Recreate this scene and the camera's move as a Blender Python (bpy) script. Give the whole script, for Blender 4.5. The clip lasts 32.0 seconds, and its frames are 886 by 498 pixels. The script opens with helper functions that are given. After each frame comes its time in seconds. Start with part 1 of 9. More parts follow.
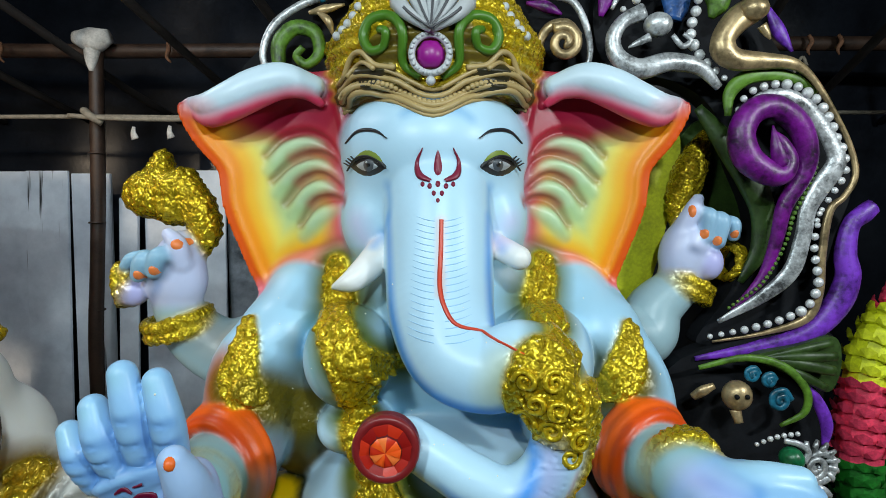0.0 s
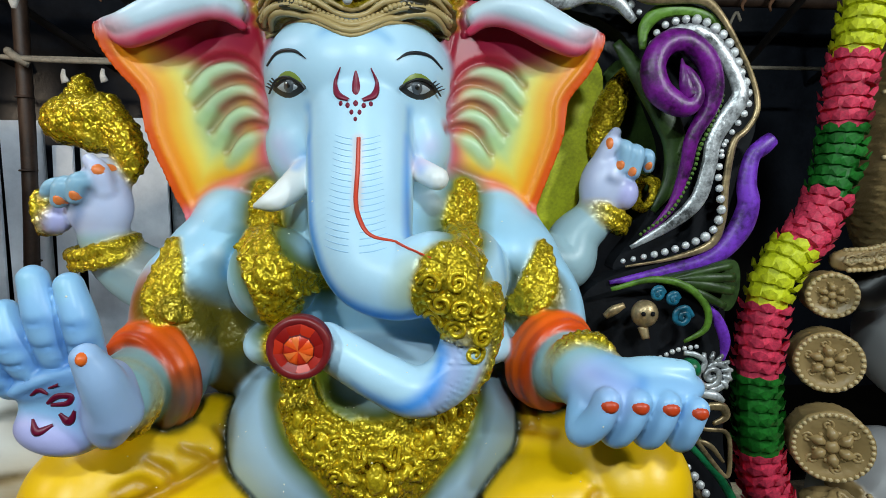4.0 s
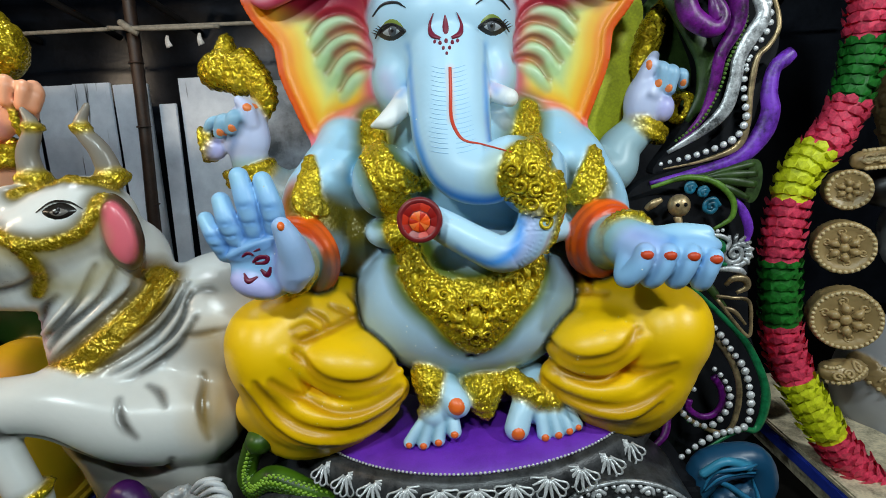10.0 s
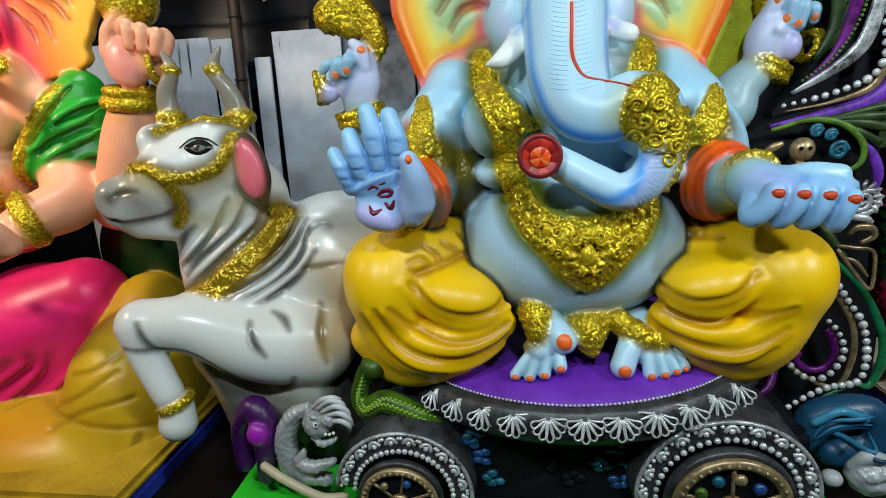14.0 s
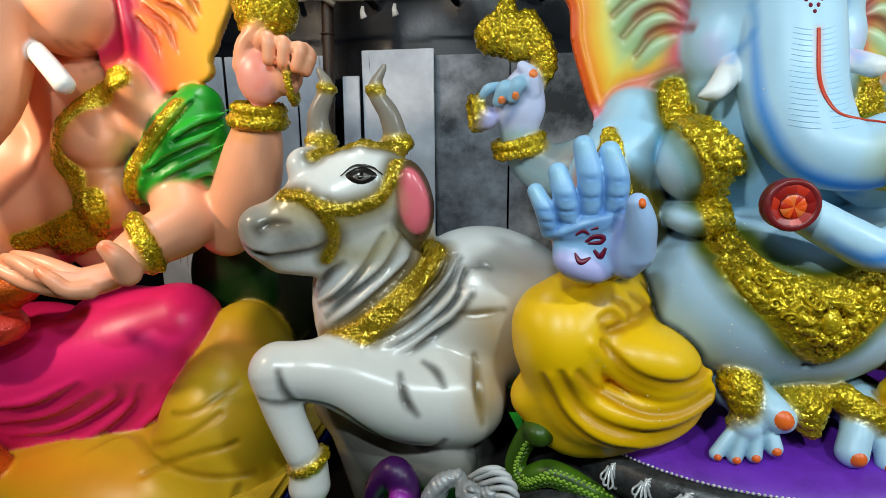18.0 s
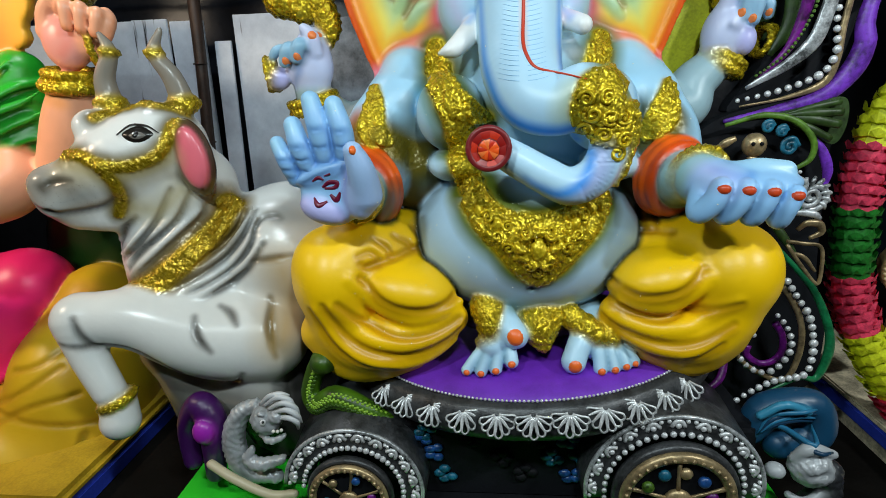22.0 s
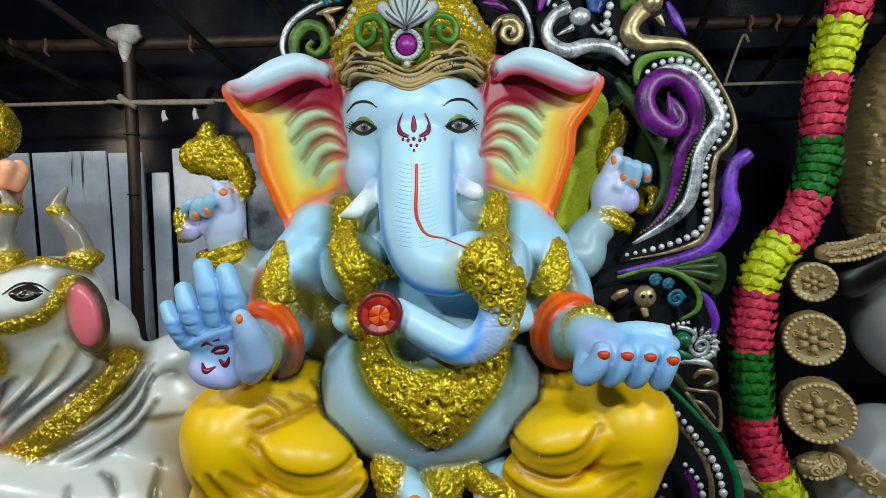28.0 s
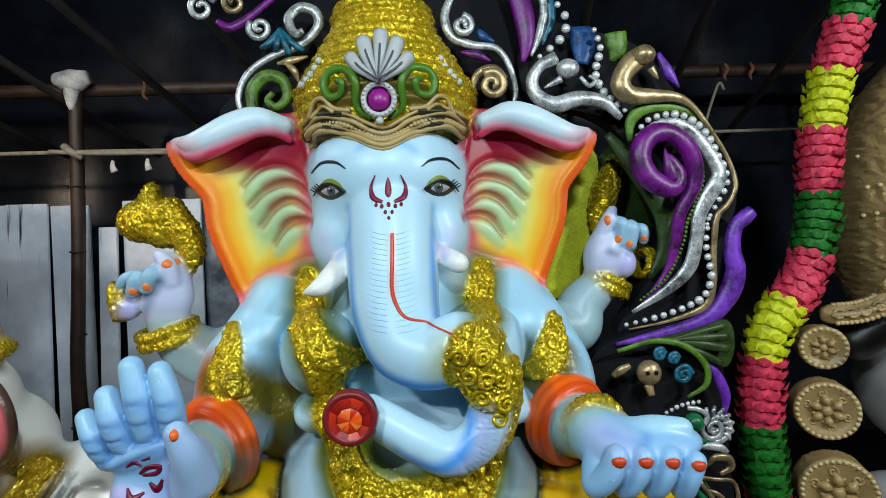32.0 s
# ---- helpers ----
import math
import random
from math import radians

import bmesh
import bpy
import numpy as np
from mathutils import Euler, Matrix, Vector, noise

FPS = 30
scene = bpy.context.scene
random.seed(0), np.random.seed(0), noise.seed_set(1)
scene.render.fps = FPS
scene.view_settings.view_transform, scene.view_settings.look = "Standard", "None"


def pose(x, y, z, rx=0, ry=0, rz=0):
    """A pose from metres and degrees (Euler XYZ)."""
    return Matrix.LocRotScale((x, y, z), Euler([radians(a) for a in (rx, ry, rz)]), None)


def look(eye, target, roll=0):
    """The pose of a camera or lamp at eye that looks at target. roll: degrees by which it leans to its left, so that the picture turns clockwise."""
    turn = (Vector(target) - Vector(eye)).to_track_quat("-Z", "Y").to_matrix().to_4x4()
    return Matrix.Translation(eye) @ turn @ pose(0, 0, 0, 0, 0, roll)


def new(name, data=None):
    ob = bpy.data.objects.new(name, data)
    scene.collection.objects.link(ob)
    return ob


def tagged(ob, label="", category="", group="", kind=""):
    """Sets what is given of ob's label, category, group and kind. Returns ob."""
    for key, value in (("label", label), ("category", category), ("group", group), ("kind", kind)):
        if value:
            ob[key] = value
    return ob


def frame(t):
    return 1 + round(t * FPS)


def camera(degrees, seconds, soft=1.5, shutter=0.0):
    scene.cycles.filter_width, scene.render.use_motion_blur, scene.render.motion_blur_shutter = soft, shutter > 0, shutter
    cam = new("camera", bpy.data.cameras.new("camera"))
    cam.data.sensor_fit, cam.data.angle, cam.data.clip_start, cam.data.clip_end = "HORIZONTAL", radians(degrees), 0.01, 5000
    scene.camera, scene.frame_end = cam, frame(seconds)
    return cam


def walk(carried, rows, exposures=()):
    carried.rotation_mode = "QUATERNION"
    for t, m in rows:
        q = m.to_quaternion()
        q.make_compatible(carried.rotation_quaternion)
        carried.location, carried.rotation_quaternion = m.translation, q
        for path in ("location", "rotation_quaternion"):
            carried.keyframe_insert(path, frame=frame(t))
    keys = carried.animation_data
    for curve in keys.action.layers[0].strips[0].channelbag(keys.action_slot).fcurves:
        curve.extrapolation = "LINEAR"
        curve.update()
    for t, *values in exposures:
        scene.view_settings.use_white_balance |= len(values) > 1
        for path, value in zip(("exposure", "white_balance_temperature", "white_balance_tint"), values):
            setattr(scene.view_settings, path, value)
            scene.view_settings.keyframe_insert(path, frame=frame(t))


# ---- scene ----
cam = camera(81.1, 32.0, 0.9)
METRES, EYE, TILT, LEAN, TURN = 3.0, 1.55, -4.0, 0.0, 0.0
ROWS = [
    (0.0, 0.0, 0.0, 0.0, 0.0, 0.0, -0.0),
    (0.5, 0.0031, -0.0003, -0.0027, -0.44, -0.11, 0.04),
    (1.0, 0.0042, -0.001, -0.0074, -1.27, -0.31, 0.12),
    (1.5, 0.0045, -0.0016, -0.0108, -2.13, -0.91, 0.14),
    (2.0, 0.0037, -0.0028, -0.0163, -2.84, -1.84, 0.27),
    (2.5, 0.0042, 0.0018, -0.0232, -3.57, -2.49, 0.2),
    (3.0, 0.0111, -0.0005, -0.0263, -3.91, -2.91, 0.18),
    (3.5, 0.0219, -0.006, -0.0305, -4.08, -3.11, 0.2),
    (5.5, 0.0435, -0.0521, -0.0506, -0.86, -5.15, -0.85),
    (6.0, 0.0422, -0.0582, -0.0604, 0.55, -6.29, -0.8),
    (6.5, 0.0446, -0.0639, -0.0714, 1.53, -7.08, -0.78),
    (7.0, 0.0439, -0.0682, -0.076, 1.95, -7.61, -0.77),
    (7.5, 0.0469, -0.0752, -0.0784, 2.25, -8.25, -0.54),
    (8.0, 0.0509, -0.0796, -0.0809, 2.19, -8.17, -0.36),
    (8.5, 0.0444, -0.0892, -0.0907, -0.14, -8.4, 2.26),
    (9.0, 0.0267, -0.0944, -0.0787, -2.77, -7.2, 2.0),
    (9.5, 0.0079, -0.1113, -0.0774, -2.39, -7.79, 2.48),
    (10.0, -0.006, -0.1329, -0.0725, 0.63, -8.14, 2.55),
    (10.5, -0.0142, -0.149, -0.0787, 2.5, -8.2, 2.3),
    (11.0, -0.0222, -0.1535, -0.0818, 3.12, -8.15, 1.88),
    (11.5, -0.0423, -0.1559, -0.084, 3.34, -8.3, 1.73),
    (12.0, -0.0538, -0.1581, -0.0885, 3.44, -8.77, 1.64),
    (12.5, -0.0505, -0.1569, -0.0902, 4.28, -10.3, 1.33),
    (13.0, -0.0501, -0.166, -0.0974, 4.94, -10.86, 1.39),
    (13.5, -0.0544, -0.1641, -0.096, 4.97, -11.01, 1.45),
    (14.0, -0.0554, -0.1523, -0.0923, 7.09, -11.78, 2.3),
    (14.5, -0.0395, -0.1412, -0.0944, 11.66, -11.36, 2.27),
    (15.0, -0.0564, -0.1389, -0.0839, 14.57, -10.82, 1.87),
    (15.5, -0.1023, -0.1394, -0.0799, 14.51, -10.89, 1.5),
    (17.5, -0.2024, -0.1143, -0.0788, 10.45, -10.19, 0.65),
    (18.0, -0.2119, -0.1087, -0.0785, 8.84, -9.43, 0.1),
    (18.5, -0.2073, -0.1035, -0.0772, 6.22, -9.03, -0.22),
    (19.0, -0.2012, -0.109, -0.079, 4.3, -9.98, -0.48),
    (19.5, -0.1895, -0.1167, -0.0819, 3.53, -11.34, -0.82),
    (20.0, -0.1656, -0.1193, -0.0845, 3.67, -12.2, -0.91),
    (20.5, -0.1147, -0.1191, -0.0831, 4.06, -12.99, -0.08),
    (21.0, -0.0715, -0.1262, -0.086, 4.5, -13.22, 0.82),
    (21.5, -0.0436, -0.1274, -0.0864, 5.08, -13.03, 1.37),
    (22.0, -0.0308, -0.1392, -0.0916, 4.87, -13.01, 1.49),
    (22.5, -0.0251, -0.141, -0.0908, 4.81, -13.0, 1.59),
    (23.0, -0.0248, -0.1432, -0.0945, 4.67, -12.96, 1.84),
    (23.5, -0.0141, -0.141, -0.0973, 2.36, -13.45, 2.64),
    (24.0, -0.0058, -0.136, -0.1114, 0.76, -17.02, 1.61),
    (24.5, 0.0026, -0.1316, -0.1169, -0.25, -19.36, 1.39),
    (26.5, 0.0183, -0.1325, -0.0894, -0.35, -12.52, 1.51),
    (27.0, 0.019, -0.1361, -0.0724, 0.19, -7.87, 1.52),
    (27.5, 0.0211, -0.136, -0.0555, 0.26, -3.57, 1.25),
    (28.0, 0.025, -0.1359, -0.0434, 0.46, -1.8, 1.23),
    (28.5, 0.026, -0.1348, -0.035, 0.74, -0.69, 1.2),
    (29.0, 0.0146, -0.1276, -0.0283, 0.93, -0.76, 1.15),
    (29.5, -0.0016, -0.1087, -0.0185, 0.99, -0.89, 1.11),
    (30.0, -0.011, -0.093, -0.0147, 0.25, -0.4, 1.25),
    (30.5, -0.0204, -0.0816, -0.0134, -1.24, 0.33, 1.74),
    (31.0, -0.0317, -0.0785, -0.0148, -3.52, 0.75, 2.52),
    (31.5, -0.0168, -0.0792, -0.0121, -4.42, 0.7, 2.84),
    (32.0, 0.0186, -0.0736, -0.0102, -2.69, 2.18, 2.2),
]
walk(cam, [(t, pose(0, 0, EYE, TILT, LEAN, TURN) @ pose(METRES * x, METRES * y, METRES * z, 90 + pitch, roll, yaw)) for t, x, y, z, yaw, pitch, roll in ROWS])


# ---- light ----
world = bpy.data.worlds.new("world")
scene.world = world
world.use_nodes = True
world.node_tree.nodes["Background"].inputs[0].default_value = (0.5, 0.6, 0.8, 1)
world.node_tree.nodes["Background"].inputs[1].default_value = 0.004
scene.view_settings.exposure = 0.02


def lamp(name, eye, target, watts, w, h, color):
    data = bpy.data.lights.new(name, "AREA")
    data.shape, data.size, data.size_y, data.energy, data.color = "RECTANGLE", w, h, watts, color
    ob = new(name, data)
    ob.matrix_world = look(eye, target)
    return ob


lamp("unseen_lamp", (0.28, -0.72, 2.60), (0.0, 1.0, 1.0), 22, 0.20, 0.06, (0.80, 0.96, 0.99))
lamp("unseen_lamp", (-1.00, -0.78, 2.50), (-0.4, 1.1, 0.9), 23, 0.20, 0.06, (0.82, 0.96, 0.98))
# fill lamp added out of view to brighten the grey idol and garland
lamp("unseen_lamp", (2.05, -0.45, 2.45), (1.65, 1.3, 0.9), 36, 0.26, 0.08, (0.88, 0.97, 0.98))
# another added fill, unseen, to lift the boards at the back
lamp("unseen_lamp", (-1.5, 1.25, 2.75), (-1.5, 2.9, 1.2), 13, 0.26, 0.08, (0.86, 0.94, 1.0))
# warm fill added for the peach idol, no bulb stands there
lamp("warm_fill_lamp", (-2.70, 0.05, 2.35), (-2.15, 1.35, 1.35), 12.5, 0.14, 0.14, (1.0, 0.80, 0.58)).data.spread = radians(95)


# ---- materials ----
def nodes_of(name):
    m = bpy.data.materials.new(name)
    m.use_nodes = True
    nt = m.node_tree
    return m, nt, nt.nodes["Principled BSDF"]


def link(nt, a, b):
    nt.links.new(a, b)


def add(nt, kind, **values):
    n = nt.nodes.new(kind)
    for k, v in values.items():
        n.inputs[k].default_value = v
    return n


def surface(name, color, rough=0.5, metal=0.0, dark=0.6, scale=9.0, fine=120.0, bump=0.15, wear=0.5, coat=0.0, spec=0.5):
    """Procedural surface: base colour varied at two scales, rough patches and fine relief."""
    m, nt, bs = nodes_of(name)
    tc = nt.nodes.new("ShaderNodeTexCoord")
    big = add(nt, "ShaderNodeTexNoise", Scale=scale, Detail=6.0, Roughness=0.65)
    small = add(nt, "ShaderNodeTexNoise", Scale=fine, Detail=3.0)
    link(nt, tc.outputs["Object"], big.inputs["Vector"])
    link(nt, tc.outputs["Object"], small.inputs["Vector"])
    ramp = nt.nodes.new("ShaderNodeValToRGB")
    ramp.color_ramp.elements[0].position, ramp.color_ramp.elements[1].position = 0.32, 0.62
    ramp.color_ramp.elements[0].color = (*[c * dark for c in color], 1)
    ramp.color_ramp.elements[1].color = (*color, 1)
    mix = nt.nodes.new("ShaderNodeMath")
    mix.operation = "MULTIPLY_ADD"
    mix.inputs[1].default_value = wear
    mix.inputs[2].default_value = 0.5 * (1 - wear)
    half = nt.nodes.new("ShaderNodeMath")
    half.operation = "MULTIPLY_ADD"
    half.inputs[1].default_value = 0.35
    link(nt, small.outputs["Fac"], half.inputs[0])
    link(nt, big.outputs["Fac"], half.inputs[2])
    sub = nt.nodes.new("ShaderNodeMath")
    sub.operation = "SUBTRACT"
    sub.inputs[1].default_value = 0.175
    link(nt, half.outputs[0], sub.inputs[0])
    link(nt, sub.outputs[0], ramp.inputs["Fac"])
    link(nt, ramp.outputs["Color"], bs.inputs["Base Color"])
    rr = nt.nodes.new("ShaderNodeMapRange")
    rr.inputs["To Min"].default_value, rr.inputs["To Max"].default_value = rough * 0.75, min(1, rough * 1.25)
    link(nt, big.outputs["Fac"], rr.inputs["Value"])
    link(nt, rr.outputs["Result"], bs.inputs["Roughness"])
    bs.inputs["Metallic"].default_value = metal
    bs.inputs["Coat Weight"].default_value = coat
    bs.inputs["Specular IOR Level"].default_value = spec
    bm_ = add(nt, "ShaderNodeBump", Strength=bump, Distance=0.004)
    link(nt, half.outputs[0], bm_.inputs["Height"])
    link(nt, bm_.outputs["Normal"], bs.inputs["Normal"])
    return m


def painted_plaster(name, gloss=0.37):
    """Airbrushed plaster: colour from the painted layer, glitter flakes where glitter was glued on."""
    m, nt, bs = nodes_of(name)
    tc = nt.nodes.new("ShaderNodeTexCoord")
    paint = nt.nodes.new("ShaderNodeAttribute")
    paint.attribute_name = "paint"
    glit = nt.nodes.new("ShaderNodeAttribute")
    glit.attribute_name = "glitter"
    big = add(nt, "ShaderNodeTexNoise", Scale=7.0, Detail=5.0)
    link(nt, tc.outputs["Object"], big.inputs["Vector"])
    tone = nt.nodes.new("ShaderNodeMapRange")
    tone.inputs["To Min"].default_value, tone.inputs["To Max"].default_value = 0.86, 1.1
    link(nt, big.outputs["Fac"], tone.inputs["Value"])
    hsv = nt.nodes.new("ShaderNodeHueSaturation")
    link(nt, paint.outputs["Color"], hsv.inputs["Color"])
    link(nt, tone.outputs["Result"], hsv.inputs["Value"])
    flake = add(nt, "ShaderNodeTexVoronoi", Scale=300.0)
    link(nt, tc.outputs["Object"], flake.inputs["Vector"])
    sub = nt.nodes.new("ShaderNodeVectorMath")
    sub.operation = "SUBTRACT"
    sub.inputs[1].default_value = (0.5, 0.5, 0.5)
    link(nt, flake.outputs["Color"], sub.inputs[0])
    sc = nt.nodes.new("ShaderNodeVectorMath")
    sc.operation = "SCALE"
    link(nt, sub.outputs["Vector"], sc.inputs[0])
    amp = nt.nodes.new("ShaderNodeMath")
    amp.operation = "MULTIPLY"
    amp.inputs[1].default_value = 0.62
    link(nt, glit.outputs["Fac"], amp.inputs[0])
    link(nt, amp.outputs[0], sc.inputs["Scale"])
    fine = add(nt, "ShaderNodeTexNoise", Scale=60.0, Detail=4.0)
    link(nt, tc.outputs["Object"], fine.inputs["Vector"])
    bmp0 = add(nt, "ShaderNodeBump", Strength=0.12, Distance=0.003)
    link(nt, fine.outputs["Fac"], bmp0.inputs["Height"])
    # filigree relief under the glitter
    cell = add(nt, "ShaderNodeTexVoronoi", Scale=80.0)
    warp = add(nt, "ShaderNodeTexNoise", Scale=22.0, Detail=2.0)
    link(nt, tc.outputs["Object"], warp.inputs["Vector"])
    wv = nt.nodes.new("ShaderNodeVectorMath")
    wv.operation = "MULTIPLY_ADD"
    wv.inputs[1].default_value = (0.05, 0.05, 0.05)
    link(nt, warp.outputs["Color"], wv.inputs[0])
    link(nt, tc.outputs["Object"], wv.inputs[2])
    link(nt, wv.outputs["Vector"], cell.inputs["Vector"])
    rel = nt.nodes.new("ShaderNodeMath")
    rel.operation = "MULTIPLY"
    link(nt, cell.outputs["Distance"], rel.inputs[0])
    link(nt, glit.outputs["Fac"], rel.inputs[1])
    bmp = add(nt, "ShaderNodeBump", Strength=0.6, Distance=0.007)
    bmp.invert = True
    link(nt, rel.outputs[0], bmp.inputs["Height"])
    link(nt, bmp0.outputs["Normal"], bmp.inputs["Normal"])
    vadd = nt.nodes.new("ShaderNodeVectorMath")
    vadd.operation = "ADD"
    link(nt, bmp.outputs["Normal"], vadd.inputs[0])
    link(nt, sc.outputs["Vector"], vadd.inputs[1])
    norm = nt.nodes.new("ShaderNodeVectorMath")
    norm.operation = "NORMALIZE"
    link(nt, vadd.outputs["Vector"], norm.inputs[0])
    link(nt, norm.outputs["Vector"], bs.inputs["Normal"])
    # colour darkened to olive in the hollows of the filigree
    hollow_mix = nt.nodes.new("ShaderNodeMapRange")
    hollow_mix.inputs["From Min"].default_value, hollow_mix.inputs["From Max"].default_value = 0.25, 0.65
    hollow_mix.inputs["To Min"].default_value, hollow_mix.inputs["To Max"].default_value = 0.0, 0.4
    link(nt, rel.outputs[0], hollow_mix.inputs["Value"])
    olive = nt.nodes.new("ShaderNodeMix")
    olive.data_type = "RGBA"
    olive.inputs["B"].default_value = (0.10, 0.085, 0.004, 1)
    link(nt, hollow_mix.outputs["Result"], olive.inputs["Factor"])
    link(nt, hsv.outputs["Color"], olive.inputs["A"])
    link(nt, olive.outputs["Result"], bs.inputs["Base Color"])
    met = nt.nodes.new("ShaderNodeMath")
    met.operation = "MULTIPLY"
    met.inputs[1].default_value = 0.75
    link(nt, glit.outputs["Fac"], met.inputs[0])
    link(nt, met.outputs[0], bs.inputs["Metallic"])
    rg = nt.nodes.new("ShaderNodeMapRange")
    rg.inputs["To Min"].default_value, rg.inputs["To Max"].default_value = gloss, 0.23
    link(nt, glit.outputs["Fac"], rg.inputs["Value"])
    link(nt, rg.outputs["Result"], bs.inputs["Roughness"])
    return m


PLASTER = painted_plaster("painted_plaster", 0.38)
ENAMEL = painted_plaster("glossy_enamel", 0.27)


# ---- modelling clay: smooth solids in a grid, turned into one mesh ----
def spline(points, n=8, closed=False):
    """Catmull-Rom through points (any dimension), n samples a span."""
    p = [np.array(q, float) for q in points]
    out, m = [], len(p)
    spans = m if closed else m - 1
    for i in range(spans):
        if closed:
            a, b, c, d = p[i - 1], p[i], p[(i + 1) % m], p[(i + 2) % m]
        else:
            b, c = p[i], p[i + 1]
            a = p[i - 1] if i else 2 * b - c
            d = p[i + 2] if i + 2 < m else 2 * c - b
        for s in range(n):
            t = s / n
            out.append(0.5 * (2 * b + (c - a) * t + (2 * a - 5 * b + 4 * c - d) * t * t + (3 * b - a - 3 * c + d) * t ** 3))
    if not closed:
        out.append(p[-1])
    return np.array(out)


class Clay:
    def __init__(self, lo, hi, h, base=(0.0, 0.0, 0.0)):
        self.lo, self.h = np.array(lo, float), h
        self.n = np.ceil((np.array(hi) - self.lo) / h).astype(int) + 1
        self.d = np.full(self.n, 0.3, np.float32)
        self.base = np.array((*base, 0.0), np.float32)
        self.c = np.zeros((*self.n, 4), np.float32) + self.base
        self.extra = []

    def window(self, lo, hi):
        a = np.clip(np.floor((np.array(lo) - self.lo) / self.h).astype(int), 0, self.n)
        b = np.clip(np.ceil((np.array(hi) - self.lo) / self.h).astype(int) + 1, 0, self.n)
        ax = [(self.lo[i] + self.h * np.arange(a[i], b[i])).astype(np.float32) for i in range(3)]
        return tuple(slice(a[i], b[i]) for i in range(3)), ax[0][:, None, None], ax[1][None, :, None], ax[2][None, None, :]

    def put(self, fn, lo, hi, col, k=0.02, kc=0.012, glit=0.0, cut=False, shape=True):
        m = max(k, kc) + 3 * self.h
        sl, x, y, z = self.window(np.array(lo) - m, np.array(hi) + m)
        if min(s.stop - s.start for s in sl) <= 0:
            return
        d2 = fn(x, y, z).astype(np.float32)
        d = self.d[sl]
        if cut:
            hc = np.clip(0.5 - 0.5 * d2 / max(kc, 1e-4), 0, 1)
            if not shape:
                hc = hc * np.clip(1 - 3 * self.c[sl][..., 3], 0, 1)
            if shape:
                t = np.clip(0.5 - 0.5 * (d + d2) / k, 0, 1)
                self.d[sl] = d * (1 - t) - d2 * t + k * t * (1 - t)
        else:
            t = np.clip(0.5 + 0.5 * (d - d2) / k, 0, 1)
            hc = np.clip(0.5 + 0.5 * (d - d2) / kc, 0, 1)
            self.d[sl] = d * (1 - t) + d2 * t - k * t * (1 - t)
        if col is not None:
            if callable(col):
                col = col(x, y, z)
                rgb = np.concatenate([np.broadcast_to(col, (*d.shape, 3)), np.full((*d.shape, 1), glit)], -1)
            else:
                rgb = np.array((*col, glit))
            hc = hc[..., None]
            self.c[sl] = self.c[sl] * (1 - hc) + rgb * hc

    def ball(self, c, r, col, k=0.02, rot=(0, 0, 0), **kw):
        """Ellipsoid with radii r, turned by rot degrees."""
        r = np.array(r if hasattr(r, "__len__") else (r, r, r), float)
        m = np.array(Euler([radians(a) for a in rot]).to_matrix()).T
        big = r.max() if any(rot) else r

        def fn(x, y, z):
            x, y, z = x - c[0], y - c[1], z - c[2]
            q = [m[i, 0] * x + m[i, 1] * y + m[i, 2] * z for i in range(3)]
            k0 = np.sqrt(sum((q[i] / r[i]) ** 2 for i in range(3)))
            k1 = np.sqrt(sum((q[i] / r[i] ** 2) ** 2 for i in range(3)))
            return k0 * (k0 - 1) / np.maximum(k1, 1e-6)
        self.put(fn, np.array(c) - big, np.array(c) + big, col, k, **kw)

    def rope(self, points, radii, col, k=0.02, n=5, flat=None, **kw):
        """Round chain through points; radii as many as points, or one."""
        p = np.array(points, float)
        r = np.full(len(p), radii, float) if not hasattr(radii, "__len__") else np.array(radii, float)
        q = spline(np.column_stack([p, r]), n) if len(p) > 2 else np.column_stack([p, r])

        def fn(x, y, z):
            best = None
            for a, b in zip(q[:-1], q[1:]):
                ab = b[:3] - a[:3]
                t = np.clip(((x - a[0]) * ab[0] + (y - a[1]) * ab[1] + (z - a[2]) * ab[2]) / max(ab @ ab, 1e-9), 0, 1)
                dd = np.sqrt((x - a[0] - t * ab[0]) ** 2 + (y - a[1] - t * ab[1]) ** 2 + (z - a[2] - t * ab[2]) ** 2) - (a[3] + (b[3] - a[3]) * t)
                best = dd if best is None else np.minimum(best, dd)
            return best
        self.put(fn, (q[:, :3] - q[:, 3:]).min(0), (q[:, :3] + q[:, 3:]).max(0), col, k, **kw)

    def ring(self, c, axis, big, small, col, k=0.008, **kw):
        """Torus round axis."""
        a = np.array(axis, float) / np.linalg.norm(axis)

        def fn(x, y, z):
            x, y, z = x - c[0], y - c[1], z - c[2]
            u = x * a[0] + y * a[1] + z * a[2]
            v = np.sqrt(np.maximum(x * x + y * y + z * z - u * u, 0))
            return np.sqrt((v - big) ** 2 + u * u) - small
        self.put(fn, np.array(c) - big - small, np.array(c) + big + small, col, k, **kw)

    def skin(self, points, radii, thick, col, n=5, kc=0.008, edge=0.006, **kw):
        """A band of even thickness that follows the surface, along a chain."""
        p = np.array(points, float)
        r = np.full(len(p), radii, float) if not hasattr(radii, "__len__") else np.array(radii, float)
        q = spline(np.column_stack([p, r]), n) if len(p) > 2 else np.column_stack([p, r])
        m = edge + 4 * self.h
        sl = self.window((q[:, :3] - q[:, 3:]).min(0) - m, (q[:, :3] + q[:, 3:]).max(0) + m)[0]
        under_ = self.d[sl].copy()

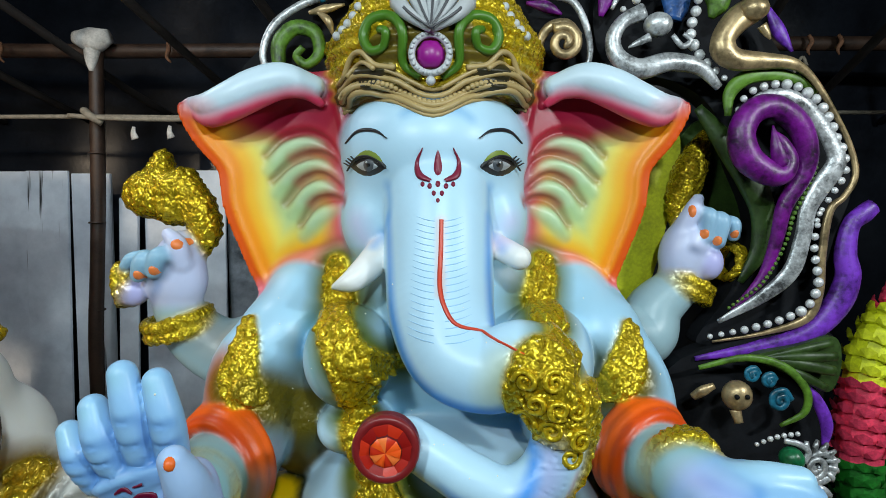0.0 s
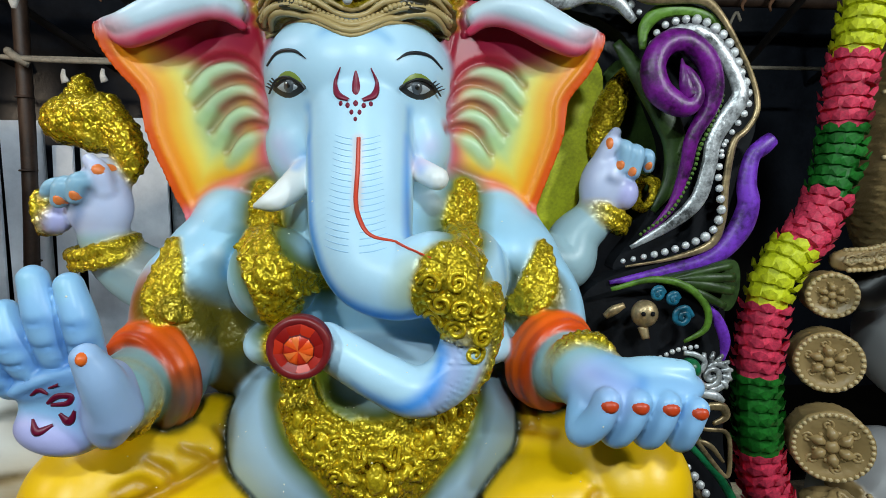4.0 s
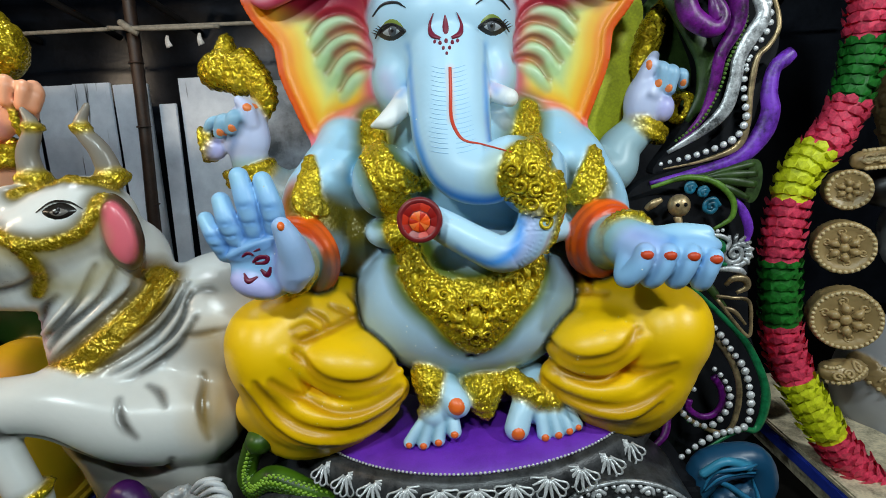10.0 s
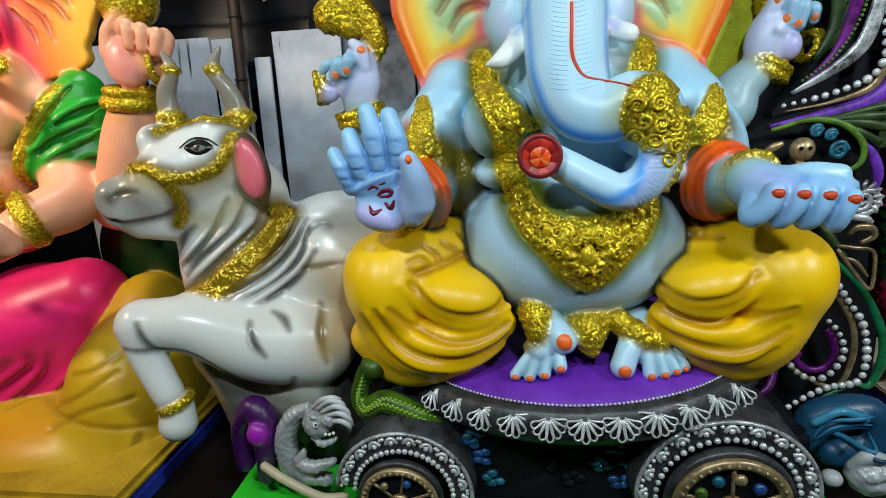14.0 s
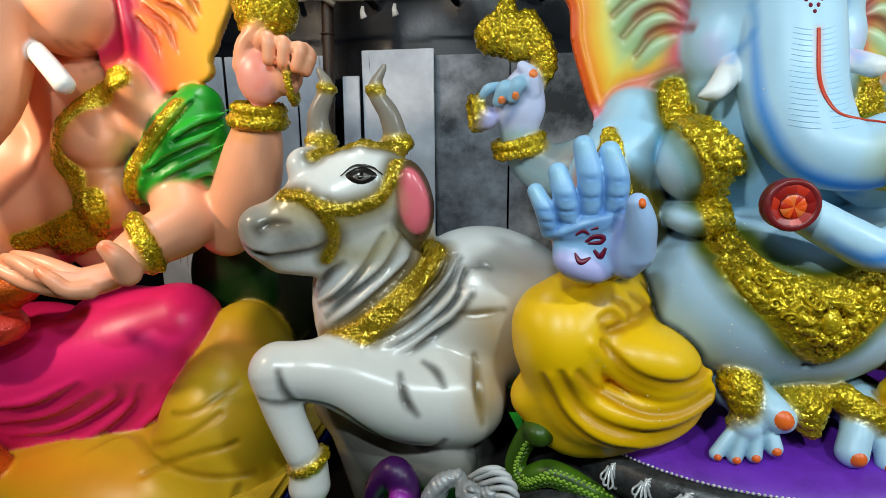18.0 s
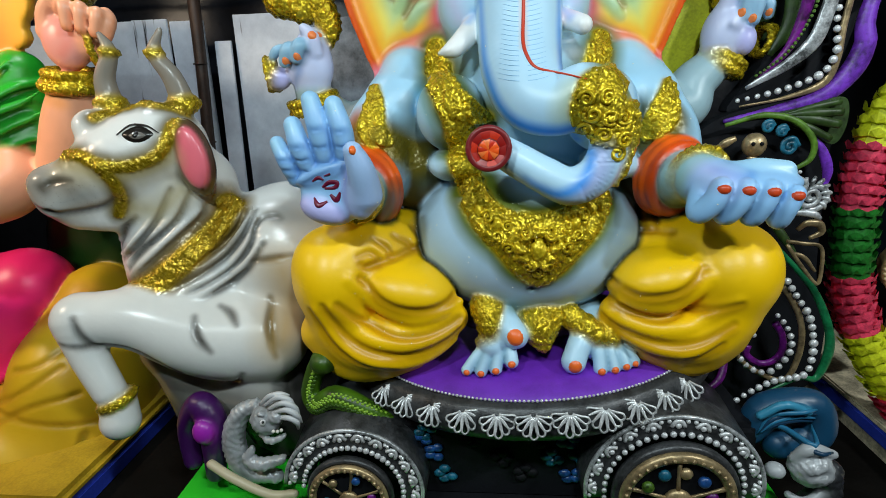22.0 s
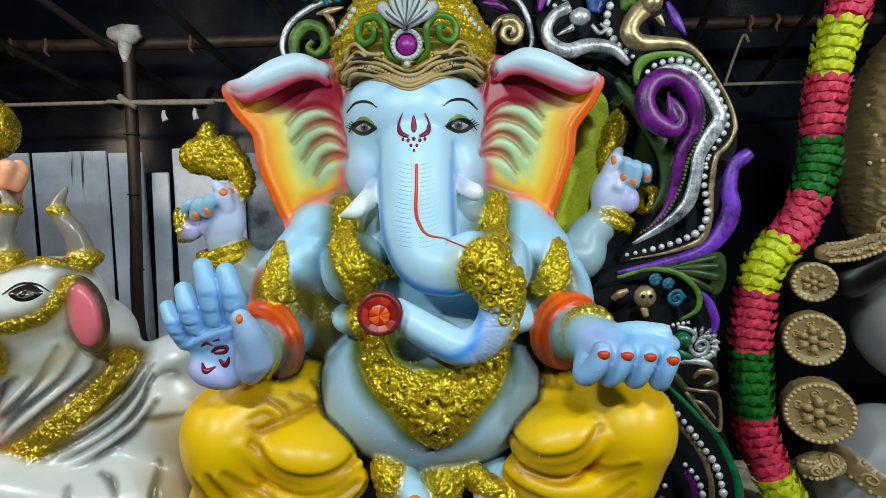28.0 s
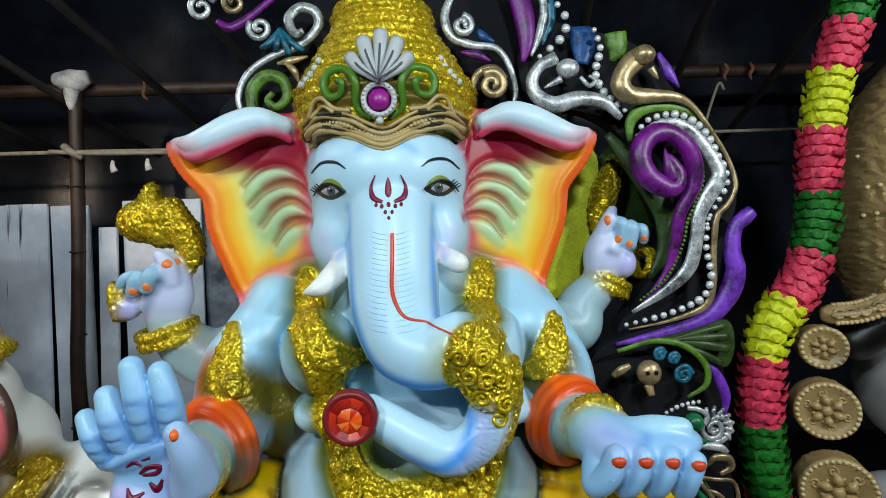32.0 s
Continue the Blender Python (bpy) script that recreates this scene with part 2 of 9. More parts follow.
        def fn(x, y, z):
            best = None
            for a, b in zip(q[:-1], q[1:]):
                ab = b[:3] - a[:3]
                t = np.clip(((x - a[0]) * ab[0] + (y - a[1]) * ab[1] + (z - a[2]) * ab[2]) / max(ab @ ab, 1e-9), 0, 1)
                dd = np.sqrt((x - a[0] - t * ab[0]) ** 2 + (y - a[1] - t * ab[1]) ** 2 + (z - a[2] - t * ab[2]) ** 2) - (a[3] + (b[3] - a[3]) * t)
                best = dd if best is None else np.minimum(best, dd)
            return np.maximum(best, under_ - thick)
        sl2, x, y, z = self.window((q[:, :3] - q[:, 3:]).min(0) - m, (q[:, :3] + q[:, 3:]).max(0) + m)
        d2 = fn(x, y, z).astype(np.float32)
        d = self.d[sl2].copy()
        t = np.clip(0.5 + 0.5 * (d - d2) / edge, 0, 1)
        self.d[sl2] = d * (1 - t) + d2 * t - edge * t * (1 - t) * 0.5
        hc = np.clip(0.5 + 0.5 * (d - d2) / kc, 0, 1)[..., None]
        self.c[sl2] = self.c[sl2] * (1 - hc) + np.array((*col, kw.get("glit", 0.0))) * hc

    def tube(self, points, radii, col, n=5, sides=8, glit=0.0):
        """A thin modelled line in relief, kept as extra faces."""
        p = np.array(points, float)
        r = np.full(len(p), radii, float) if not hasattr(radii, "__len__") else np.array(radii, float)
        q = spline(np.column_stack([p, r]), n) if len(p) > 2 else np.column_stack([p, r])
        vs, fs = [], []
        for i in range(len(q)):
            t = q[min(i + 1, len(q) - 1), :3] - q[max(i - 1, 0), :3]
            t /= max(np.linalg.norm(t), 1e-9)
            a = np.cross(t, (0, 1, 0))
            if np.linalg.norm(a) < 1e-3:
                a = np.array((1.0, 0, 0))
            a /= np.linalg.norm(a)
            b = np.cross(a, t)
            vs += [q[i, :3] + q[i, 3] * (math.cos(w) * a + math.sin(w) * b) for w in [2 * math.pi * k / sides for k in range(sides)]]
        for i in range(len(q) - 1):
            for k in range(sides):
                fs.append((i * sides + k, i * sides + (k + 1) % sides, (i + 1) * sides + (k + 1) % sides, (i + 1) * sides + k))
        fs += [tuple(range(sides - 1, -1, -1)), tuple((len(q) - 1) * sides + k for k in range(sides))]
        self.extra.append((vs, fs, (*col, glit)))

    def layer(self):
        """Sets what is modelled so far aside and starts a fresh layer."""
        self.aside = (self.d, self.c)
        self.d, self.c = np.full(self.n, 0.3, np.float32), np.zeros((*self.n, 4), np.float32) + self.base

    def merge(self, k=0.005, seam=None):
        """Joins the layer to what was set aside, with a sharp seam that may be lined with paint."""
        d1, c1 = self.aside
        line = None if seam is None else np.clip(1.3 - (np.abs(d1) + np.abs(self.d)) / 0.016, 0, 1)[..., None]
        m = (self.d < d1)[..., None]
        t = np.clip(0.5 + 0.5 * (d1 - self.d) / k, 0, 1)
        self.c = np.where(m, self.c, c1)
        self.d = d1 * (1 - t) + self.d * t - k * t * (1 - t)
        if line is not None:
            self.c = self.c * (1 - line) + np.array((*seam, 0.0), np.float32) * line
        self.aside = None

    def tint(self, points, radii, col, soft=0.02, glit=0.0):
        """Airbrush along a chain: colour alone."""
        self.rope(points, radii, col, 0.001, kc=soft, glit=glit, cut=True, shape=False)

    def groove(self, points, radii, col=None, k=0.02, soft=0.012):
        self.rope(points, radii, col, k, kc=soft, cut=True)

    def front(self, x, z, y0=-9.0):
        """Depth of the first surface met at x, z, looking along y."""
        fx, fz = (x - self.lo[0]) / self.h, (z - self.lo[2]) / self.h
        i, kk = int(np.clip(fx, 0, self.n[0] - 2)), int(np.clip(fz, 0, self.n[2] - 2))
        u, w = min(max(fx - i, 0), 1), min(max(fz - kk, 0), 1)
        col = (self.d[i, :, kk] * (1 - u) * (1 - w) + self.d[i + 1, :, kk] * u * (1 - w) + self.d[i, :, kk + 1] * (1 - u) * w + self.d[i + 1, :, kk + 1] * u * w)
        j0 = max(0, int((y0 - self.lo[1]) / self.h))
        js = np.nonzero(col[j0:] < 0)[0]
        if len(js) == 0:
            return None
        j = js[0] + j0
        if j == 0:
            return self.lo[1]
        return self.lo[1] + self.h * (j - 1 + col[j - 1] / (col[j - 1] - col[j]))

    def on(self, pts, inset=0.0, y0=-9.0):
        """Points (x, z) laid on the front surface."""
        out, last = [], None
        for x, z in pts:
            y = self.front(x, z, y0)
            last = y if y is not None else last
            out.append((x, (last if last is not None else 1.0) + inset, z))
        return out

    def slope(self, p):
        g = []
        for i in range(3):
            e = np.zeros(3)
            e[i] = self.h
            g.append(self.at(np.array(p) + e) - self.at(np.array(p) - e))
        g = np.array(g)
        return g / max(np.linalg.norm(g), 1e-9)

    def at(self, p):
        i = np.clip(np.round((p - self.lo) / self.h).astype(int), 0, self.n - 1)
        return float(self.d[tuple(i)])

    # painted or glued-on details, kept as extra faces of the same mesh
    def stroke(self, pts, width, col, lift=0.0015, n=6, glit=0.0, y0=-9.0):
        """A painted line on the front surface through points (x, z); width one or as many as points."""
        w = np.full(len(pts), width, float) if not hasattr(width, "__len__") else np.array(width, float)
        q = spline(np.column_stack([np.array(pts, float), w]), n)
        p = np.array(self.on(q[:, :2], 0.0, y0))
        vs, fs, m = [], [], 6
        for i in range(len(p)):
            t = p[min(i + 1, len(p) - 1)] - p[max(i - 1, 0)]
            g = self.slope(p[i])
            s = np.cross(t, g)
            s /= max(np.linalg.norm(s), 1e-9)
            for a in range(m):
                an = 2 * math.pi * a / m
                vs.append(p[i] + s * math.cos(an) * q[i, 2] / 2 + g * (math.sin(an) * 0.0025 + lift))
        for i in range(len(p) - 1):
            for a in range(m):
                fs.append((i * m + a, i * m + (a + 1) % m, (i + 1) * m + (a + 1) % m, (i + 1) * m + a))
        self.extra.append((vs, fs, (*col, glit)))

    def patch(self, outline, col, lift=0.002, dome=0.002, glit=0.0, rings=3, y0=-9.0):
        """A painted patch: outline in (x, z), laid on the front surface."""
        o = np.array(outline, float)
        c = o.mean(0)
        flat = [c] + [c + (o[i] - c) * (r / rings) for r in range(1, rings + 1) for i in range(len(o))]
        m = len(o)
        vs = []
        for idx, (x, z) in enumerate(flat):
            r = 0 if idx == 0 else ((idx - 1) // m + 1) / rings
            y = self.front(x, z, y0)
            y = y if y is not None else vs[-1][1]
            vs.append((x, y - lift - dome * (1 - r * r) + (0.004 if r == 1 else 0), z))
        fs = [(0, 1 + i, 1 + (i + 1) % m) for i in range(m)]
        for r in range(rings - 1):
            for i in range(m):
                fs.append((1 + r * m + i, 1 + (r + 1) * m + i, 1 + (r + 1) * m + (i + 1) % m, 1 + r * m + (i + 1) % m))
        self.extra.append((vs, fs, (*col, glit)))

    def bead(self, p, r, col, glit=0.0, squash=1.0):
        vs, fs = [], []
        for i in range(1, 5):
            for j in range(8):
                a, b = math.pi * i / 5, 2 * math.pi * j / 8
                vs.append((p[0] + r * math.sin(a) * math.cos(b), p[1] - r * squash * math.sin(a) * math.sin(b), p[2] + r * math.cos(a)))
        for i in range(3):
            for j in range(8):
                fs.append((i * 8 + j, i * 8 + (j + 1) % 8, (i + 1) * 8 + (j + 1) % 8, (i + 1) * 8 + j))
        fs += [tuple(range(7, -1, -1)), tuple(range(24, 32))]
        self.extra.append((vs, fs, (*col, glit)))

    def mesh(self, name, emboss=0.004, mat=None):
        d, n = self.d, self.n
        ins = d < 0
        cnt = np.zeros(n - 1, np.int8)
        corners = [(i, j, k) for i in (0, 1) for j in (0, 1) for k in (0, 1)]
        for i, j, k in corners:
            cnt += ins[i:n[0] - 1 + i, j:n[1] - 1 + j, k:n[2] - 1 + k]
        cells = np.argwhere((cnt > 0) & (cnt < 8))
        ids = np.full(n - 1, -1, np.int32)
        ids[tuple(cells.T)] = np.arange(len(cells))
        val = {c: d[cells[:, 0] + c[0], cells[:, 1] + c[1], cells[:, 2] + c[2]] for c in corners}
        tot, num = np.zeros((len(cells), 3)), np.zeros(len(cells))
        for a in corners:
            for ax in range(3):
                if a[ax]:
                    continue
                b = tuple(1 if i == ax else a[i] for i in range(3))
                va, vb = val[a], val[b]
                hit = (va < 0) != (vb < 0)
                t = np.where(hit, va / np.where(hit, va - vb, 1), 0)
                pos = np.tile(np.array(a, float), (len(cells), 1))
                pos[:, ax] = t
                tot += pos * hit[:, None]
                num += hit
        loc = tot / num[:, None]
        v = self.lo + (cells + loc) * self.h
        col = np.zeros((len(cells), 4))
        for c in corners:
            w = np.prod([loc[:, i] if c[i] else 1 - loc[:, i] for i in range(3)], axis=0)
            col += w[:, None] * self.c[cells[:, 0] + c[0], cells[:, 1] + c[1], cells[:, 2] + c[2]]
        quads = []
        for ax in range(3):
            o1, o2 = (ax + 1) % 3, (ax + 2) % 3
            s0, s1 = [slice(None)] * 3, [slice(None)] * 3
            s0[ax], s1[ax] = slice(0, -1), slice(1, None)
            a, b = ins[tuple(s0)], ins[tuple(s1)]
            e = np.argwhere(a != b)
            e = e[(e[:, o1] > 0) & (e[:, o2] > 0) & (e[:, o1] < n[o1] - 1) & (e[:, o2] < n[o2] - 1)]
            up = a[tuple(e.T)]

            def cell(p, q):
                f = e.copy()
                f[:, o1] -= p
                f[:, o2] -= q
                return ids[tuple(f.T)]
            q4 = np.stack([cell(1, 1), cell(0, 1), cell(0, 0), cell(1, 0)], 1)
            q4[~up] = q4[~up][:, ::-1]
            quads.append(q4)
        quads = np.concatenate(quads)
        # embossed ornament where glitter lies
        g = col[:, 3]
        if emboss:
            cx = (cells - 0)
            grad = np.zeros((len(cells), 3))
            for i in range(3):
                lo_, hi_ = cells.copy(), cells.copy()
                lo_[:, i] = np.maximum(lo_[:, i] - 1, 0)
                hi_[:, i] = np.minimum(hi_[:, i] + 2, n[i] - 1)
                grad[:, i] = d[tuple(hi_.T)] - d[tuple(lo_.T)]
            grad /= np.maximum(np.linalg.norm(grad, axis=1), 1e-9)[:, None]
            x, y, z = v.T
            pat = np.sin(150 * x + 3 * np.sin(60 * z)) * np.sin(150 * z + 3 * np.sin(60 * x)) + 0.5 * np.sin(330 * x + 40 * y) * np.sin(300 * z - 50 * y)
            v = v + grad * (pat * emboss * g)[:, None]
        verts, faces, colors, nv = [v], [], [col], len(v)
        loops = [quads.ravel()]
        sizes = [np.full(len(quads), 4)]
        for vs, fs, c in self.extra:
            verts.append(np.array(vs, float))
            colors.append(np.tile(np.array(c, float), (len(vs), 1)))
            for f in fs:
                loops.append(np.array(f) + nv)
                sizes.append(np.array([len(f)]))
            nv += len(vs)
        v, col = np.concatenate(verts), np.concatenate(colors)
        loops, sizes = np.concatenate(loops), np.concatenate(sizes)
        me = bpy.data.meshes.new(name)
        me.vertices.add(len(v))
        me.vertices.foreach_set("co", v.astype(np.float32).ravel())
        me.loops.add(len(loops))
        me.loops.foreach_set("vertex_index", loops.astype(np.int32))
        me.polygons.add(len(sizes))
        me.polygons.foreach_set("loop_start", np.concatenate([[0], np.cumsum(sizes)[:-1]]).astype(np.int32))
        me.update(calc_edges=True)
        me.validate()
        me.polygons.foreach_set("use_smooth", np.ones(len(me.polygons), bool))
        at = me.attributes.new("paint", "FLOAT_COLOR", "POINT")
        rgba = col.copy()
        rgba[:, 3] = 1
        at.data.foreach_set("color", rgba.astype(np.float32).ravel())
        ag = me.attributes.new("glitter", "FLOAT", "POINT")
        ag.data.foreach_set("value", np.clip(col[:, 3], 0, 1).astype(np.float32))
        me.materials.append(mat or PLASTER)
        return me


def part(name, bm, material, parent=None, label=""):
    me = bpy.data.meshes.new(name)
    bm.to_mesh(me)
    bm.free()
    me.materials.append(material)
    ob = new(name, me)
    ob.parent = parent
    if label:
        tagged(ob, label)
    return ob


def smooth(bm):
    for f in bm.faces:
        f.smooth = True
    return bm


def sweep(points, radii, flat=1.0, sides=10, n=6, closed=False, twist=None):
    """A round or flattened moulding swept along points; flat scales it along y."""
    p = np.array(points, float)
    r = np.full(len(p), radii, float) if not hasattr(radii, "__len__") else np.array(radii, float)
    q = spline(np.column_stack([p, r]), n, closed)
    bm = bmesh.new()
    rings = []
    m = len(q)
    for i in range(m):
        if closed:
            t = q[(i + 1) % m, :3] - q[i - 1, :3]
        else:
            t = q[min(i + 1, m - 1), :3] - q[max(i - 1, 0), :3]
        t /= max(np.linalg.norm(t), 1e-9)
        u = np.cross(t, (0, 1, 0))
        if np.linalg.norm(u) < 1e-3:
            u = np.array((1.0, 0, 0))
        u /= np.linalg.norm(u)
        w = np.cross(u, t)
        rings.append([bm.verts.new(q[i, :3] + q[i, 3] * (math.cos(a) * u + flat * math.sin(a) * w)) for a in [2 * math.pi * s / sides for s in range(sides)]])
    for i in range(m if closed else m - 1):
        a, b = rings[i], rings[(i + 1) % m]
        for s in range(sides):
            bm.faces.new((a[s], a[(s + 1) % sides], b[(s + 1) % sides], b[s]))
    if not closed:
        bm.faces.new(rings[0][::-1])
        bm.faces.new(rings[-1])
    bmesh.ops.recalc_face_normals(bm, faces=bm.faces)
    return smooth(bm)


def slab(x0, x1, y0, y1, z0, z1, bevel=0.004):
    bm = bmesh.new()
    bmesh.ops.create_cube(bm, size=1, matrix=Matrix.LocRotScale(((x0 + x1) / 2, (y0 + y1) / 2, (z0 + z1) / 2), None, (x1 - x0, y1 - y0, z1 - z0)))
    if bevel:
        bmesh.ops.bevel(bm, geom=bm.edges[:], offset=bevel, segments=2, affect="EDGES")
    return bm


def plate(outline, y0, y1, n=6, closed_spline=True):
    """A cut-out plate: outline (x, z), between depths y0 (front) and y1."""
    o = spline(outline, n, True) if closed_spline else np.array(outline, float)
    bm = bmesh.new()
    a = [bm.verts.new((x, y0, z)) for x, z in o]
    b = [bm.verts.new((x, y1, z)) for x, z in o]
    m = len(o)
    bm.faces.new(a)
    bm.faces.new(b[::-1])
    for i in range(m):
        bm.faces.new((a[i], b[i], b[(i + 1) % m], a[(i + 1) % m]))
    bmesh.ops.recalc_face_normals(bm, faces=bm.faces)
    bmesh.ops.triangulate(bm, faces=[f for f in bm.faces if len(f.verts) > 4])
    return bm


def ball_mesh(c, r, seg=10, squash=(1, 1, 1)):
    bm = bmesh.new()
    bmesh.ops.create_uvsphere(bm, u_segments=seg, v_segments=max(5, seg // 2 + 1), radius=r, matrix=Matrix.Translation(c) @ Matrix.Diagonal((*squash, 1)))
    return smooth(bm)


def thing(name, label, category, at=(0, 0, 0), group="", kind=""):
    ob = new(name)
    ob.empty_display_size = 0.05
    ob.location = at
    return tagged(ob, label, category, group, kind)


# ---- the large seated idol ----
BLUE, LAV = (0.39, 0.67, 0.88), (0.50, 0.50, 0.86)
HANDB, FACE, BELLY, LAVW = (0.30, 0.56, 0.88), (0.50, 0.75, 0.93), (0.46, 0.66, 0.82), (0.58, 0.64, 0.88)
OLIVE = (0.09, 0.13, 0.010)
GOLD = (0.76, 0.54, 0.018)
YELLOW = (0.98, 0.58, 0.0015)
WHITE = (0.86, 0.86, 0.84)
MIRROR = -0.04


def mir(p):
    return (MIRROR - p[0], *p[1:])


def both(fn):
    fn(lambda p: p)
    fn(mir)


g = Clay((-0.86, 0.62, 0.48), (0.86, 1.56, 2.36), 0.0050, BLUE)

# torso: chest, two rolls and a round belly
g.ball((0.0, 1.30, 1.22), (0.34, 0.20, 0.27), BLUE)
g.ball((0.0, 1.27, 1.39), (0.27, 0.15, 0.14), BLUE, k=0.06)
g.ball((0.017, 1.130, 0.871), (0.345, 0.272, 0.232), BELLY, k=0.03)
# dark filler between arms and torso, shade put into its colour
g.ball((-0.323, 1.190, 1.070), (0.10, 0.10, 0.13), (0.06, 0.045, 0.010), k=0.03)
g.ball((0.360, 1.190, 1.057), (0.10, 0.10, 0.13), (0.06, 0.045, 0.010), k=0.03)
# head and trunk
g.ball((-0.02, 1.27, 1.625), (0.215, 0.20, 0.235), FACE, k=0.04)
g.ball((-0.155, 1.20, 1.535), (0.078, 0.10, 0.105), FACE, k=0.03)
g.ball((0.115, 1.20, 1.535), (0.078, 0.10, 0.105), FACE, k=0.03)
g.ball((-0.02, 1.225, 1.70), (0.212, 0.19, 0.15), FACE, k=0.05)
g.ball((-0.02, 1.13, 1.70), (0.11, 0.085, 0.08), FACE, k=0.05)
TRUNK = [(-0.015, 1.15, 1.64), (-0.01, 1.115, 1.54), (-0.007, 1.070, 1.415), (-0.001, 1.020, 1.340), (0.024, 0.965, 1.280), (0.086, 0.925, 1.263), (0.149, 0.905, 1.287), (0.197, 0.888, 1.234), (0.203, 0.870, 1.165), (0.171, 0.856, 1.099), (0.109, 0.850, 1.070), (0.047, 0.855, 1.096), (-0.012, 0.865, 1.129), (-0.059, 0.876, 1.156)]
TRAD = [0.115, 0.116, 0.112, 0.104, 0.088, 0.076, 0.072, 0.064, 0.051, 0.048, 0.047, 0.045, 0.043, 0.040]
g.rope(TRUNK, TRAD, FACE, k=0.007, n=6)


# ears
def ear_outline():
    return spline([(-0.237, 1.823), (-0.304, 1.867), (-0.376, 1.859), (-0.466, 1.803), (-0.525, 1.793), (-0.584, 1.789), (-0.561, 1.720), (-0.514, 1.650), (-0.506, 1.572), (-0.479, 1.483), (-0.426, 1.363), (-0.358, 1.407), (-0.259, 1.440), (-0.187, 1.477)], 4, True)


def ear(f):
    o = np.array([f((x, z)) for x, z in ear_outline()])
    sgn = 1 if f((0, 0))[0] == 0 else -1

    def local(x):
        return x if sgn == 1 else MIRROR - x

    def inside(x, z):
        best = np.full(np.broadcast(x, z).shape, 9.0)
        side = np.zeros(best.shape, bool)
        for a, b in zip(o, np.roll(o, -1, 0)):
            ab = b - a
            t = np.clip(((x - a[0]) * ab[0] + (z - a[1]) * ab[1]) / max(ab @ ab, 1e-9), 0, 1)
            best = np.minimum(best, np.hypot(x - a[0] - t * ab[0], z - a[1] - t * ab[1]))
            side ^= ((a[1] > z) != (b[1] > z)) & (x < (b[0] - a[0]) * (z - a[1]) / (b[1] - a[1] + 1e-12) + a[0])
        return np.where(side, -best, best)

    def mid(x, z):
        u = np.clip((-0.22 - local(x)) / 0.37, 0, 1)
        return 1.215 + 0.055 * np.sin(math.pi * u) - 0.02 * u

    def fn(x, y, z):
        s = inside(x, z)
        rim = 0.005 * np.clip(1 - np.abs(s + 0.012) / 0.012, 0, 1)
        t = np.abs(y - mid(x, z)) - 0.006 - rim
        return np.maximum(s, t) * 0.8 - 0.009 + 0 * y

    def col(x, y, z):
        e = -inside(x, z) + 0 * y
        lx = local(x) + 0 * y + 0 * z
        st = lambda a, b, v: (lambda t: (t * t * (3 - 2 * t))[..., None])(np.clip((v - a) / (b - a), 0, 1))
        c = np.array((0.80, 0.10, 0.006)) * np.ones((*e.shape, 1))
        c = c + (np.array((0.96, 0.30, 0.004)) - c) * st(0.004, 0.016, e)
        c = c + (np.array((0.94, 0.48, 0.02)) - c) * st(0.030, 0.052, e)
        c = c + (np.array((0.84, 0.68, 0.10)) - c) * st(0.05, 0.085, e)
        c = c + (np.array((0.52, 0.66, 0.27)) - c) * st(0.075, 0.12, e)
        c = c + (np.array((0.70, 0.10, 0.14)) - c) * st(-0.30, -0.235, lx + 0 * e)
        c = c + (np.array((0.34, 0.008, 0.03)) - c) * st(1.675, 1.735, z + 0.35 * (lx + 0.35) + 0 * e)
        c = c + (np.array((0.86, 0.22, 0.30)) - c) * st(0.0, 0.05, (1.478 - z) - 0.30 * (-0.24 - lx) - 0.012 + 0 * e)
        return c
    g.put(fn, (o[:, 0].min(), 1.16, o[:, 1].min()), (o[:, 0].max(), 1.32, o[:, 1].max()), col, 0.012)
    P = lambda pts: [f(p) for p in pts]
    # rolled upper flap with a pink lining
    g.rope(P([mir((0.240, 1.205, 1.800)), mir((0.275, 1.190, 1.822)), mir((0.325, 1.180, 1.822)), mir((0.376, 1.165, 1.798)), mir((0.428, 1.160, 1.772)), mir((0.482, 1.170, 1.758)), mir((0.528, 1.195, 1.780))]), [0.010, 0.016, 0.020, 0.022, 0.022, 0.018, 0.008], (0.62, 0.035, 0.10), k=0.010)
    g.rope(P([mir((0.257, 1.205, 1.838)), mir((0.318, 1.182, 1.850)), mir((0.372, 1.165, 1.832)), mir((0.423, 1.158, 1.806)), mir((0.477, 1.165, 1.788)), mir((0.532, 1.195, 1.802))]), [0.026, 0.034, 0.036, 0.034, 0.028, 0.010], (0.62, 0.78, 0.90), k=0.006, kc=0.010)
    g.tint(P([mir((0.470, 1.125, 1.765)), mir((0.520, 1.160, 1.785))]), 0.010, (0.86, 0.36, 0.42), 0.03)
    g.tint(g.on([f(mir(p)) for p in ((0.262, 1.770), (0.320, 1.780), (0.380, 1.755), (0.440, 1.725))], 0.0, 1.1), [0.020, 0.024, 0.018, 0.006], (0.30, 0.004, 0.035), 0.026)
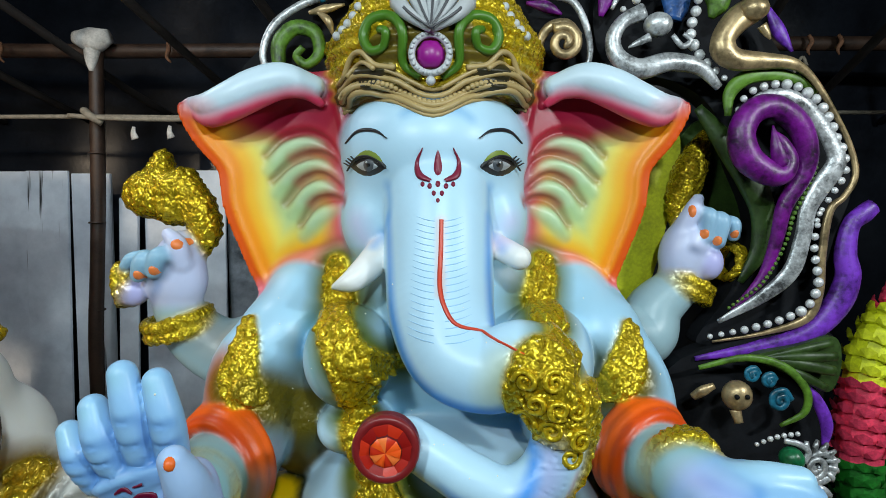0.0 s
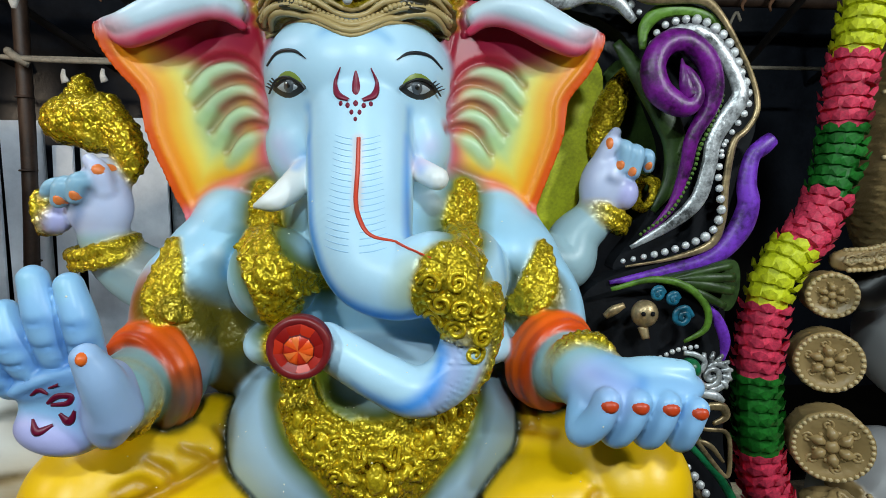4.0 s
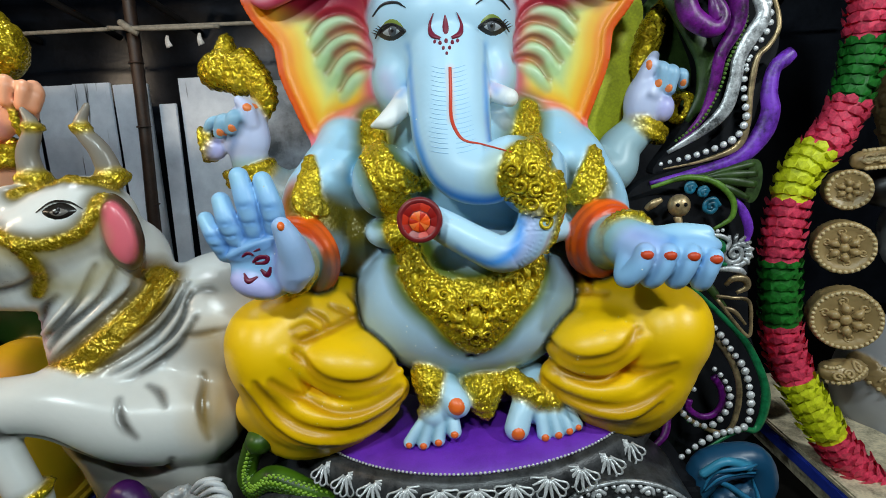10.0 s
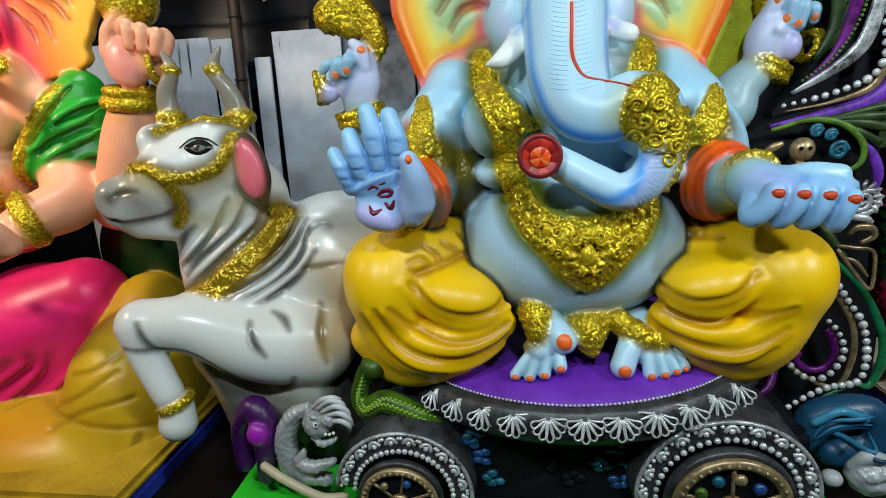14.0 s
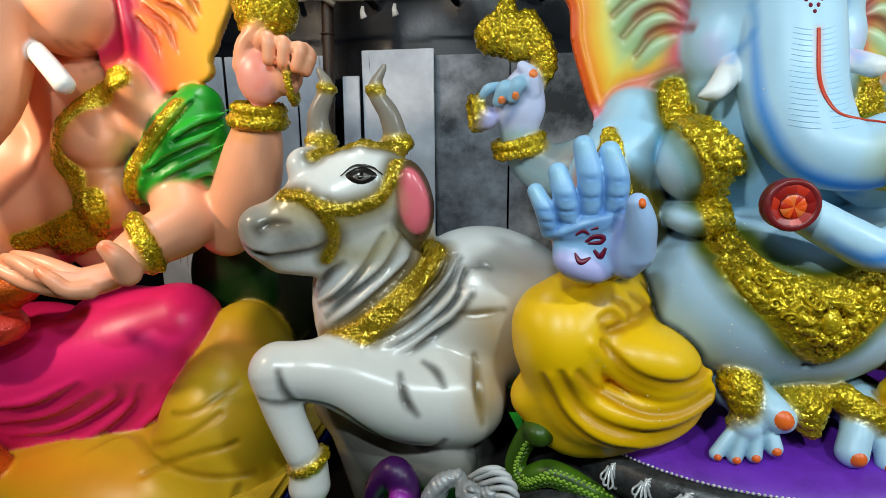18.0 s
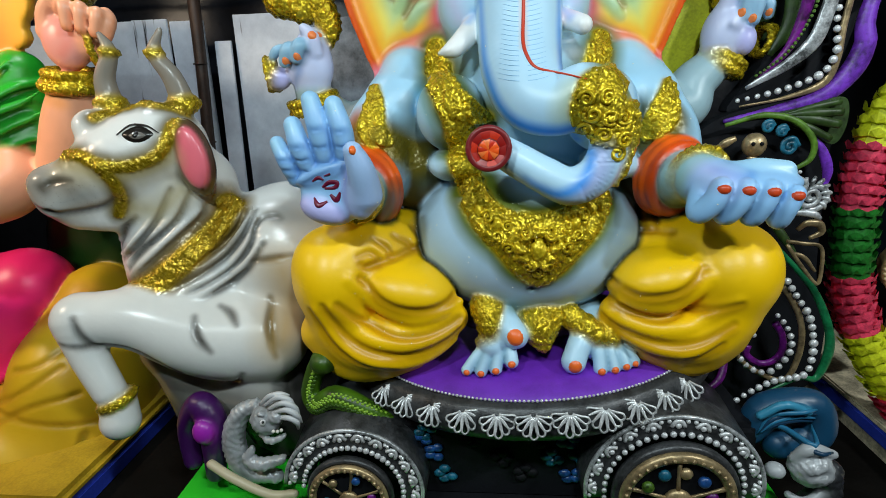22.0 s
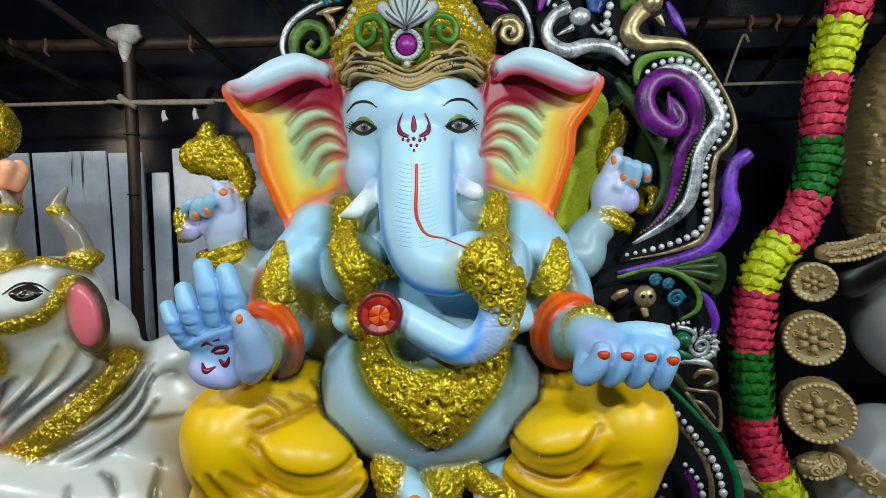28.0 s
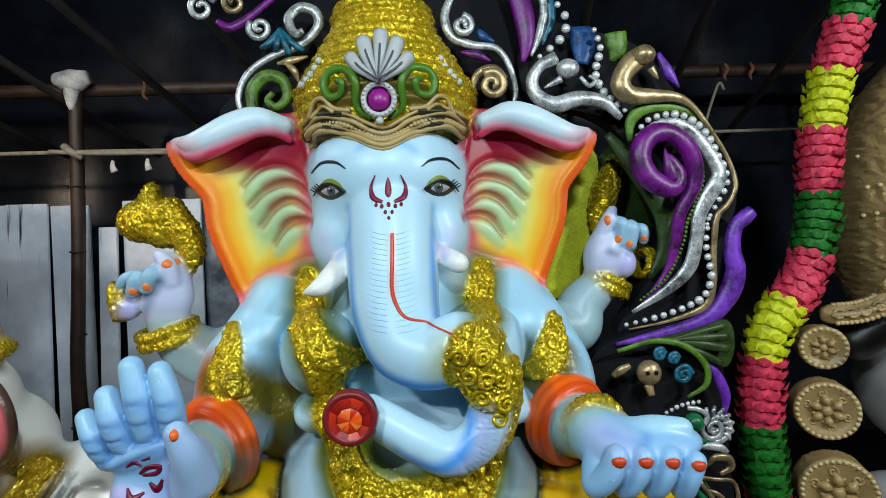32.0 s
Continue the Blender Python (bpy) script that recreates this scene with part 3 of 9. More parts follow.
    # broad green ribs, each under a dark red hollow
    for rib, dark in (([(-0.415, 1.651), (-0.372, 1.699), (-0.305, 1.712), (-0.253, 1.682)], [(-0.420, 1.687), (-0.379, 1.727), (-0.322, 1.739), (-0.271, 1.717), (-0.236, 1.674)]), ([(-0.397, 1.599), (-0.350, 1.647), (-0.291, 1.661), (-0.234, 1.623)], [(-0.406, 1.628), (-0.357, 1.669), (-0.295, 1.686), (-0.252, 1.668), (-0.227, 1.630)]),
                      ([(-0.360, 1.546), (-0.319, 1.596), (-0.272, 1.609), (-0.229, 1.582)], [(-0.376, 1.573), (-0.331, 1.622), (-0.280, 1.636), (-0.228, 1.601)]), ([(-0.328, 1.497), (-0.289, 1.540), (-0.236, 1.560)], [(-0.338, 1.523), (-0.301, 1.571), (-0.256, 1.583), (-0.220, 1.569)])):
        pts = [f(p) for p in spline(rib, 4)]
        n = len(pts)
        p3 = [(x, float(mid(np.array(x), np.array(z))) - 0.006, z) for x, z in pts]
        g.rope(p3, [0.006 + 0.016 * math.sin(math.pi * min(1, (j + 2) / (n + 1))) for j in range(n)], (0.44, 0.66, 0.36), k=0.010, n=2)
        g.tint([(x, y - 0.016, z + 0.004) for x, y, z in p3[2:n - 3]], 0.003, (0.62, 0.80, 0.55), 0.016)
        dk = g.on([f(p) for p in spline(dark, 4)], 0.0, 1.1)
        m = len(dk)
        wide = [0.0035 + 0.0060 * math.sin(math.pi * min(1.0, (j + 1) / m) ** 0.8) for j in range(m)]
        g.groove(dk, wide, (0.20, 0.003, 0.015), 0.008, 0.012)
        g.tint([(x, y, z + 0.010) for x, y, z in dk[m // 4:]], 0.004, (0.55, 0.04, 0.06), 0.018)
    # pink lower edge
    low = [f((x, z)) for x, z in [(-0.22, 1.468), (-0.30, 1.442), (-0.37, 1.42), (-0.41, 1.388)]]
    p3 = [(x, float(mid(np.array(x), np.array(z))) - 0.006, z) for x, z in low]
    g.rope(p3, [0.016, 0.016, 0.013, 0.006], (0.86, 0.34, 0.42), k=0.010)
    g.tint([(x, y - 0.006, z + 0.022) for x, y, z in p3], 0.004, (0.62, 0.05, 0.12), 0.012)


both(ear)

# shoulders under the ears
g.ball((0.305, 1.250, 1.372), (0.075, 0.075, 0.055), BLUE, k=0.03)
g.ball((-0.335, 1.250, 1.376), (0.075, 0.075, 0.055), BLUE, k=0.03)
# tusks: one whole, one broken
g.rope([(-0.125, 1.13, 1.485), (-0.150, 1.09, 1.445), (-0.185, 1.055, 1.412), (-0.222, 1.04, 1.400)], [0.030, 0.031, 0.024, 0.006], WHITE, k=0.004, kc=0.004)
g.rope([(0.09, 1.13, 1.492), (0.125, 1.08, 1.474), (0.155, 1.05, 1.458)], [0.027, 0.026, 0.025], WHITE, k=0.004, kc=0.004)
g.tint([(0.108, 1.075, 1.480), (0.118, 1.065, 1.490)], 0.008, (0.90, 0.42, 0.24), 0.02)

# crown: tiered gold dome with a carved front
CROWN = [(1.76, 0.215), (1.81, 0.236), (1.922, 0.262), (1.999, 0.216), (2.102, 0.150), (2.160, 0.142), (2.208, 0.098), (2.28, 0.075), (2.34, 0.01)]


def crown(x, y, z):
    rr = np.interp(z, [c[0] for c in CROWN], [c[1] for c in CROWN]) + 0.005 * np.sin(z * 2 * math.pi / 0.030)
    d = np.sqrt((x + 0.02) ** 2 + ((y - 1.29) / 0.98) ** 2) - rr
    return np.maximum(d * 0.75, np.maximum(1.80 - z, z - 2.34))


g.put(crown, (-0.31, 1.0, 1.74), (0.27, 1.58, 2.35), GOLD, 0.008, glit=0.75)
BLK, BRZ, SLV, GRS = (0.012, 0.012, 0.010), (0.46, 0.33, 0.14), (0.52, 0.54, 0.56), (0.07, 0.19, 0.015)
band = [(-0.227, 1.806), (-0.180, 1.824), (-0.104, 1.808), (-0.019, 1.771), (0.059, 1.808), (0.139, 1.827), (0.190, 1.812)]
bandq = spline(band, 5)
g.skin(g.on(bandq), 0.028, 0.006, BLK, n=1)
for dz, rr in ((0.024, 0.0045), (0.010, 0.006), (-0.010, 0.006), (-0.022, 0.007), (-0.031, 0.004)):
    q = g.on([(x, z + dz) for x, z in bandq], -0.001)
    g.tube(q, rr, BRZ, n=1)
for x, y, z in g.on([(x, z - 0.004) for x, z in spline(band, 9)], -0.001):
    g.bead((x, y, z), 0.0065, BRZ)


def on_crown(px, lift=0.004):
    return [(x, y - lift, z) for x, y, z in g.on(px)]


g.skin(g.on([(-0.156, 1.836), (-0.121, 1.874), (-0.066, 1.899), (-0.021, 1.926), (0.023, 1.898), (0.077, 1.869), (0.110, 1.830)]), 0.034, 0.005, BLK)
for tip, wd in (((-0.017, 2.035), 0.021), ((-0.060, 2.012), 0.020), ((0.024, 2.010), 0.020), ((-0.090, 1.967), 0.018), ((0.050, 1.964), 0.018)):
    base = (-0.023, 1.898)
    mid_ = ((base[0] * 0.45 + tip[0] * 0.55) + (tip[0] - base[0]) * 0.10, base[1] * 0.45 + tip[1] * 0.55 - abs(tip[0] - base[0]) * 0.10)
    q = on_crown([base, mid_, tip], 0.012)
    g.tube(q, [0.006, wd * 0.75, wd], SLV)
    g.tube([(x, y - wd * 0.75, z) for x, y, z in q], [0.002, 0.003, 0.006], (0.10, 0.10, 0.11))
gc = on_crown([(-0.024, 1.858)], 0.016)[0]
g.tube([(gc[0] + 0.037 * math.cos(t), gc[1] - 0.004, gc[2] + 0.037 * math.sin(t)) for t in [2 * math.pi * i / 12 for i in range(13)]], 0.007, SLV)
for i in range(22):
    t = 2 * math.pi * i / 22
    g.bead((gc[0] + 0.038 * math.cos(t), gc[1] - 0.010, gc[2] + 0.038 * math.sin(t)), 0.0042, SLV)
g.bead((gc[0], gc[1] + 0.006, gc[2]), 0.030, (0.30, 0.008, 0.24), squash=0.8)
g.bead((gc[0], gc[1] - 0.006, gc[2] - 0.052), 0.010, SLV)
for s in (1, -1):
    sp = on_crown([(-0.046, 1.817), (-0.079, 1.847), (-0.079, 1.901), (-0.103, 1.935), (-0.142, 1.935), (-0.160, 1.906), (-0.146, 1.875), (-0.119, 1.878), (-0.112, 1.902), (-0.126, 1.912)], 0.008)
    if s == -1:
        sp = [(2 * gc[0] - x, y, z) for x, y, z in sp]
    g.tube(sp, [0.006, 0.009, 0.010, 0.011, 0.012, 0.011, 0.010, 0.009, 0.009, 0.008], GRS)
    wv = on_crown([(-0.211, 1.834), (-0.190, 1.872), (-0.164, 1.873), (-0.138, 1.848), (-0.095, 1.838)], 0.008)
    wv2 = on_crown([(-0.203, 1.834), (-0.182, 1.855), (-0.162, 1.856), (-0.139, 1.837)], 0.008)
    pr = on_crown([(-0.225, 1.923), (-0.212, 1.934), (-0.202, 1.949), (-0.190, 1.964), (-0.179, 1.984)], 0.002)
    for q, r0, c0 in ((wv, 0.006, BRZ), (wv2, 0.005, BRZ)):
        if s == -1:
            q = [(2 * gc[0] - x, y, z) for x, y, z in q]
        g.tube(q, r0, c0)
    for x, y, z in pr:
        g.bead((2 * gc[0] - x if s == -1 else x, y, z), 0.010, SLV)


# limbs
def bangle(c, axis, big, n=2, small=0.012, col=GOLD):
    a = np.array(axis, float) / np.linalg.norm(axis)
    for i in range(n):
        g.ring(np.array(c) + a * (i - (n - 1) / 2) * small * 1.7, axis, big, small, col, k=0.006, glit=0.9)


# raised front arm, palm to the viewer
g.ball((-0.355, 1.19, 1.255), (0.115, 0.115, 0.125), BLUE, k=0.05)
g.rope([(-0.37, 1.18, 1.25), (-0.419, 1.140, 1.195), (-0.425, 1.100, 1.085), (-0.446, 1.070, 1.014)], [0.10, 0.098, 0.098, 0.088], BLUE, k=0.02)
g.rope([(-0.449, 1.060, 1.016), (-0.448, 0.980, 1.043), (-0.435, 0.880, 1.059)], [0.088, 0.080, 0.062], (0.30, 0.52, 0.56), k=0.02)
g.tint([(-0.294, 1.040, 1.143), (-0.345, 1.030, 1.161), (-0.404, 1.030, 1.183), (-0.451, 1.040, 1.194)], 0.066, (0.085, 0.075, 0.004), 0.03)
# hollow beside the torso darkened, airbrush and shade in one colour
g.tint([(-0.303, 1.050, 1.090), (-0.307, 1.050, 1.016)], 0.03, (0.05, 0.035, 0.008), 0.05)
g.tint([(-0.464, 1.080, 1.228), (-0.477, 1.060, 1.174)], 0.020, (0.70, 0.14, 0.02), 0.04)
g.tint(g.on(spline([(-0.438, 1.202), (-0.390, 1.180), (-0.336, 1.150), (-0.301, 1.111)], 4), 0.0, 0.93), 0.048, (0.15, 0.115, 0.006), 0.020, glit=0.3)
g.skin([(-0.419, 1.100, 1.313), (-0.417, 1.060, 1.264), (-0.423, 1.040, 1.218), (-0.413, 1.030, 1.182)], [0.020, 0.034, 0.040, 0.030], 0.011, GOLD, glit=0.9)
g.skin([(-0.397, 1.030, 1.187), (-0.351, 1.020, 1.175), (-0.305, 1.030, 1.154)], [0.030, 0.022, 0.016], 0.008, (0.42, 0.30, 0.012), glit=0.8)
for i_, (rr, sm_) in enumerate(((0.094, 0.016), (0.103, 0.017), (0.108, 0.016))):
    c_ = np.array((-0.453, 1.000, 1.040)) + np.array((0.16, 0.9, 0.06)) * 0.024 * i_
    g.ring(c_, (-0.42, -0.90, -0.05), rr, sm_, (0.95, 0.13, 0.006) if i_ else (0.80, 0.08, 0.004), k=0.006, kc=0.004)
# dark red painted behind the cuff
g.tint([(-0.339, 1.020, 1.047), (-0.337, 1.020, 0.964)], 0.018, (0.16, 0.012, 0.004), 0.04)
g.ball((-0.481, 0.835, 1.076), (0.088, 0.036, 0.088), HANDB, k=0.03, rot=(0, 10, 0))
g.ball((-0.404, 0.805, 1.080), (0.043, 0.040, 0.078), (0.44, 0.54, 0.88), k=0.022, rot=(0, 6, 0))
g.ball((-0.505, 0.815, 1.026), (0.062, 0.036, 0.034), LAV, k=0.025, rot=(0, 18, 0))
g.ball((-0.498, 0.808, 1.122), (0.074, 0.020, 0.020), HANDB, k=0.020, rot=(0, -18, 0))
FINGERS = [((-0.444, 0.828, 1.147), (-0.440, 0.805, 1.217), (-0.458, 0.812, 1.281), 0.0265), ((-0.491, 0.828, 1.138), (-0.497, 0.805, 1.222), (-0.513, 0.812, 1.293), 0.0270), ((-0.534, 0.828, 1.122), (-0.547, 0.805, 1.183), (-0.564, 0.815, 1.237), 0.0262), ((-0.575, 0.830, 1.105), (-0.588, 0.810, 1.152), (-0.610, 0.822, 1.194), 0.0225)]
for base, mid_, end, r in FINGERS:
    g.rope([base, mid_, end], [r * 0.98, r, r * 0.84], HANDB, k=0.006)
    g.tint([(end[0], end[1] - r, end[2]), (end[0] - 0.002, end[1] - r, end[2] + 0.012)], 0.010, (0.36, 0.66, 0.80), 0.022)
    for pts in ((base, mid_), (mid_, end)):
        for t in (0.12, 0.60) if pts[0] is base else (0.12,):
            c = [a + (b - a) * t for a, b in zip(*pts)]
            g.groove([(c[0] - r, c[1] - r * 0.80, c[2] - 0.001), (c[0], c[1] - r * 1.02, c[2] - 0.004), (c[0] + r, c[1] - r * 0.80, c[2] - 0.001)], 0.0022, (0.03, 0.16, 0.50), 0.004, 0.012)
for a_, b_ in zip(FINGERS[:-1], FINGERS[1:]):
    q = [tuple((u_ + v_) / 2 + (0, -0.012, 0)[i] for i, (u_, v_) in enumerate(zip(p_, s_))) for p_, s_ in ((a_[0], b_[0]), (a_[1], b_[1]))]
    g.tint(q, [0.007, 0.003], (0.02, 0.14, 0.52), 0.014)
g.rope([(-0.392, 0.800, 1.067), (-0.394, 0.770, 1.133), (-0.406, 0.755, 1.178)], [0.040, 0.033, 0.023], (0.40, 0.58, 0.88), k=0.010, kc=0.02)
g.groove([(-0.445, 0.775, 1.006), (-0.455, 0.775, 1.049), (-0.453, 0.780, 1.085), (-0.434, 0.785, 1.132)], [0.004, 0.006, 0.006, 0.004], (0.05, 0.10, 0.52), 0.016, 0.018)
g.groove([(-0.559, 0.795, 1.091), (-0.516, 0.790, 1.108), (-0.464, 0.785, 1.130), (-0.435, 0.785, 1.146)], [0.002, 0.004, 0.004, 0.002], (0.05, 0.14, 0.50), 0.010, 0.014)
bangle((-0.446, 0.905, 1.042), (0.10, 1, 0.05), 0.062, 2, 0.012)
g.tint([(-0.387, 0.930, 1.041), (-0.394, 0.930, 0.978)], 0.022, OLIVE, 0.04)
# shaded inner side of the forearm, tinted dark teal
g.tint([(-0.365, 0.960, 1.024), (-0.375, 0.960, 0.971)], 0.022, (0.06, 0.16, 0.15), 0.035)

# lowered front arm, palm up
g.ball((0.345, 1.20, 1.255), (0.115, 0.115, 0.125), BLUE, k=0.05)
g.rope([(0.36, 1.19, 1.25), (0.408, 1.140, 1.169), (0.416, 1.110, 1.084), (0.420, 1.090, 1.041)], [0.10, 0.096, 0.094, 0.084], BLUE, k=0.02)
g.rope([(0.423, 1.080, 1.043), (0.421, 0.990, 1.061), (0.425, 0.905, 1.080)], [0.084, 0.074, 0.058], (0.30, 0.52, 0.56), k=0.02)
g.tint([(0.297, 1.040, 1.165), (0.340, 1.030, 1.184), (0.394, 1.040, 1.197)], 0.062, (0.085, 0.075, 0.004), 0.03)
# this arm's hollow too, its shade kept in the tint
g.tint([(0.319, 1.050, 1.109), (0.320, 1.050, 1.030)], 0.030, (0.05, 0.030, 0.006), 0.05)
g.tint(g.on(spline([(0.398, 1.221), (0.364, 1.187), (0.324, 1.153)], 4), 0.0, 0.93), 0.044, (0.15, 0.115, 0.006), 0.020, glit=0.3)
g.skin([(0.403, 1.100, 1.301), (0.393, 1.070, 1.258), (0.376, 1.050, 1.222), (0.342, 1.040, 1.194), (0.305, 1.060, 1.173)], [0.022, 0.036, 0.042, 0.038, 0.030], 0.011, GOLD, glit=0.9)
for i_, (rr, sm_) in enumerate(((0.090, 0.016), (0.098, 0.017), (0.102, 0.016))):
    c_ = np.array((0.423, 1.020, 1.053)) + np.array((-0.24, 0.9, 0.08)) * 0.024 * i_
    g.ring(c_, (0.40, -0.90, -0.08), rr, sm_, (0.95, 0.13, 0.006) if i_ else (0.80, 0.08, 0.004), k=0.006, kc=0.004)
# dark red behind this cuff, then the forearm's shaded underside in teal
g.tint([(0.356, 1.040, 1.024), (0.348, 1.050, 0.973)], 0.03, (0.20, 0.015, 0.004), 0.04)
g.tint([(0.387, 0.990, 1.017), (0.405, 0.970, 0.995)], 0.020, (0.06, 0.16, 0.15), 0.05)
g.ball((0.460, 0.865, 1.061), (0.070, 0.085, 0.060), HANDB, k=0.03)
g.ball((0.525, 0.860, 1.072), (0.125, 0.085, 0.040), HANDB, k=0.03)
for i in range(4):
    x, dz = 0.432 + 0.054 * i, -0.004 * i - (0.006 if i == 3 else 0)
    r = 0.0265 - (0.003 if i == 3 else 0)
    g.rope([(x - 0.014, 0.84, 1.060), (x - 0.034 + 0.006 * i, 0.800, 1.012 + dz), (x - 0.010, 0.782, 1.040 + dz), (x + 0.004, 0.780, 1.075 + dz)], [0.030, r, r, r * 0.92], HANDB, k=0.005)
    if i:
        g.groove([(x - 0.024, 0.760, 1.072 + dz), (x - 0.034, 0.760, 1.040 + dz), (x - 0.054 + 0.004 * i, 0.782, 0.992 + dz)], [0.003, 0.005, 0.004], (0.012, 0.07, 0.20), 0.008, 0.012)
g.rope([(0.497, 0.860, 1.086), (0.540, 0.845, 1.101), (0.600, 0.840, 1.101)], [0.034, 0.030, 0.024], BLUE, k=0.010)
g.tint([(0.428, 0.820, 1.116), (0.457, 0.800, 1.097), (0.493, 0.790, 1.094), (0.511, 0.800, 1.111)], 0.004, (0.04, 0.24, 0.70), 0.016)
g.tint([(0.418, 0.830, 1.109), (0.446, 0.800, 1.084)], 0.014, LAV, 0.05)
bangle((0.443, 0.925, 1.083), (-0.15, 1, 0.0), 0.062, 2, 0.013)
g.tint([(0.416, 0.940, 1.026), (0.428, 0.930, 1.006)], 0.020, OLIVE, 0.035)


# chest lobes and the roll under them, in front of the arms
# creases beside the chest tinted dark, their shade put into the colour
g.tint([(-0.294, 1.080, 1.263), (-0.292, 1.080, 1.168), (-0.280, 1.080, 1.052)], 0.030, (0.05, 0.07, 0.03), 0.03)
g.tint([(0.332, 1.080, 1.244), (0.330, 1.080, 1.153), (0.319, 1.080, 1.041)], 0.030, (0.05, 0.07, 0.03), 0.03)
for c_, r_ in (((-0.201, 1.100, 1.244), (0.096, 0.125, 0.108)), ((0.220, 1.090, 1.241), (0.098, 0.125, 0.115)), ((-0.190, 1.100, 1.098), (0.080, 0.120, 0.050)), ((0.254, 1.100, 1.092), (0.085, 0.120, 0.050))):
    g.ball(c_, r_, FACE, k=0.006, kc=0.005)


# raised back arms with conch shells
g.rope([(-0.42, 1.30, 1.22), (-0.54, 1.30, 1.195), (-0.62, 1.285, 1.245), (-0.655, 1.27, 1.31)], [0.095, 0.085, 0.07, 0.055], (0.34, 0.50, 0.56), k=0.02)
g.tint([(-0.50, 1.21, 1.24), (-0.56, 1.21, 1.28)], 0.02, (0.30, 0.16, 0.08), 0.07)
g.ball((-0.653, 1.260, 1.391), (0.074, 0.060, 0.088), LAVW, k=0.02)
g.ball((-0.639, 1.260, 1.447), (0.048, 0.050, 0.060), LAVW, k=0.02)
g.ball((-0.753, 1.250, 1.359), (0.036, 0.036, 0.036), LAV, k=0.012)
for a_, b_, c_, r in (((-0.642, 1.225, 1.450), (-0.660, 1.195, 1.448), (-0.675, 1.200, 1.413), 0.022), ((-0.681, 1.230, 1.438), (-0.697, 1.200, 1.439), (-0.714, 1.205, 1.404), 0.022), ((-0.718, 1.250, 1.446), (-0.745, 1.235, 1.440), (-0.762, 1.235, 1.422), 0.016)):
    g.rope([a_, b_, c_], [r, r, r * 0.8], (0.28, 0.50, 0.68), k=0.005)
g.rope([(-0.621, 1.225, 1.431), (-0.624, 1.215, 1.474), (-0.649, 1.225, 1.499)], [0.026, 0.022, 0.016], LAVW, k=0.008)
g.tint([(-0.694, 1.200, 1.389), (-0.658, 1.200, 1.400), (-0.638, 1.200, 1.429)], 0.006, (0.02, 0.06, 0.12), 0.014)
g.tint([(-0.703, 1.220, 1.332), (-0.669, 1.200, 1.378)], 0.004, (0.08, 0.20, 0.50), 0.016)
bangle((-0.655, 1.270, 1.277), (-0.22, -0.1, 1), 0.070, 2, 0.016)
bangle((-0.783, 1.270, 1.374), (1, 0.3, 0.1), 0.046, 2, 0.012)
g.ball((-0.726, 1.300, 1.596), (0.068, 0.058, 0.062), GOLD, k=0.02, glit=0.95)
g.ball((-0.665, 1.290, 1.607), (0.050, 0.050, 0.048), GOLD, k=0.015, glit=0.95)
g.ball((-0.665, 1.292, 1.565), (0.052, 0.048, 0.050), GOLD, k=0.02, glit=0.95)
g.rope([(-0.704, 1.300, 1.638), (-0.697, 1.300, 1.679), (-0.695, 1.300, 1.702)], [0.042, 0.026, 0.010], GOLD, k=0.012, glit=0.95)
g.rope([(-0.640, 1.290, 1.622), (-0.604, 1.285, 1.562), (-0.585, 1.280, 1.502), (-0.600, 1.275, 1.444)], [0.040, 0.044, 0.036, 0.014], GOLD, k=0.012, glit=0.95)
g.groove([(-0.683, 1.235, 1.569), (-0.655, 1.235, 1.541), (-0.619, 1.235, 1.530), (-0.598, 1.240, 1.484)], [0.004, 0.006, 0.006, 0.003], (0.20, 0.15, 0.006), 0.012, 0.014)

g.rope([(0.42, 1.31, 1.24), (0.52, 1.33, 1.235), (0.550, 1.340, 1.299), (0.607, 1.340, 1.355)], [0.085, 0.08, 0.068, 0.056], (0.34, 0.50, 0.56), k=0.02)
g.ball((0.625, 1.340, 1.450), (0.062, 0.055, 0.088), LAVW, k=0.02, rot=(0, 14, 0))
g.ball((0.678, 1.330, 1.423), (0.040, 0.044, 0.048), LAV, k=0.014)
for a_, b_, c_, r in (((0.640, 1.335, 1.538), (0.667, 1.300, 1.542), (0.663, 1.305, 1.490), 0.021), ((0.675, 1.335, 1.525), (0.698, 1.300, 1.531), (0.694, 1.305, 1.476), 0.021), ((0.715, 1.345, 1.524), (0.736, 1.315, 1.523), (0.742, 1.320, 1.492), 0.018)):
    g.rope([a_, b_, c_], [r, r, r * 0.85], (0.32, 0.54, 0.74), k=0.005)
g.rope([(0.612, 1.330, 1.503), (0.632, 1.315, 1.555), (0.647, 1.320, 1.584)], [0.026, 0.022, 0.015], LAVW, k=0.008)
g.tint([(0.623, 1.285, 1.461), (0.652, 1.280, 1.453), (0.701, 1.290, 1.462)], 0.005, (0.02, 0.06, 0.16), 0.014)
bangle((0.634, 1.350, 1.360), (0.50, 0.0, 1), 0.060, 2, 0.016)
bangle((0.755, 1.360, 1.422), (1, 0.3, -0.1), 0.042, 2, 0.012)
g.rope([(0.697, 1.400, 1.766), (0.674, 1.395, 1.705), (0.648, 1.390, 1.628), (0.625, 1.385, 1.548), (0.627, 1.380, 1.508)], [0.008, 0.034, 0.044, 0.028, 0.010], GOLD, k=0.012, glit=0.95)

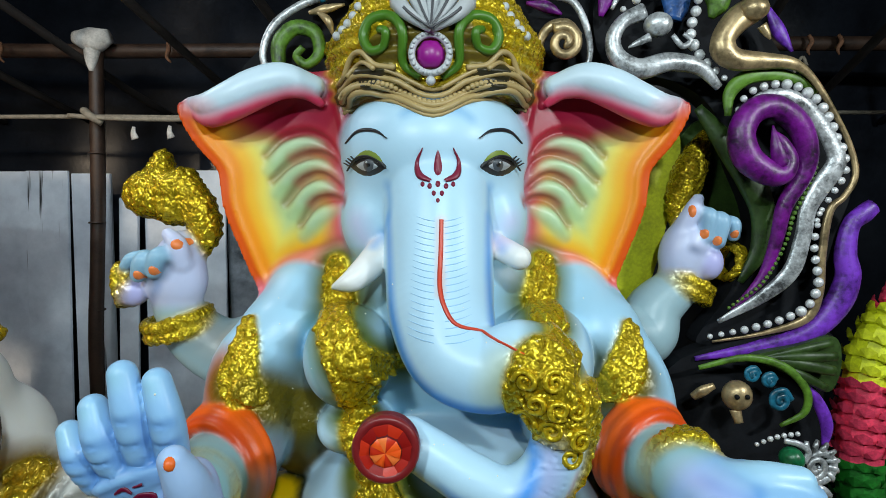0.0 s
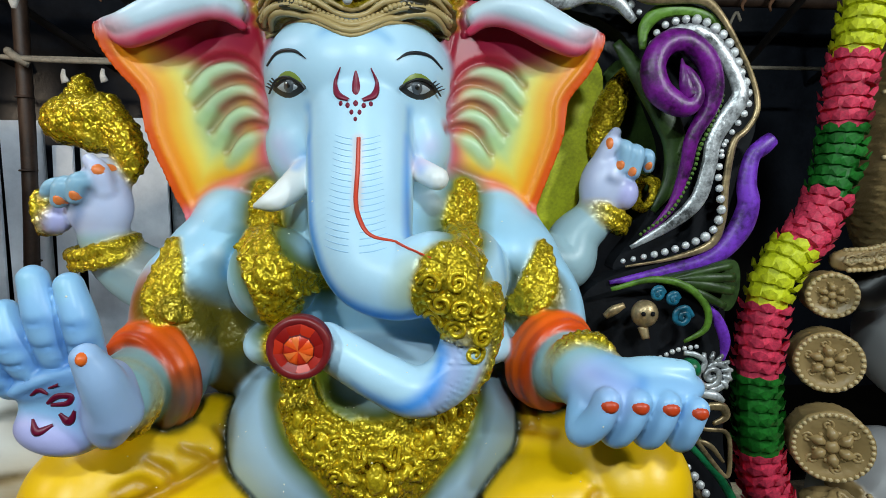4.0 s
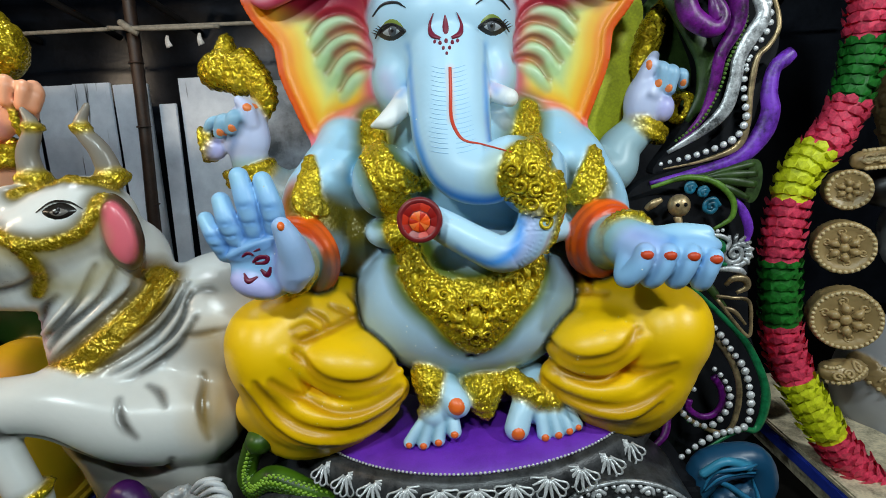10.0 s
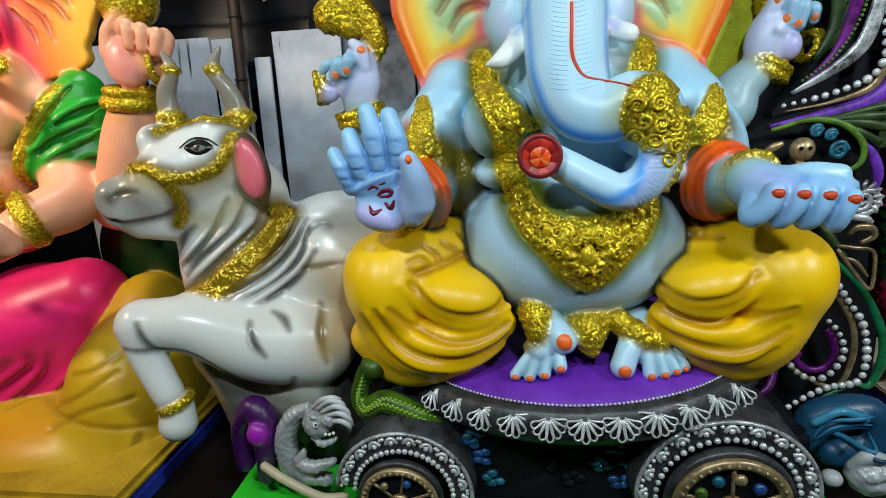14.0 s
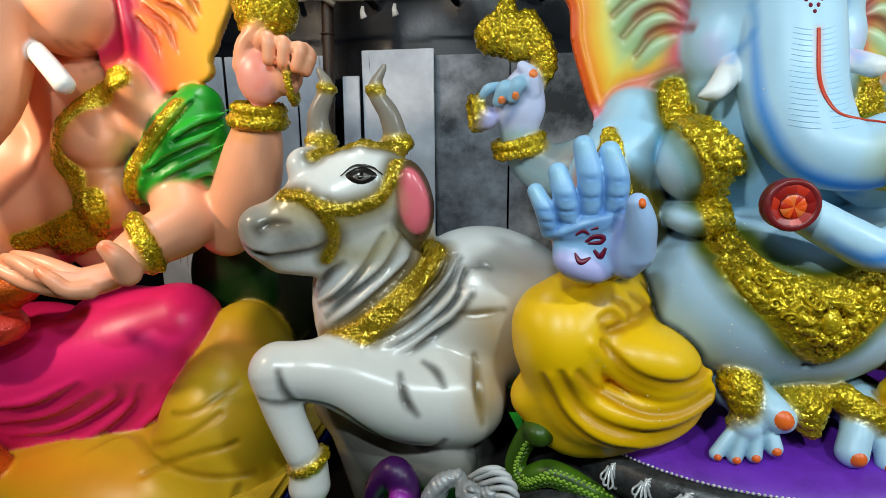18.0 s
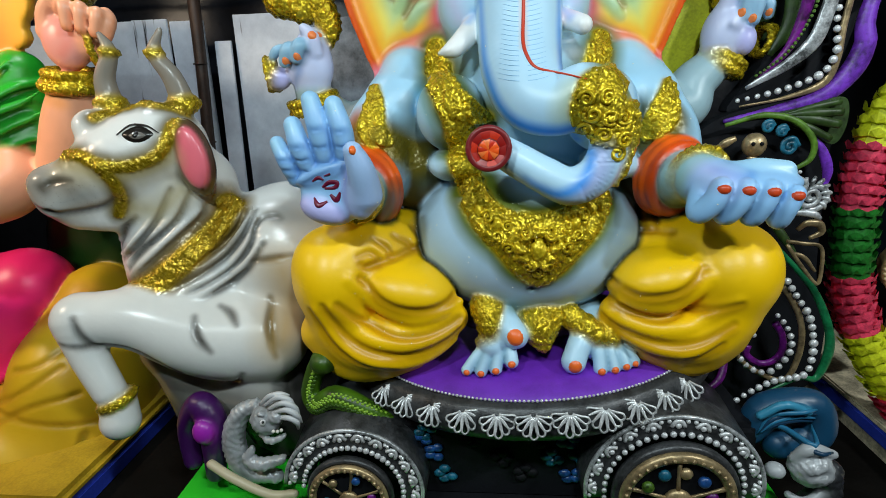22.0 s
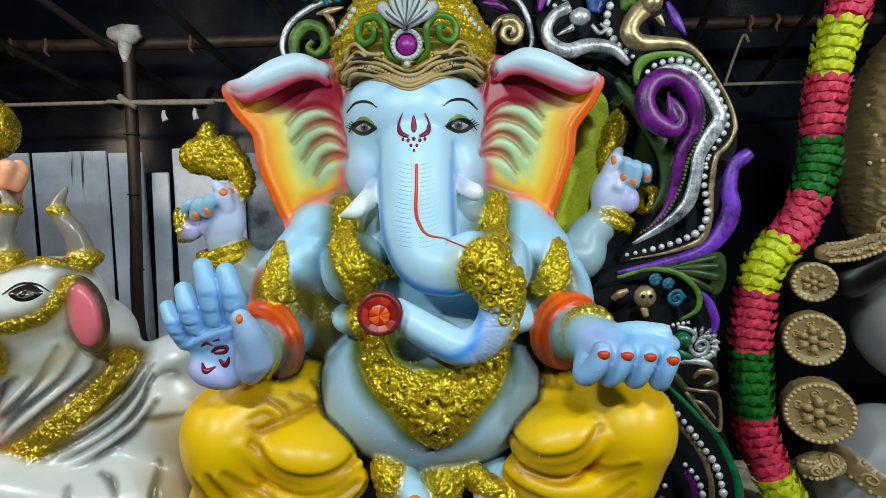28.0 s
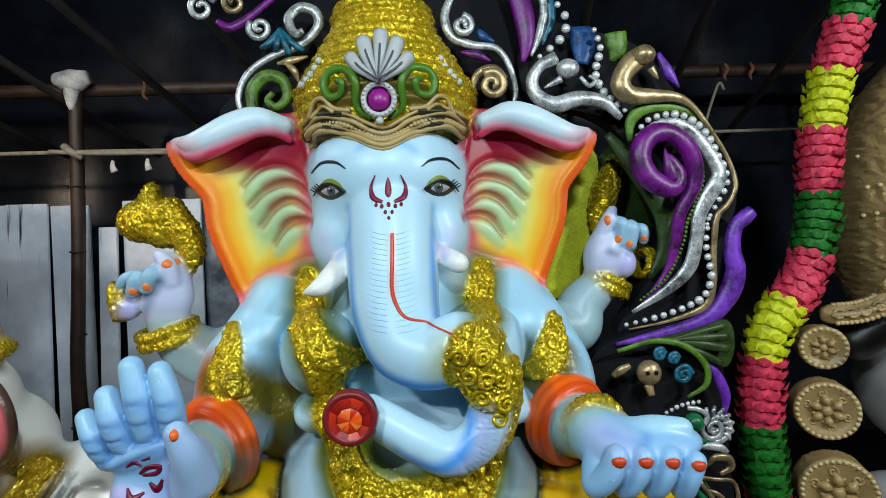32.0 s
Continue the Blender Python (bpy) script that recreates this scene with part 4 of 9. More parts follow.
# folded legs in a yellow dhoti
g.layer()
g.rope([(-0.33, 1.17, 0.80), (-0.455, 1.015, 0.845), (-0.539, 0.955, 0.831)], [0.145, 0.130, 0.118], YELLOW, k=0.03)
g.ball((-0.533, 0.945, 0.796), (0.115, 0.135, 0.130), YELLOW, k=0.03)
g.rope([(-0.531, 0.940, 0.766), (-0.501, 0.940, 0.649), (-0.427, 0.925, 0.611), (-0.298, 0.915, 0.636), (-0.199, 0.920, 0.684)], [0.110, 0.108, 0.100, 0.080, 0.046], YELLOW, k=0.03)
g.ball((-0.325, 0.940, 0.770), (0.140, 0.118, 0.082), YELLOW, k=0.028, rot=(0, 14, 0))
g.rope([(-0.589, 0.955, 0.623), (-0.517, 0.940, 0.542), (-0.427, 0.925, 0.533), (-0.318, 0.915, 0.566)], [0.07, 0.064, 0.054, 0.04], YELLOW, k=0.03)
g.rope([(0.33, 1.18, 0.81), (0.505, 1.015, 0.832), (0.564, 0.955, 0.827)], [0.145, 0.130, 0.118], YELLOW, k=0.03)
g.ball((0.556, 0.950, 0.815), (0.115, 0.135, 0.120), YELLOW, k=0.03)
g.rope([(0.555, 0.940, 0.783), (0.524, 0.935, 0.685), (0.461, 0.925, 0.641), (0.350, 0.915, 0.662), (0.257, 0.920, 0.704)], [0.110, 0.104, 0.094, 0.074, 0.046], YELLOW, k=0.03)
g.ball((0.364, 0.940, 0.803), (0.135, 0.118, 0.080), YELLOW, k=0.028, rot=(0, -14, 0))
g.rope([(0.553, 0.940, 0.623), (0.501, 0.930, 0.574), (0.447, 0.925, 0.560), (0.357, 0.920, 0.590)], [0.062, 0.056, 0.048, 0.036], YELLOW, k=0.03)
RIDGES = ([(-0.471, 0.827), (-0.404, 0.746), (-0.299, 0.709), (-0.207, 0.726), (-0.175, 0.737)], [(-0.515, 0.758), (-0.441, 0.665), (-0.333, 0.639), (-0.241, 0.656), (-0.182, 0.680)], [(-0.560, 0.749), (-0.502, 0.635), (-0.402, 0.584), (-0.291, 0.580), (-0.196, 0.623)],
          [(0.474, 0.827), (0.407, 0.758), (0.331, 0.745), (0.265, 0.757)], [(0.532, 0.777), (0.448, 0.700), (0.351, 0.683), (0.277, 0.695)], [(0.526, 0.694), (0.452, 0.633), (0.359, 0.629), (0.275, 0.654)])
for pts in RIDGES:
    p3 = g.on(spline(pts, 4), 0.010)
    g.rope(p3, [0.022 - 0.013 * abs(2 * i / (len(p3) - 1) - 1) for i in range(len(p3))], YELLOW, k=0.022, n=2)
# fold shading is painted: dark brown in each crease, orange below it
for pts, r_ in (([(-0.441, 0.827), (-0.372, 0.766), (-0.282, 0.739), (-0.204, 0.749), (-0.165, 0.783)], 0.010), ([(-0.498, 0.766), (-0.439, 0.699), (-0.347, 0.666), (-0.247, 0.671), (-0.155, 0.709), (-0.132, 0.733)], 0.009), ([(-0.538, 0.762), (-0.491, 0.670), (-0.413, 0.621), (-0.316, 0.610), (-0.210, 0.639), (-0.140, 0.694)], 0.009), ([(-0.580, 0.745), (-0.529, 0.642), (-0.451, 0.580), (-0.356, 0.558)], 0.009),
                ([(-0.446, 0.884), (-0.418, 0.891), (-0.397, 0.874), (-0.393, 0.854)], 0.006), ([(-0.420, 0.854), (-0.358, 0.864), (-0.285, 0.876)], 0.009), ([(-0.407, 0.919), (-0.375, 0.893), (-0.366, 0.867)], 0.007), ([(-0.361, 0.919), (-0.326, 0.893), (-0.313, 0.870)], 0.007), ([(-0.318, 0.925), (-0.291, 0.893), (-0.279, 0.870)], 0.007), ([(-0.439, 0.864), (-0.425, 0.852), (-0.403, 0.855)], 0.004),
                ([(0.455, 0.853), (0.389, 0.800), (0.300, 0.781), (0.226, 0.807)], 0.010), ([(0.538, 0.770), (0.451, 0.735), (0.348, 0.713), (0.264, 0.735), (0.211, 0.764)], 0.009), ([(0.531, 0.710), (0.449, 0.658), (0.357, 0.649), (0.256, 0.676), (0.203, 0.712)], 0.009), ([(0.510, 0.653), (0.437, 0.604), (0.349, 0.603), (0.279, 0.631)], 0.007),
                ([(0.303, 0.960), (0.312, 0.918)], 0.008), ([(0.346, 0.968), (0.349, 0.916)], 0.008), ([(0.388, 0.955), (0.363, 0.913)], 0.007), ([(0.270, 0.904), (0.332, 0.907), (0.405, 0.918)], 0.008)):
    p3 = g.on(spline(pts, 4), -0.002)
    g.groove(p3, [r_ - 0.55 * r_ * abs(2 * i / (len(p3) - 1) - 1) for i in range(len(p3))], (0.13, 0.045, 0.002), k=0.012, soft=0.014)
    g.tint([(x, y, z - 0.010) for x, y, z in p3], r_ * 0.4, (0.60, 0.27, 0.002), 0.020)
# painted olive line along the belly seam; it darkens other contacts too
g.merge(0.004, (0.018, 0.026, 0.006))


# feet
def toe(base, tip, r):
    g.rope([base, tuple((a + b) / 2 + (0, 0, 0.006)[i] for i, (a, b) in enumerate(zip(base, tip))), tip], [r * 1.05, r * 0.98, r], FACE, k=0.004)


g.rope([(-0.069, 0.980, 0.661), (-0.062, 0.920, 0.644), (-0.084, 0.890, 0.619)], [0.058, 0.052, 0.040], FACE, k=0.02)
g.rope([(-0.051, 0.920, 0.680), (-0.032, 0.885, 0.662), (-0.021, 0.875, 0.650)], [0.038, 0.037, 0.036], FACE, k=0.008)
LTOES = (((-0.100, 0.890, 0.611), (-0.157, 0.862, 0.549), 0.0165), ((-0.084, 0.885, 0.618), (-0.117, 0.856, 0.550), 0.0185), ((-0.062, 0.885, 0.618), (-0.076, 0.854, 0.560), 0.019), ((-0.039, 0.885, 0.609), (-0.032, 0.858, 0.580), 0.020))
RTOES = (((0.165, 0.900, 0.630), (0.138, 0.862, 0.580), 0.034), ((0.208, 0.900, 0.622), (0.212, 0.862, 0.559), 0.020), ((0.231, 0.905, 0.620), (0.249, 0.866, 0.562), 0.019), ((0.254, 0.910, 0.617), (0.280, 0.872, 0.568), 0.018), ((0.272, 0.920, 0.612), (0.306, 0.880, 0.573), 0.016))
g.rope([(0.211, 0.980, 0.636), (0.207, 0.940, 0.625), (0.200, 0.915, 0.605)], [0.060, 0.055, 0.042], FACE, k=0.02)
for toes in (LTOES, RTOES):
    for b_, t_, r in toes:
        toe(b_, t_, r)
    for (b0, t0, r0), (b1, t1, r1) in zip(toes[:-1], toes[1:]):
        q = [tuple((u_ + v_) / 2 + (0, -0.010, 0.004)[i] for i, (u_, v_) in enumerate(zip(p_, s_))) for p_, s_ in ((b0, b1), (t0, t1))]
        g.tint(q, [0.006, 0.004], (0.04, 0.20, 0.32), 0.014)
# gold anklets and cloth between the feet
# added dark olive filler under the belly, closing the gap above the cloth
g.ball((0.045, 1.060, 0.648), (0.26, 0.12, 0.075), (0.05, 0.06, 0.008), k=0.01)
g.rope([(-0.099, 0.930, 0.715), (-0.093, 0.900, 0.684), (-0.093, 0.890, 0.647), (-0.119, 0.890, 0.623)], [0.050, 0.040, 0.032, 0.016], GOLD, k=0.010, glit=0.9)
g.rope([(0.057, 0.980, 0.684), (0.052, 0.920, 0.654), (0.058, 0.890, 0.613)], [0.070, 0.052, 0.022], GOLD, k=0.010, glit=0.9)
g.rope([(0.136, 0.930, 0.685), (0.187, 0.900, 0.656), (0.249, 0.900, 0.631)], [0.036, 0.036, 0.022], GOLD, k=0.010, glit=0.9)
g.tint([(-0.031, 0.920, 0.709), (-0.070, 0.930, 0.698)], 0.010, (0.05, 0.16, 0.10), 0.03)

# necklace: two straps and a broad fall on the belly
STRAPS = (([(-0.243, 1.423), (-0.232, 1.351), (-0.193, 1.284), (-0.168, 1.217), (-0.172, 1.159)], [0.032, 0.036, 0.038, 0.038, 0.032]), ([(-0.180, 1.275), (-0.133, 1.246), (-0.089, 1.228)], [0.036, 0.026, 0.012]), ([(0.232, 1.428), (0.216, 1.357), (0.193, 1.292), (0.175, 1.253)], [0.032, 0.034, 0.034, 0.030]), ([(-0.175, 1.156), (-0.159, 1.105), (-0.140, 1.045)], [0.030, 0.032, 0.036]),
          ([(-0.135, 1.045), (-0.097, 0.989), (-0.035, 0.950), (0.033, 0.927), (0.101, 0.945), (0.158, 0.976), (0.199, 1.015)], [0.030, 0.036, 0.046, 0.056, 0.048, 0.038, 0.026]), ([(0.014, 0.881), (0.034, 0.874), (0.057, 0.881)], [0.040, 0.042, 0.040]))
# airbrush beside the straps; shade of neck and rolls is in these colours too
for pts, r_, colr, soft in (([(-0.183, 1.378), (-0.144, 1.292), (-0.100, 1.251)], 0.016, OLIVE, 0.045), ([(0.177, 1.399), (0.158, 1.325)], 0.018, OLIVE, 0.045), ([(-0.280, 1.307), (-0.255, 1.237), (-0.225, 1.167)], 0.006, (0.10, 0.34, 0.34), 0.03), ([(0.294, 1.307), (0.300, 1.234)], 0.004, (0.04, 0.30, 0.62), 0.02), ([(-0.283, 1.335), (-0.299, 1.252)], 0.004, (0.04, 0.30, 0.62), 0.02),
                            ([(-0.261, 1.129), (-0.197, 1.129)], 0.004, (0.04, 0.10, 0.06), 0.02), ([(-0.245, 1.059), (-0.184, 1.065)], 0.003, (0.04, 0.10, 0.06), 0.016)):
    g.tint(g.on(spline(pts, 4), 0.0, 0.93), r_, colr, soft)
laid = []
for pts, rr in STRAPS:
    p3 = g.on(spline(pts, 4), 0.0, 0.84)
    wide = spline([(r,) for r in rr], 4)[:, 0]
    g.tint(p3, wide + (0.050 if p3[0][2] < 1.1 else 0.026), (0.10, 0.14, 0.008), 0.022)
    laid.append((p3, wide))
for p3, wide in laid:
    g.skin(p3, wide, 0.011, GOLD, n=1, glit=0.9)
for p3, wide in laid[:4]:
    for i in range(1, len(p3) - 1):
        t_ = np.array(p3[i + 1]) - np.array(p3[i - 1])
        nx_, nz_ = t_[2] / np.hypot(t_[0], t_[2]), -t_[0] / np.hypot(t_[0], t_[2])
        for sg in (-1, 1):
            x_, z_ = p3[i][0] + sg * nx_ * wide[i] * 0.9, p3[i][2] + sg * nz_ * wide[i] * 0.9
            y_ = g.front(x_, z_, 0.90)
            if y_ is not None and abs(y_ - p3[i][1]) < 0.06:
                g.ball((x_, y_, z_), 0.009, GOLD, k=0.004, glit=0.9)
# scalloped hem, pearled upper seam and rosettes of the fall
for i, (x, y, z) in enumerate(g.on(spline([(-0.153, 1.008), (-0.118, 0.964), (-0.071, 0.917), (-0.026, 0.864), (0.036, 0.815), (0.095, 0.857), (0.141, 0.907), (0.189, 0.955), (0.226, 1.016)], 4), 0.0, 0.83)):
    g.ball((x, y + 0.002, z), (0.017, 0.012, 0.017), GOLD, k=0.004, glit=0.9)
for x, y, z in g.on(spline([(-0.111, 1.059), (-0.065, 1.008), (0.029, 0.984), (0.117, 1.000), (0.171, 1.032)], 9), -0.001, 0.83):
    g.ball((x, y, z), (0.0055, 0.006, 0.010), GOLD, k=0.002, glit=0.8)
for pc in g.on([(0.033, 0.910), (-0.071, 0.966), (0.131, 0.967), (-0.020, 0.912), (0.090, 0.912), (-0.117, 0.997), (0.176, 0.994)], -0.004, 0.83):
    big_ = abs(pc[0] - 0.035) < 0.02
    s_ = 1.0 if big_ else 0.62
    g.ball(pc, (0.021 * s_, 0.014, 0.030 * s_), GOLD, k=0.004, glit=0.55)
    for i in range(10):
        a_ = 2 * math.pi * i / 10
        g.ball((pc[0] + 0.040 * s_ * math.cos(a_), pc[1] + 0.004, pc[2] + 0.044 * s_ * math.sin(a_)), 0.011 * s_ + 0.002, GOLD, k=0.004, glit=0.85)

# gold cap on the trunk's bend
g.tint([(0.107, 0.830, 1.290), (0.094, 0.830, 1.240), (0.099, 0.820, 1.193)], 0.022, (0.50, 0.52, 0.16), 0.045)
g.skin([(0.164, 0.850, 1.290), (0.156, 0.830, 1.244), (0.160, 0.820, 1.219), (0.205, 0.830, 1.210)], [0.056, 0.060, 0.050, 0.050], 0.011, GOLD, glit=0.9)
g.skin([(0.238, 0.860, 1.235), (0.250, 0.860, 1.182), (0.245, 0.850, 1.129), (0.218, 0.845, 1.080)], [0.040, 0.032, 0.024, 0.014], 0.010, GOLD, glit=0.9)
fc = np.array((0.096, 1.135))
for i in range(15):
    a_ = 0.52 - 0.115 * i
    q = g.on([fc + r_ * np.array((math.cos(a_), math.sin(a_))) for r_ in (0.060, 0.078, 0.096, 0.112)], 0.0, 0.7)
    g.groove(q, [0.001, 0.0030, 0.0030, 0.0012], (0.24, 0.38, 0.58), 0.004, 0.006)
g.tint(g.on(spline([(0.227, 1.114), (0.204, 1.067), (0.172, 1.044)], 4), 0.0, 0.7), 0.005, (0.60, 0.07, 0.03), 0.016)


def swirl(cx, cz, r, sg=1, turn=0.0, y0=-9.0):
    pts = [(cx + sg * r * (1 - t / 15) * math.cos(0.75 * t + turn), cz + r * (1 - t / 15) * math.sin(0.75 * t + turn)) for t in range(13)]
    g.tube(g.on(pts, -0.002, y0), [0.0046] * 10 + [0.0036] * 3, GOLD, n=2, sides=6, glit=0.7)


for i, (cx, cz) in enumerate([(0.132, 1.277), (0.177, 1.280), (0.216, 1.233), (0.148, 1.242), (0.185, 1.235), (0.134, 1.205), (0.176, 1.194), (0.223, 1.181), (0.209, 1.151)]):
    swirl(cx, cz, 0.019, 1 if i % 2 else -1, i)
for i, (cx, cz) in enumerate([(-0.097, 0.987), (-0.045, 0.964), (0.000, 0.953), (0.064, 0.952), (0.110, 0.962), (0.153, 0.988), (-0.042, 0.911), (0.108, 0.910), (0.009, 0.865), (0.060, 0.864), (0.034, 0.846), (-0.071, 0.938), (0.137, 0.937)]):
    swirl(cx, cz, 0.015, 1 if i % 2 else -1, i)
# jewel held by the trunk's tip: a dark red cup
JX, JY, JZ = (-0.092, 0.812, 1.171)
g.ball((JX, JY + 0.018, JZ), (0.054, 0.030, 0.054), (0.13, 0.006, 0.008), k=0.003, kc=0.003)
g.ring((JX, JY - 0.004, JZ), (0.0, 1, -0.08), 0.047, 0.0085, (0.20, 0.012, 0.014), k=0.004, kc=0.003)

# airbrushed shading
AIR = (0.02, 0.30, 0.92)
g.tint(g.on(spline([(0.174, 1.166), (0.169, 1.110), (0.130, 1.063)], 4), 0.0, 0.7), 0.014, (0.42, 0.48, 0.84), 0.026)
for i0_, dirs, rr in ((1, ((-0.86, -0.5, 0.0), (-0.86, -0.5, 0.0), (-0.86, -0.5, -0.1), (-0.66, -0.5, -0.56), (-0.2, -0.5, -0.84), (0.0, -0.5, -0.86)), [0.005, 0.011, 0.015, 0.019, 0.020, 0.014]), (1, ((0.86, -0.5, 0.0), (0.86, -0.5, 0.0), (0.86, -0.5, 0.0)), [0.005, 0.012, 0.014])):
    q_ = [tuple(np.array(TRUNK[i0_ + i]) + TRAD[i0_ + i] * np.array(d_)) for i, d_ in enumerate(dirs)]
    g.tint(q_, rr, AIR, 0.016)
for pts, rr, soft, colr in (([(-0.113, 1.605), (-0.109, 1.557), (-0.123, 1.513), (-0.144, 1.481)], 0.004, 0.016, (0.08, 0.36, 0.78)), ([(0.096, 1.601), (0.095, 1.553), (0.105, 1.508), (0.121, 1.479)], 0.004, 0.016, (0.08, 0.36, 0.78)),
                            ([(-0.078, 1.747), (-0.045, 1.759), (-0.009, 1.761), (0.034, 1.752), (0.056, 1.738)], [0.001, 0.003, 0.003, 0.003, 0.001], 0.018, (0.14, 0.40, 0.74)),
                            ([(0.144, 1.195), (0.150, 1.138), (0.127, 1.085), (0.078, 1.058), (0.029, 1.072), (-0.004, 1.096)], [0.005, 0.009, 0.011, 0.012, 0.010, 0.003], 0.012, AIR),
                            # shade under the trunk's tip, put into the colour as dark teal
                            ([(-0.010, 1.094), (-0.044, 1.118)], 0.005, 0.02, (0.16, 0.30, 0.38))):
    q_ = spline(pts, 4)
    r_ = spline([(v,) for v in (rr if hasattr(rr, "__len__") else [rr] * len(pts))], 4)[:, 0]
    g.tint(g.on(q_), r_, colr, soft)
g.ball(g.on([(0.022, 0.787)])[0], (0.012, 0.010, 0.007), (0.015, 0.04, 0.04), k=0.006, cut=True)
for f in (lambda p: p, mir):
    g.tint(g.on([f((-0.171, 1.495)), f((-0.185, 1.532))]), 0.008, (0.66, 0.62, 0.90), 0.035)
# stray specks of glitter, their sparkle kept as a pale plain colour
rs = random.Random(21)
for i in range(120):
    x_, z_ = rs.uniform(-0.48, 0.46), rs.uniform(0.62, 1.42)
    y_ = g.front(x_, z_)
    if y_ is not None and y_ < 1.15:
        g.bead((x_, y_ + 0.0004, z_), rs.uniform(0.0010, 0.0019), (0.95, 0.92, 0.74))

# painted lines and eyes
for i in range(19):
    z = 1.537 - 0.0118 * i
    w_ = 0.062 + 0.0012 * i
    for sg in (-1, 1):
        g.stroke([(-0.006 + sg * w_ * 0.72, z + 0.006), (-0.006 + sg * w_ * 0.42, z), (-0.006 + sg * 0.010, z - 0.003)], [0.0006, 0.0030, 0.0026], (0.34, 0.60, 0.86), lift=-0.0012, n=3)
g.tint(g.on(spline([(-0.003, 1.534), (-0.004, 1.477), (-0.004, 1.403)], 4)), 0.002, (0.80, 0.30, 0.12), 0.014)
g.stroke([(-0.003, 1.537), (-0.004, 1.477), (-0.006, 1.417), (0.003, 1.380), (0.024, 1.352), (0.071, 1.339), (0.133, 1.320)], [0.008, 0.009, 0.009, 0.009, 0.008, 0.006, 0.003], (0.62, 0.045, 0.012), lift=0.0005, n=5)


def oval(cx, cz, a, b, n=18, tilt=0.0, point=0.0):
    out = []
    for i in range(n):
        t = 2 * math.pi * i / n
        x, z = a * math.cos(t), b * math.sin(t) * (1 - point * abs(math.cos(t)) ** 2)
        c, s = math.cos(tilt), math.sin(tilt)
        out.append((cx + c * x - s * z, cz + s * x + c * z))
    return out


for f, s in ((lambda p: p, 1), (mir, -1)):
    ex, ez = f((-0.158, 1.648))
    t = 0.10 * s
    g.patch(oval(ex, ez + 0.006, 0.045, 0.032, point=0.35, tilt=-t), (0.20, 0.27, 0.04), 0.0005, 0.003)
    g.patch(oval(ex, ez, 0.043, 0.0215, point=0.5, tilt=-t), (0.02, 0.02, 0.022), 0.004, 0.006)
    g.patch(oval(ex, ez - 0.001, 0.034, 0.0145, point=0.55, tilt=-t), (0.40, 0.43, 0.46), 0.006, 0.006)
    g.patch(oval(ex + 0.004 * s, ez, 0.0165, 0.0150), (0.085, 0.095, 0.11), 0.0085, 0.006)
    g.patch(oval(ex + 0.004 * s, ez, 0.007, 0.007), (0.005, 0.005, 0.006), 0.0115, 0.005)
    # white glint painted beside the pupil
    g.patch(oval(ex + 0.0005 * s, ez + 0.005, 0.0025, 0.0025, 8), (0.9, 0.9, 0.9), 0.0165, 0.002)
    g.stroke([(ex - 0.043 * s, ez - 0.006), (ex - 0.022 * s, ez + 0.015), (ex + 0.006 * s, ez + 0.019), (ex + 0.034 * s, ez + 0.006), (ex + 0.046 * s, ez - 0.006)], [0.003, 0.006, 0.006, 0.005, 0.002], (0.01, 0.01, 0.012), lift=0.008)
    for i in range(4):
        q = i / 5
        g.stroke([(ex - (0.040 - 0.03 * q) * s, ez + 0.004 + 0.012 * q), (ex - (0.054 - 0.034 * q) * s, ez + 0.012 + 0.018 * q)], [0.0026, 0.001], (0.01, 0.01, 0.012), lift=0.006, n=2)
    g.stroke([(ex - 0.052 * s, ez + 0.052), (ex - 0.02 * s, ez + 0.072), (ex + 0.02 * s, ez + 0.068), (ex + 0.047 * s, ez + 0.050)], [0.003, 0.008, 0.007, 0.002], (0.012, 0.014, 0.02))

# forehead mark
RED = (0.20, 0.004, 0.03)


def drop(cx, cz, w, h, n=14):
    return [(cx + w * math.sin(2 * math.pi * i / n) * (1 - 0.45 * math.cos(2 * math.pi * i / n)) * 0.6, cz + h * math.cos(2 * math.pi * i / n)) for i in range(n)]


tx, tz = -0.010, 1.632
g.patch(drop(tx, tz + 0.016, 0.014, 0.028), RED, 0.0025, 0.002)
for s in (1, -1):
    g.stroke([(tx + s * 0.030, tz + 0.046), (tx + s * 0.041, tz + 0.018), (tx + s * 0.036, tz - 0.008), (tx + s * 0.014, tz - 0.020)], [0.002, 0.008, 0.014, 0.008], RED, lift=0.002)
for x, z, r in ((0, -0.026, 0.006), (-0.016, -0.03, 0.0055), (0.016, -0.03, 0.0055), (-0.03, -0.026, 0.005), (0.03, -0.026, 0.005), (-0.008, -0.044, 0.005), (0.008, -0.044, 0.005), (0, -0.058, 0.0045)):
    g.patch(oval(tx + x, tz + z, r, r * 1.3, 8), RED, 0.0025, 0.002, rings=2)

# nails
NAIL = (0.92, 0.16, 0.02)
for i in range(4):
    g.patch(oval(0.434 + 0.054 * i, 1.074 - 0.004 * i - (0.006 if i == 3 else 0), 0.018, 0.012, 12, tilt=-0.1), (0.62, 0.06, 0.012), 0.002, 0.003)
for b_, t_, r in LTOES + RTOES:
    g.patch(oval(t_[0], t_[2] - 0.001, r * 0.62, r * 0.66, 12), NAIL, 0.002, 0.003)
g.patch(oval(*(-0.023, 0.659), 0.026, 0.027, 14, tilt=0.4), NAIL, 0.002, 0.003)
g.patch(oval(*(-0.401, 1.182), 0.009, 0.012, 12, tilt=0.2), NAIL, 0.002, 0.003)
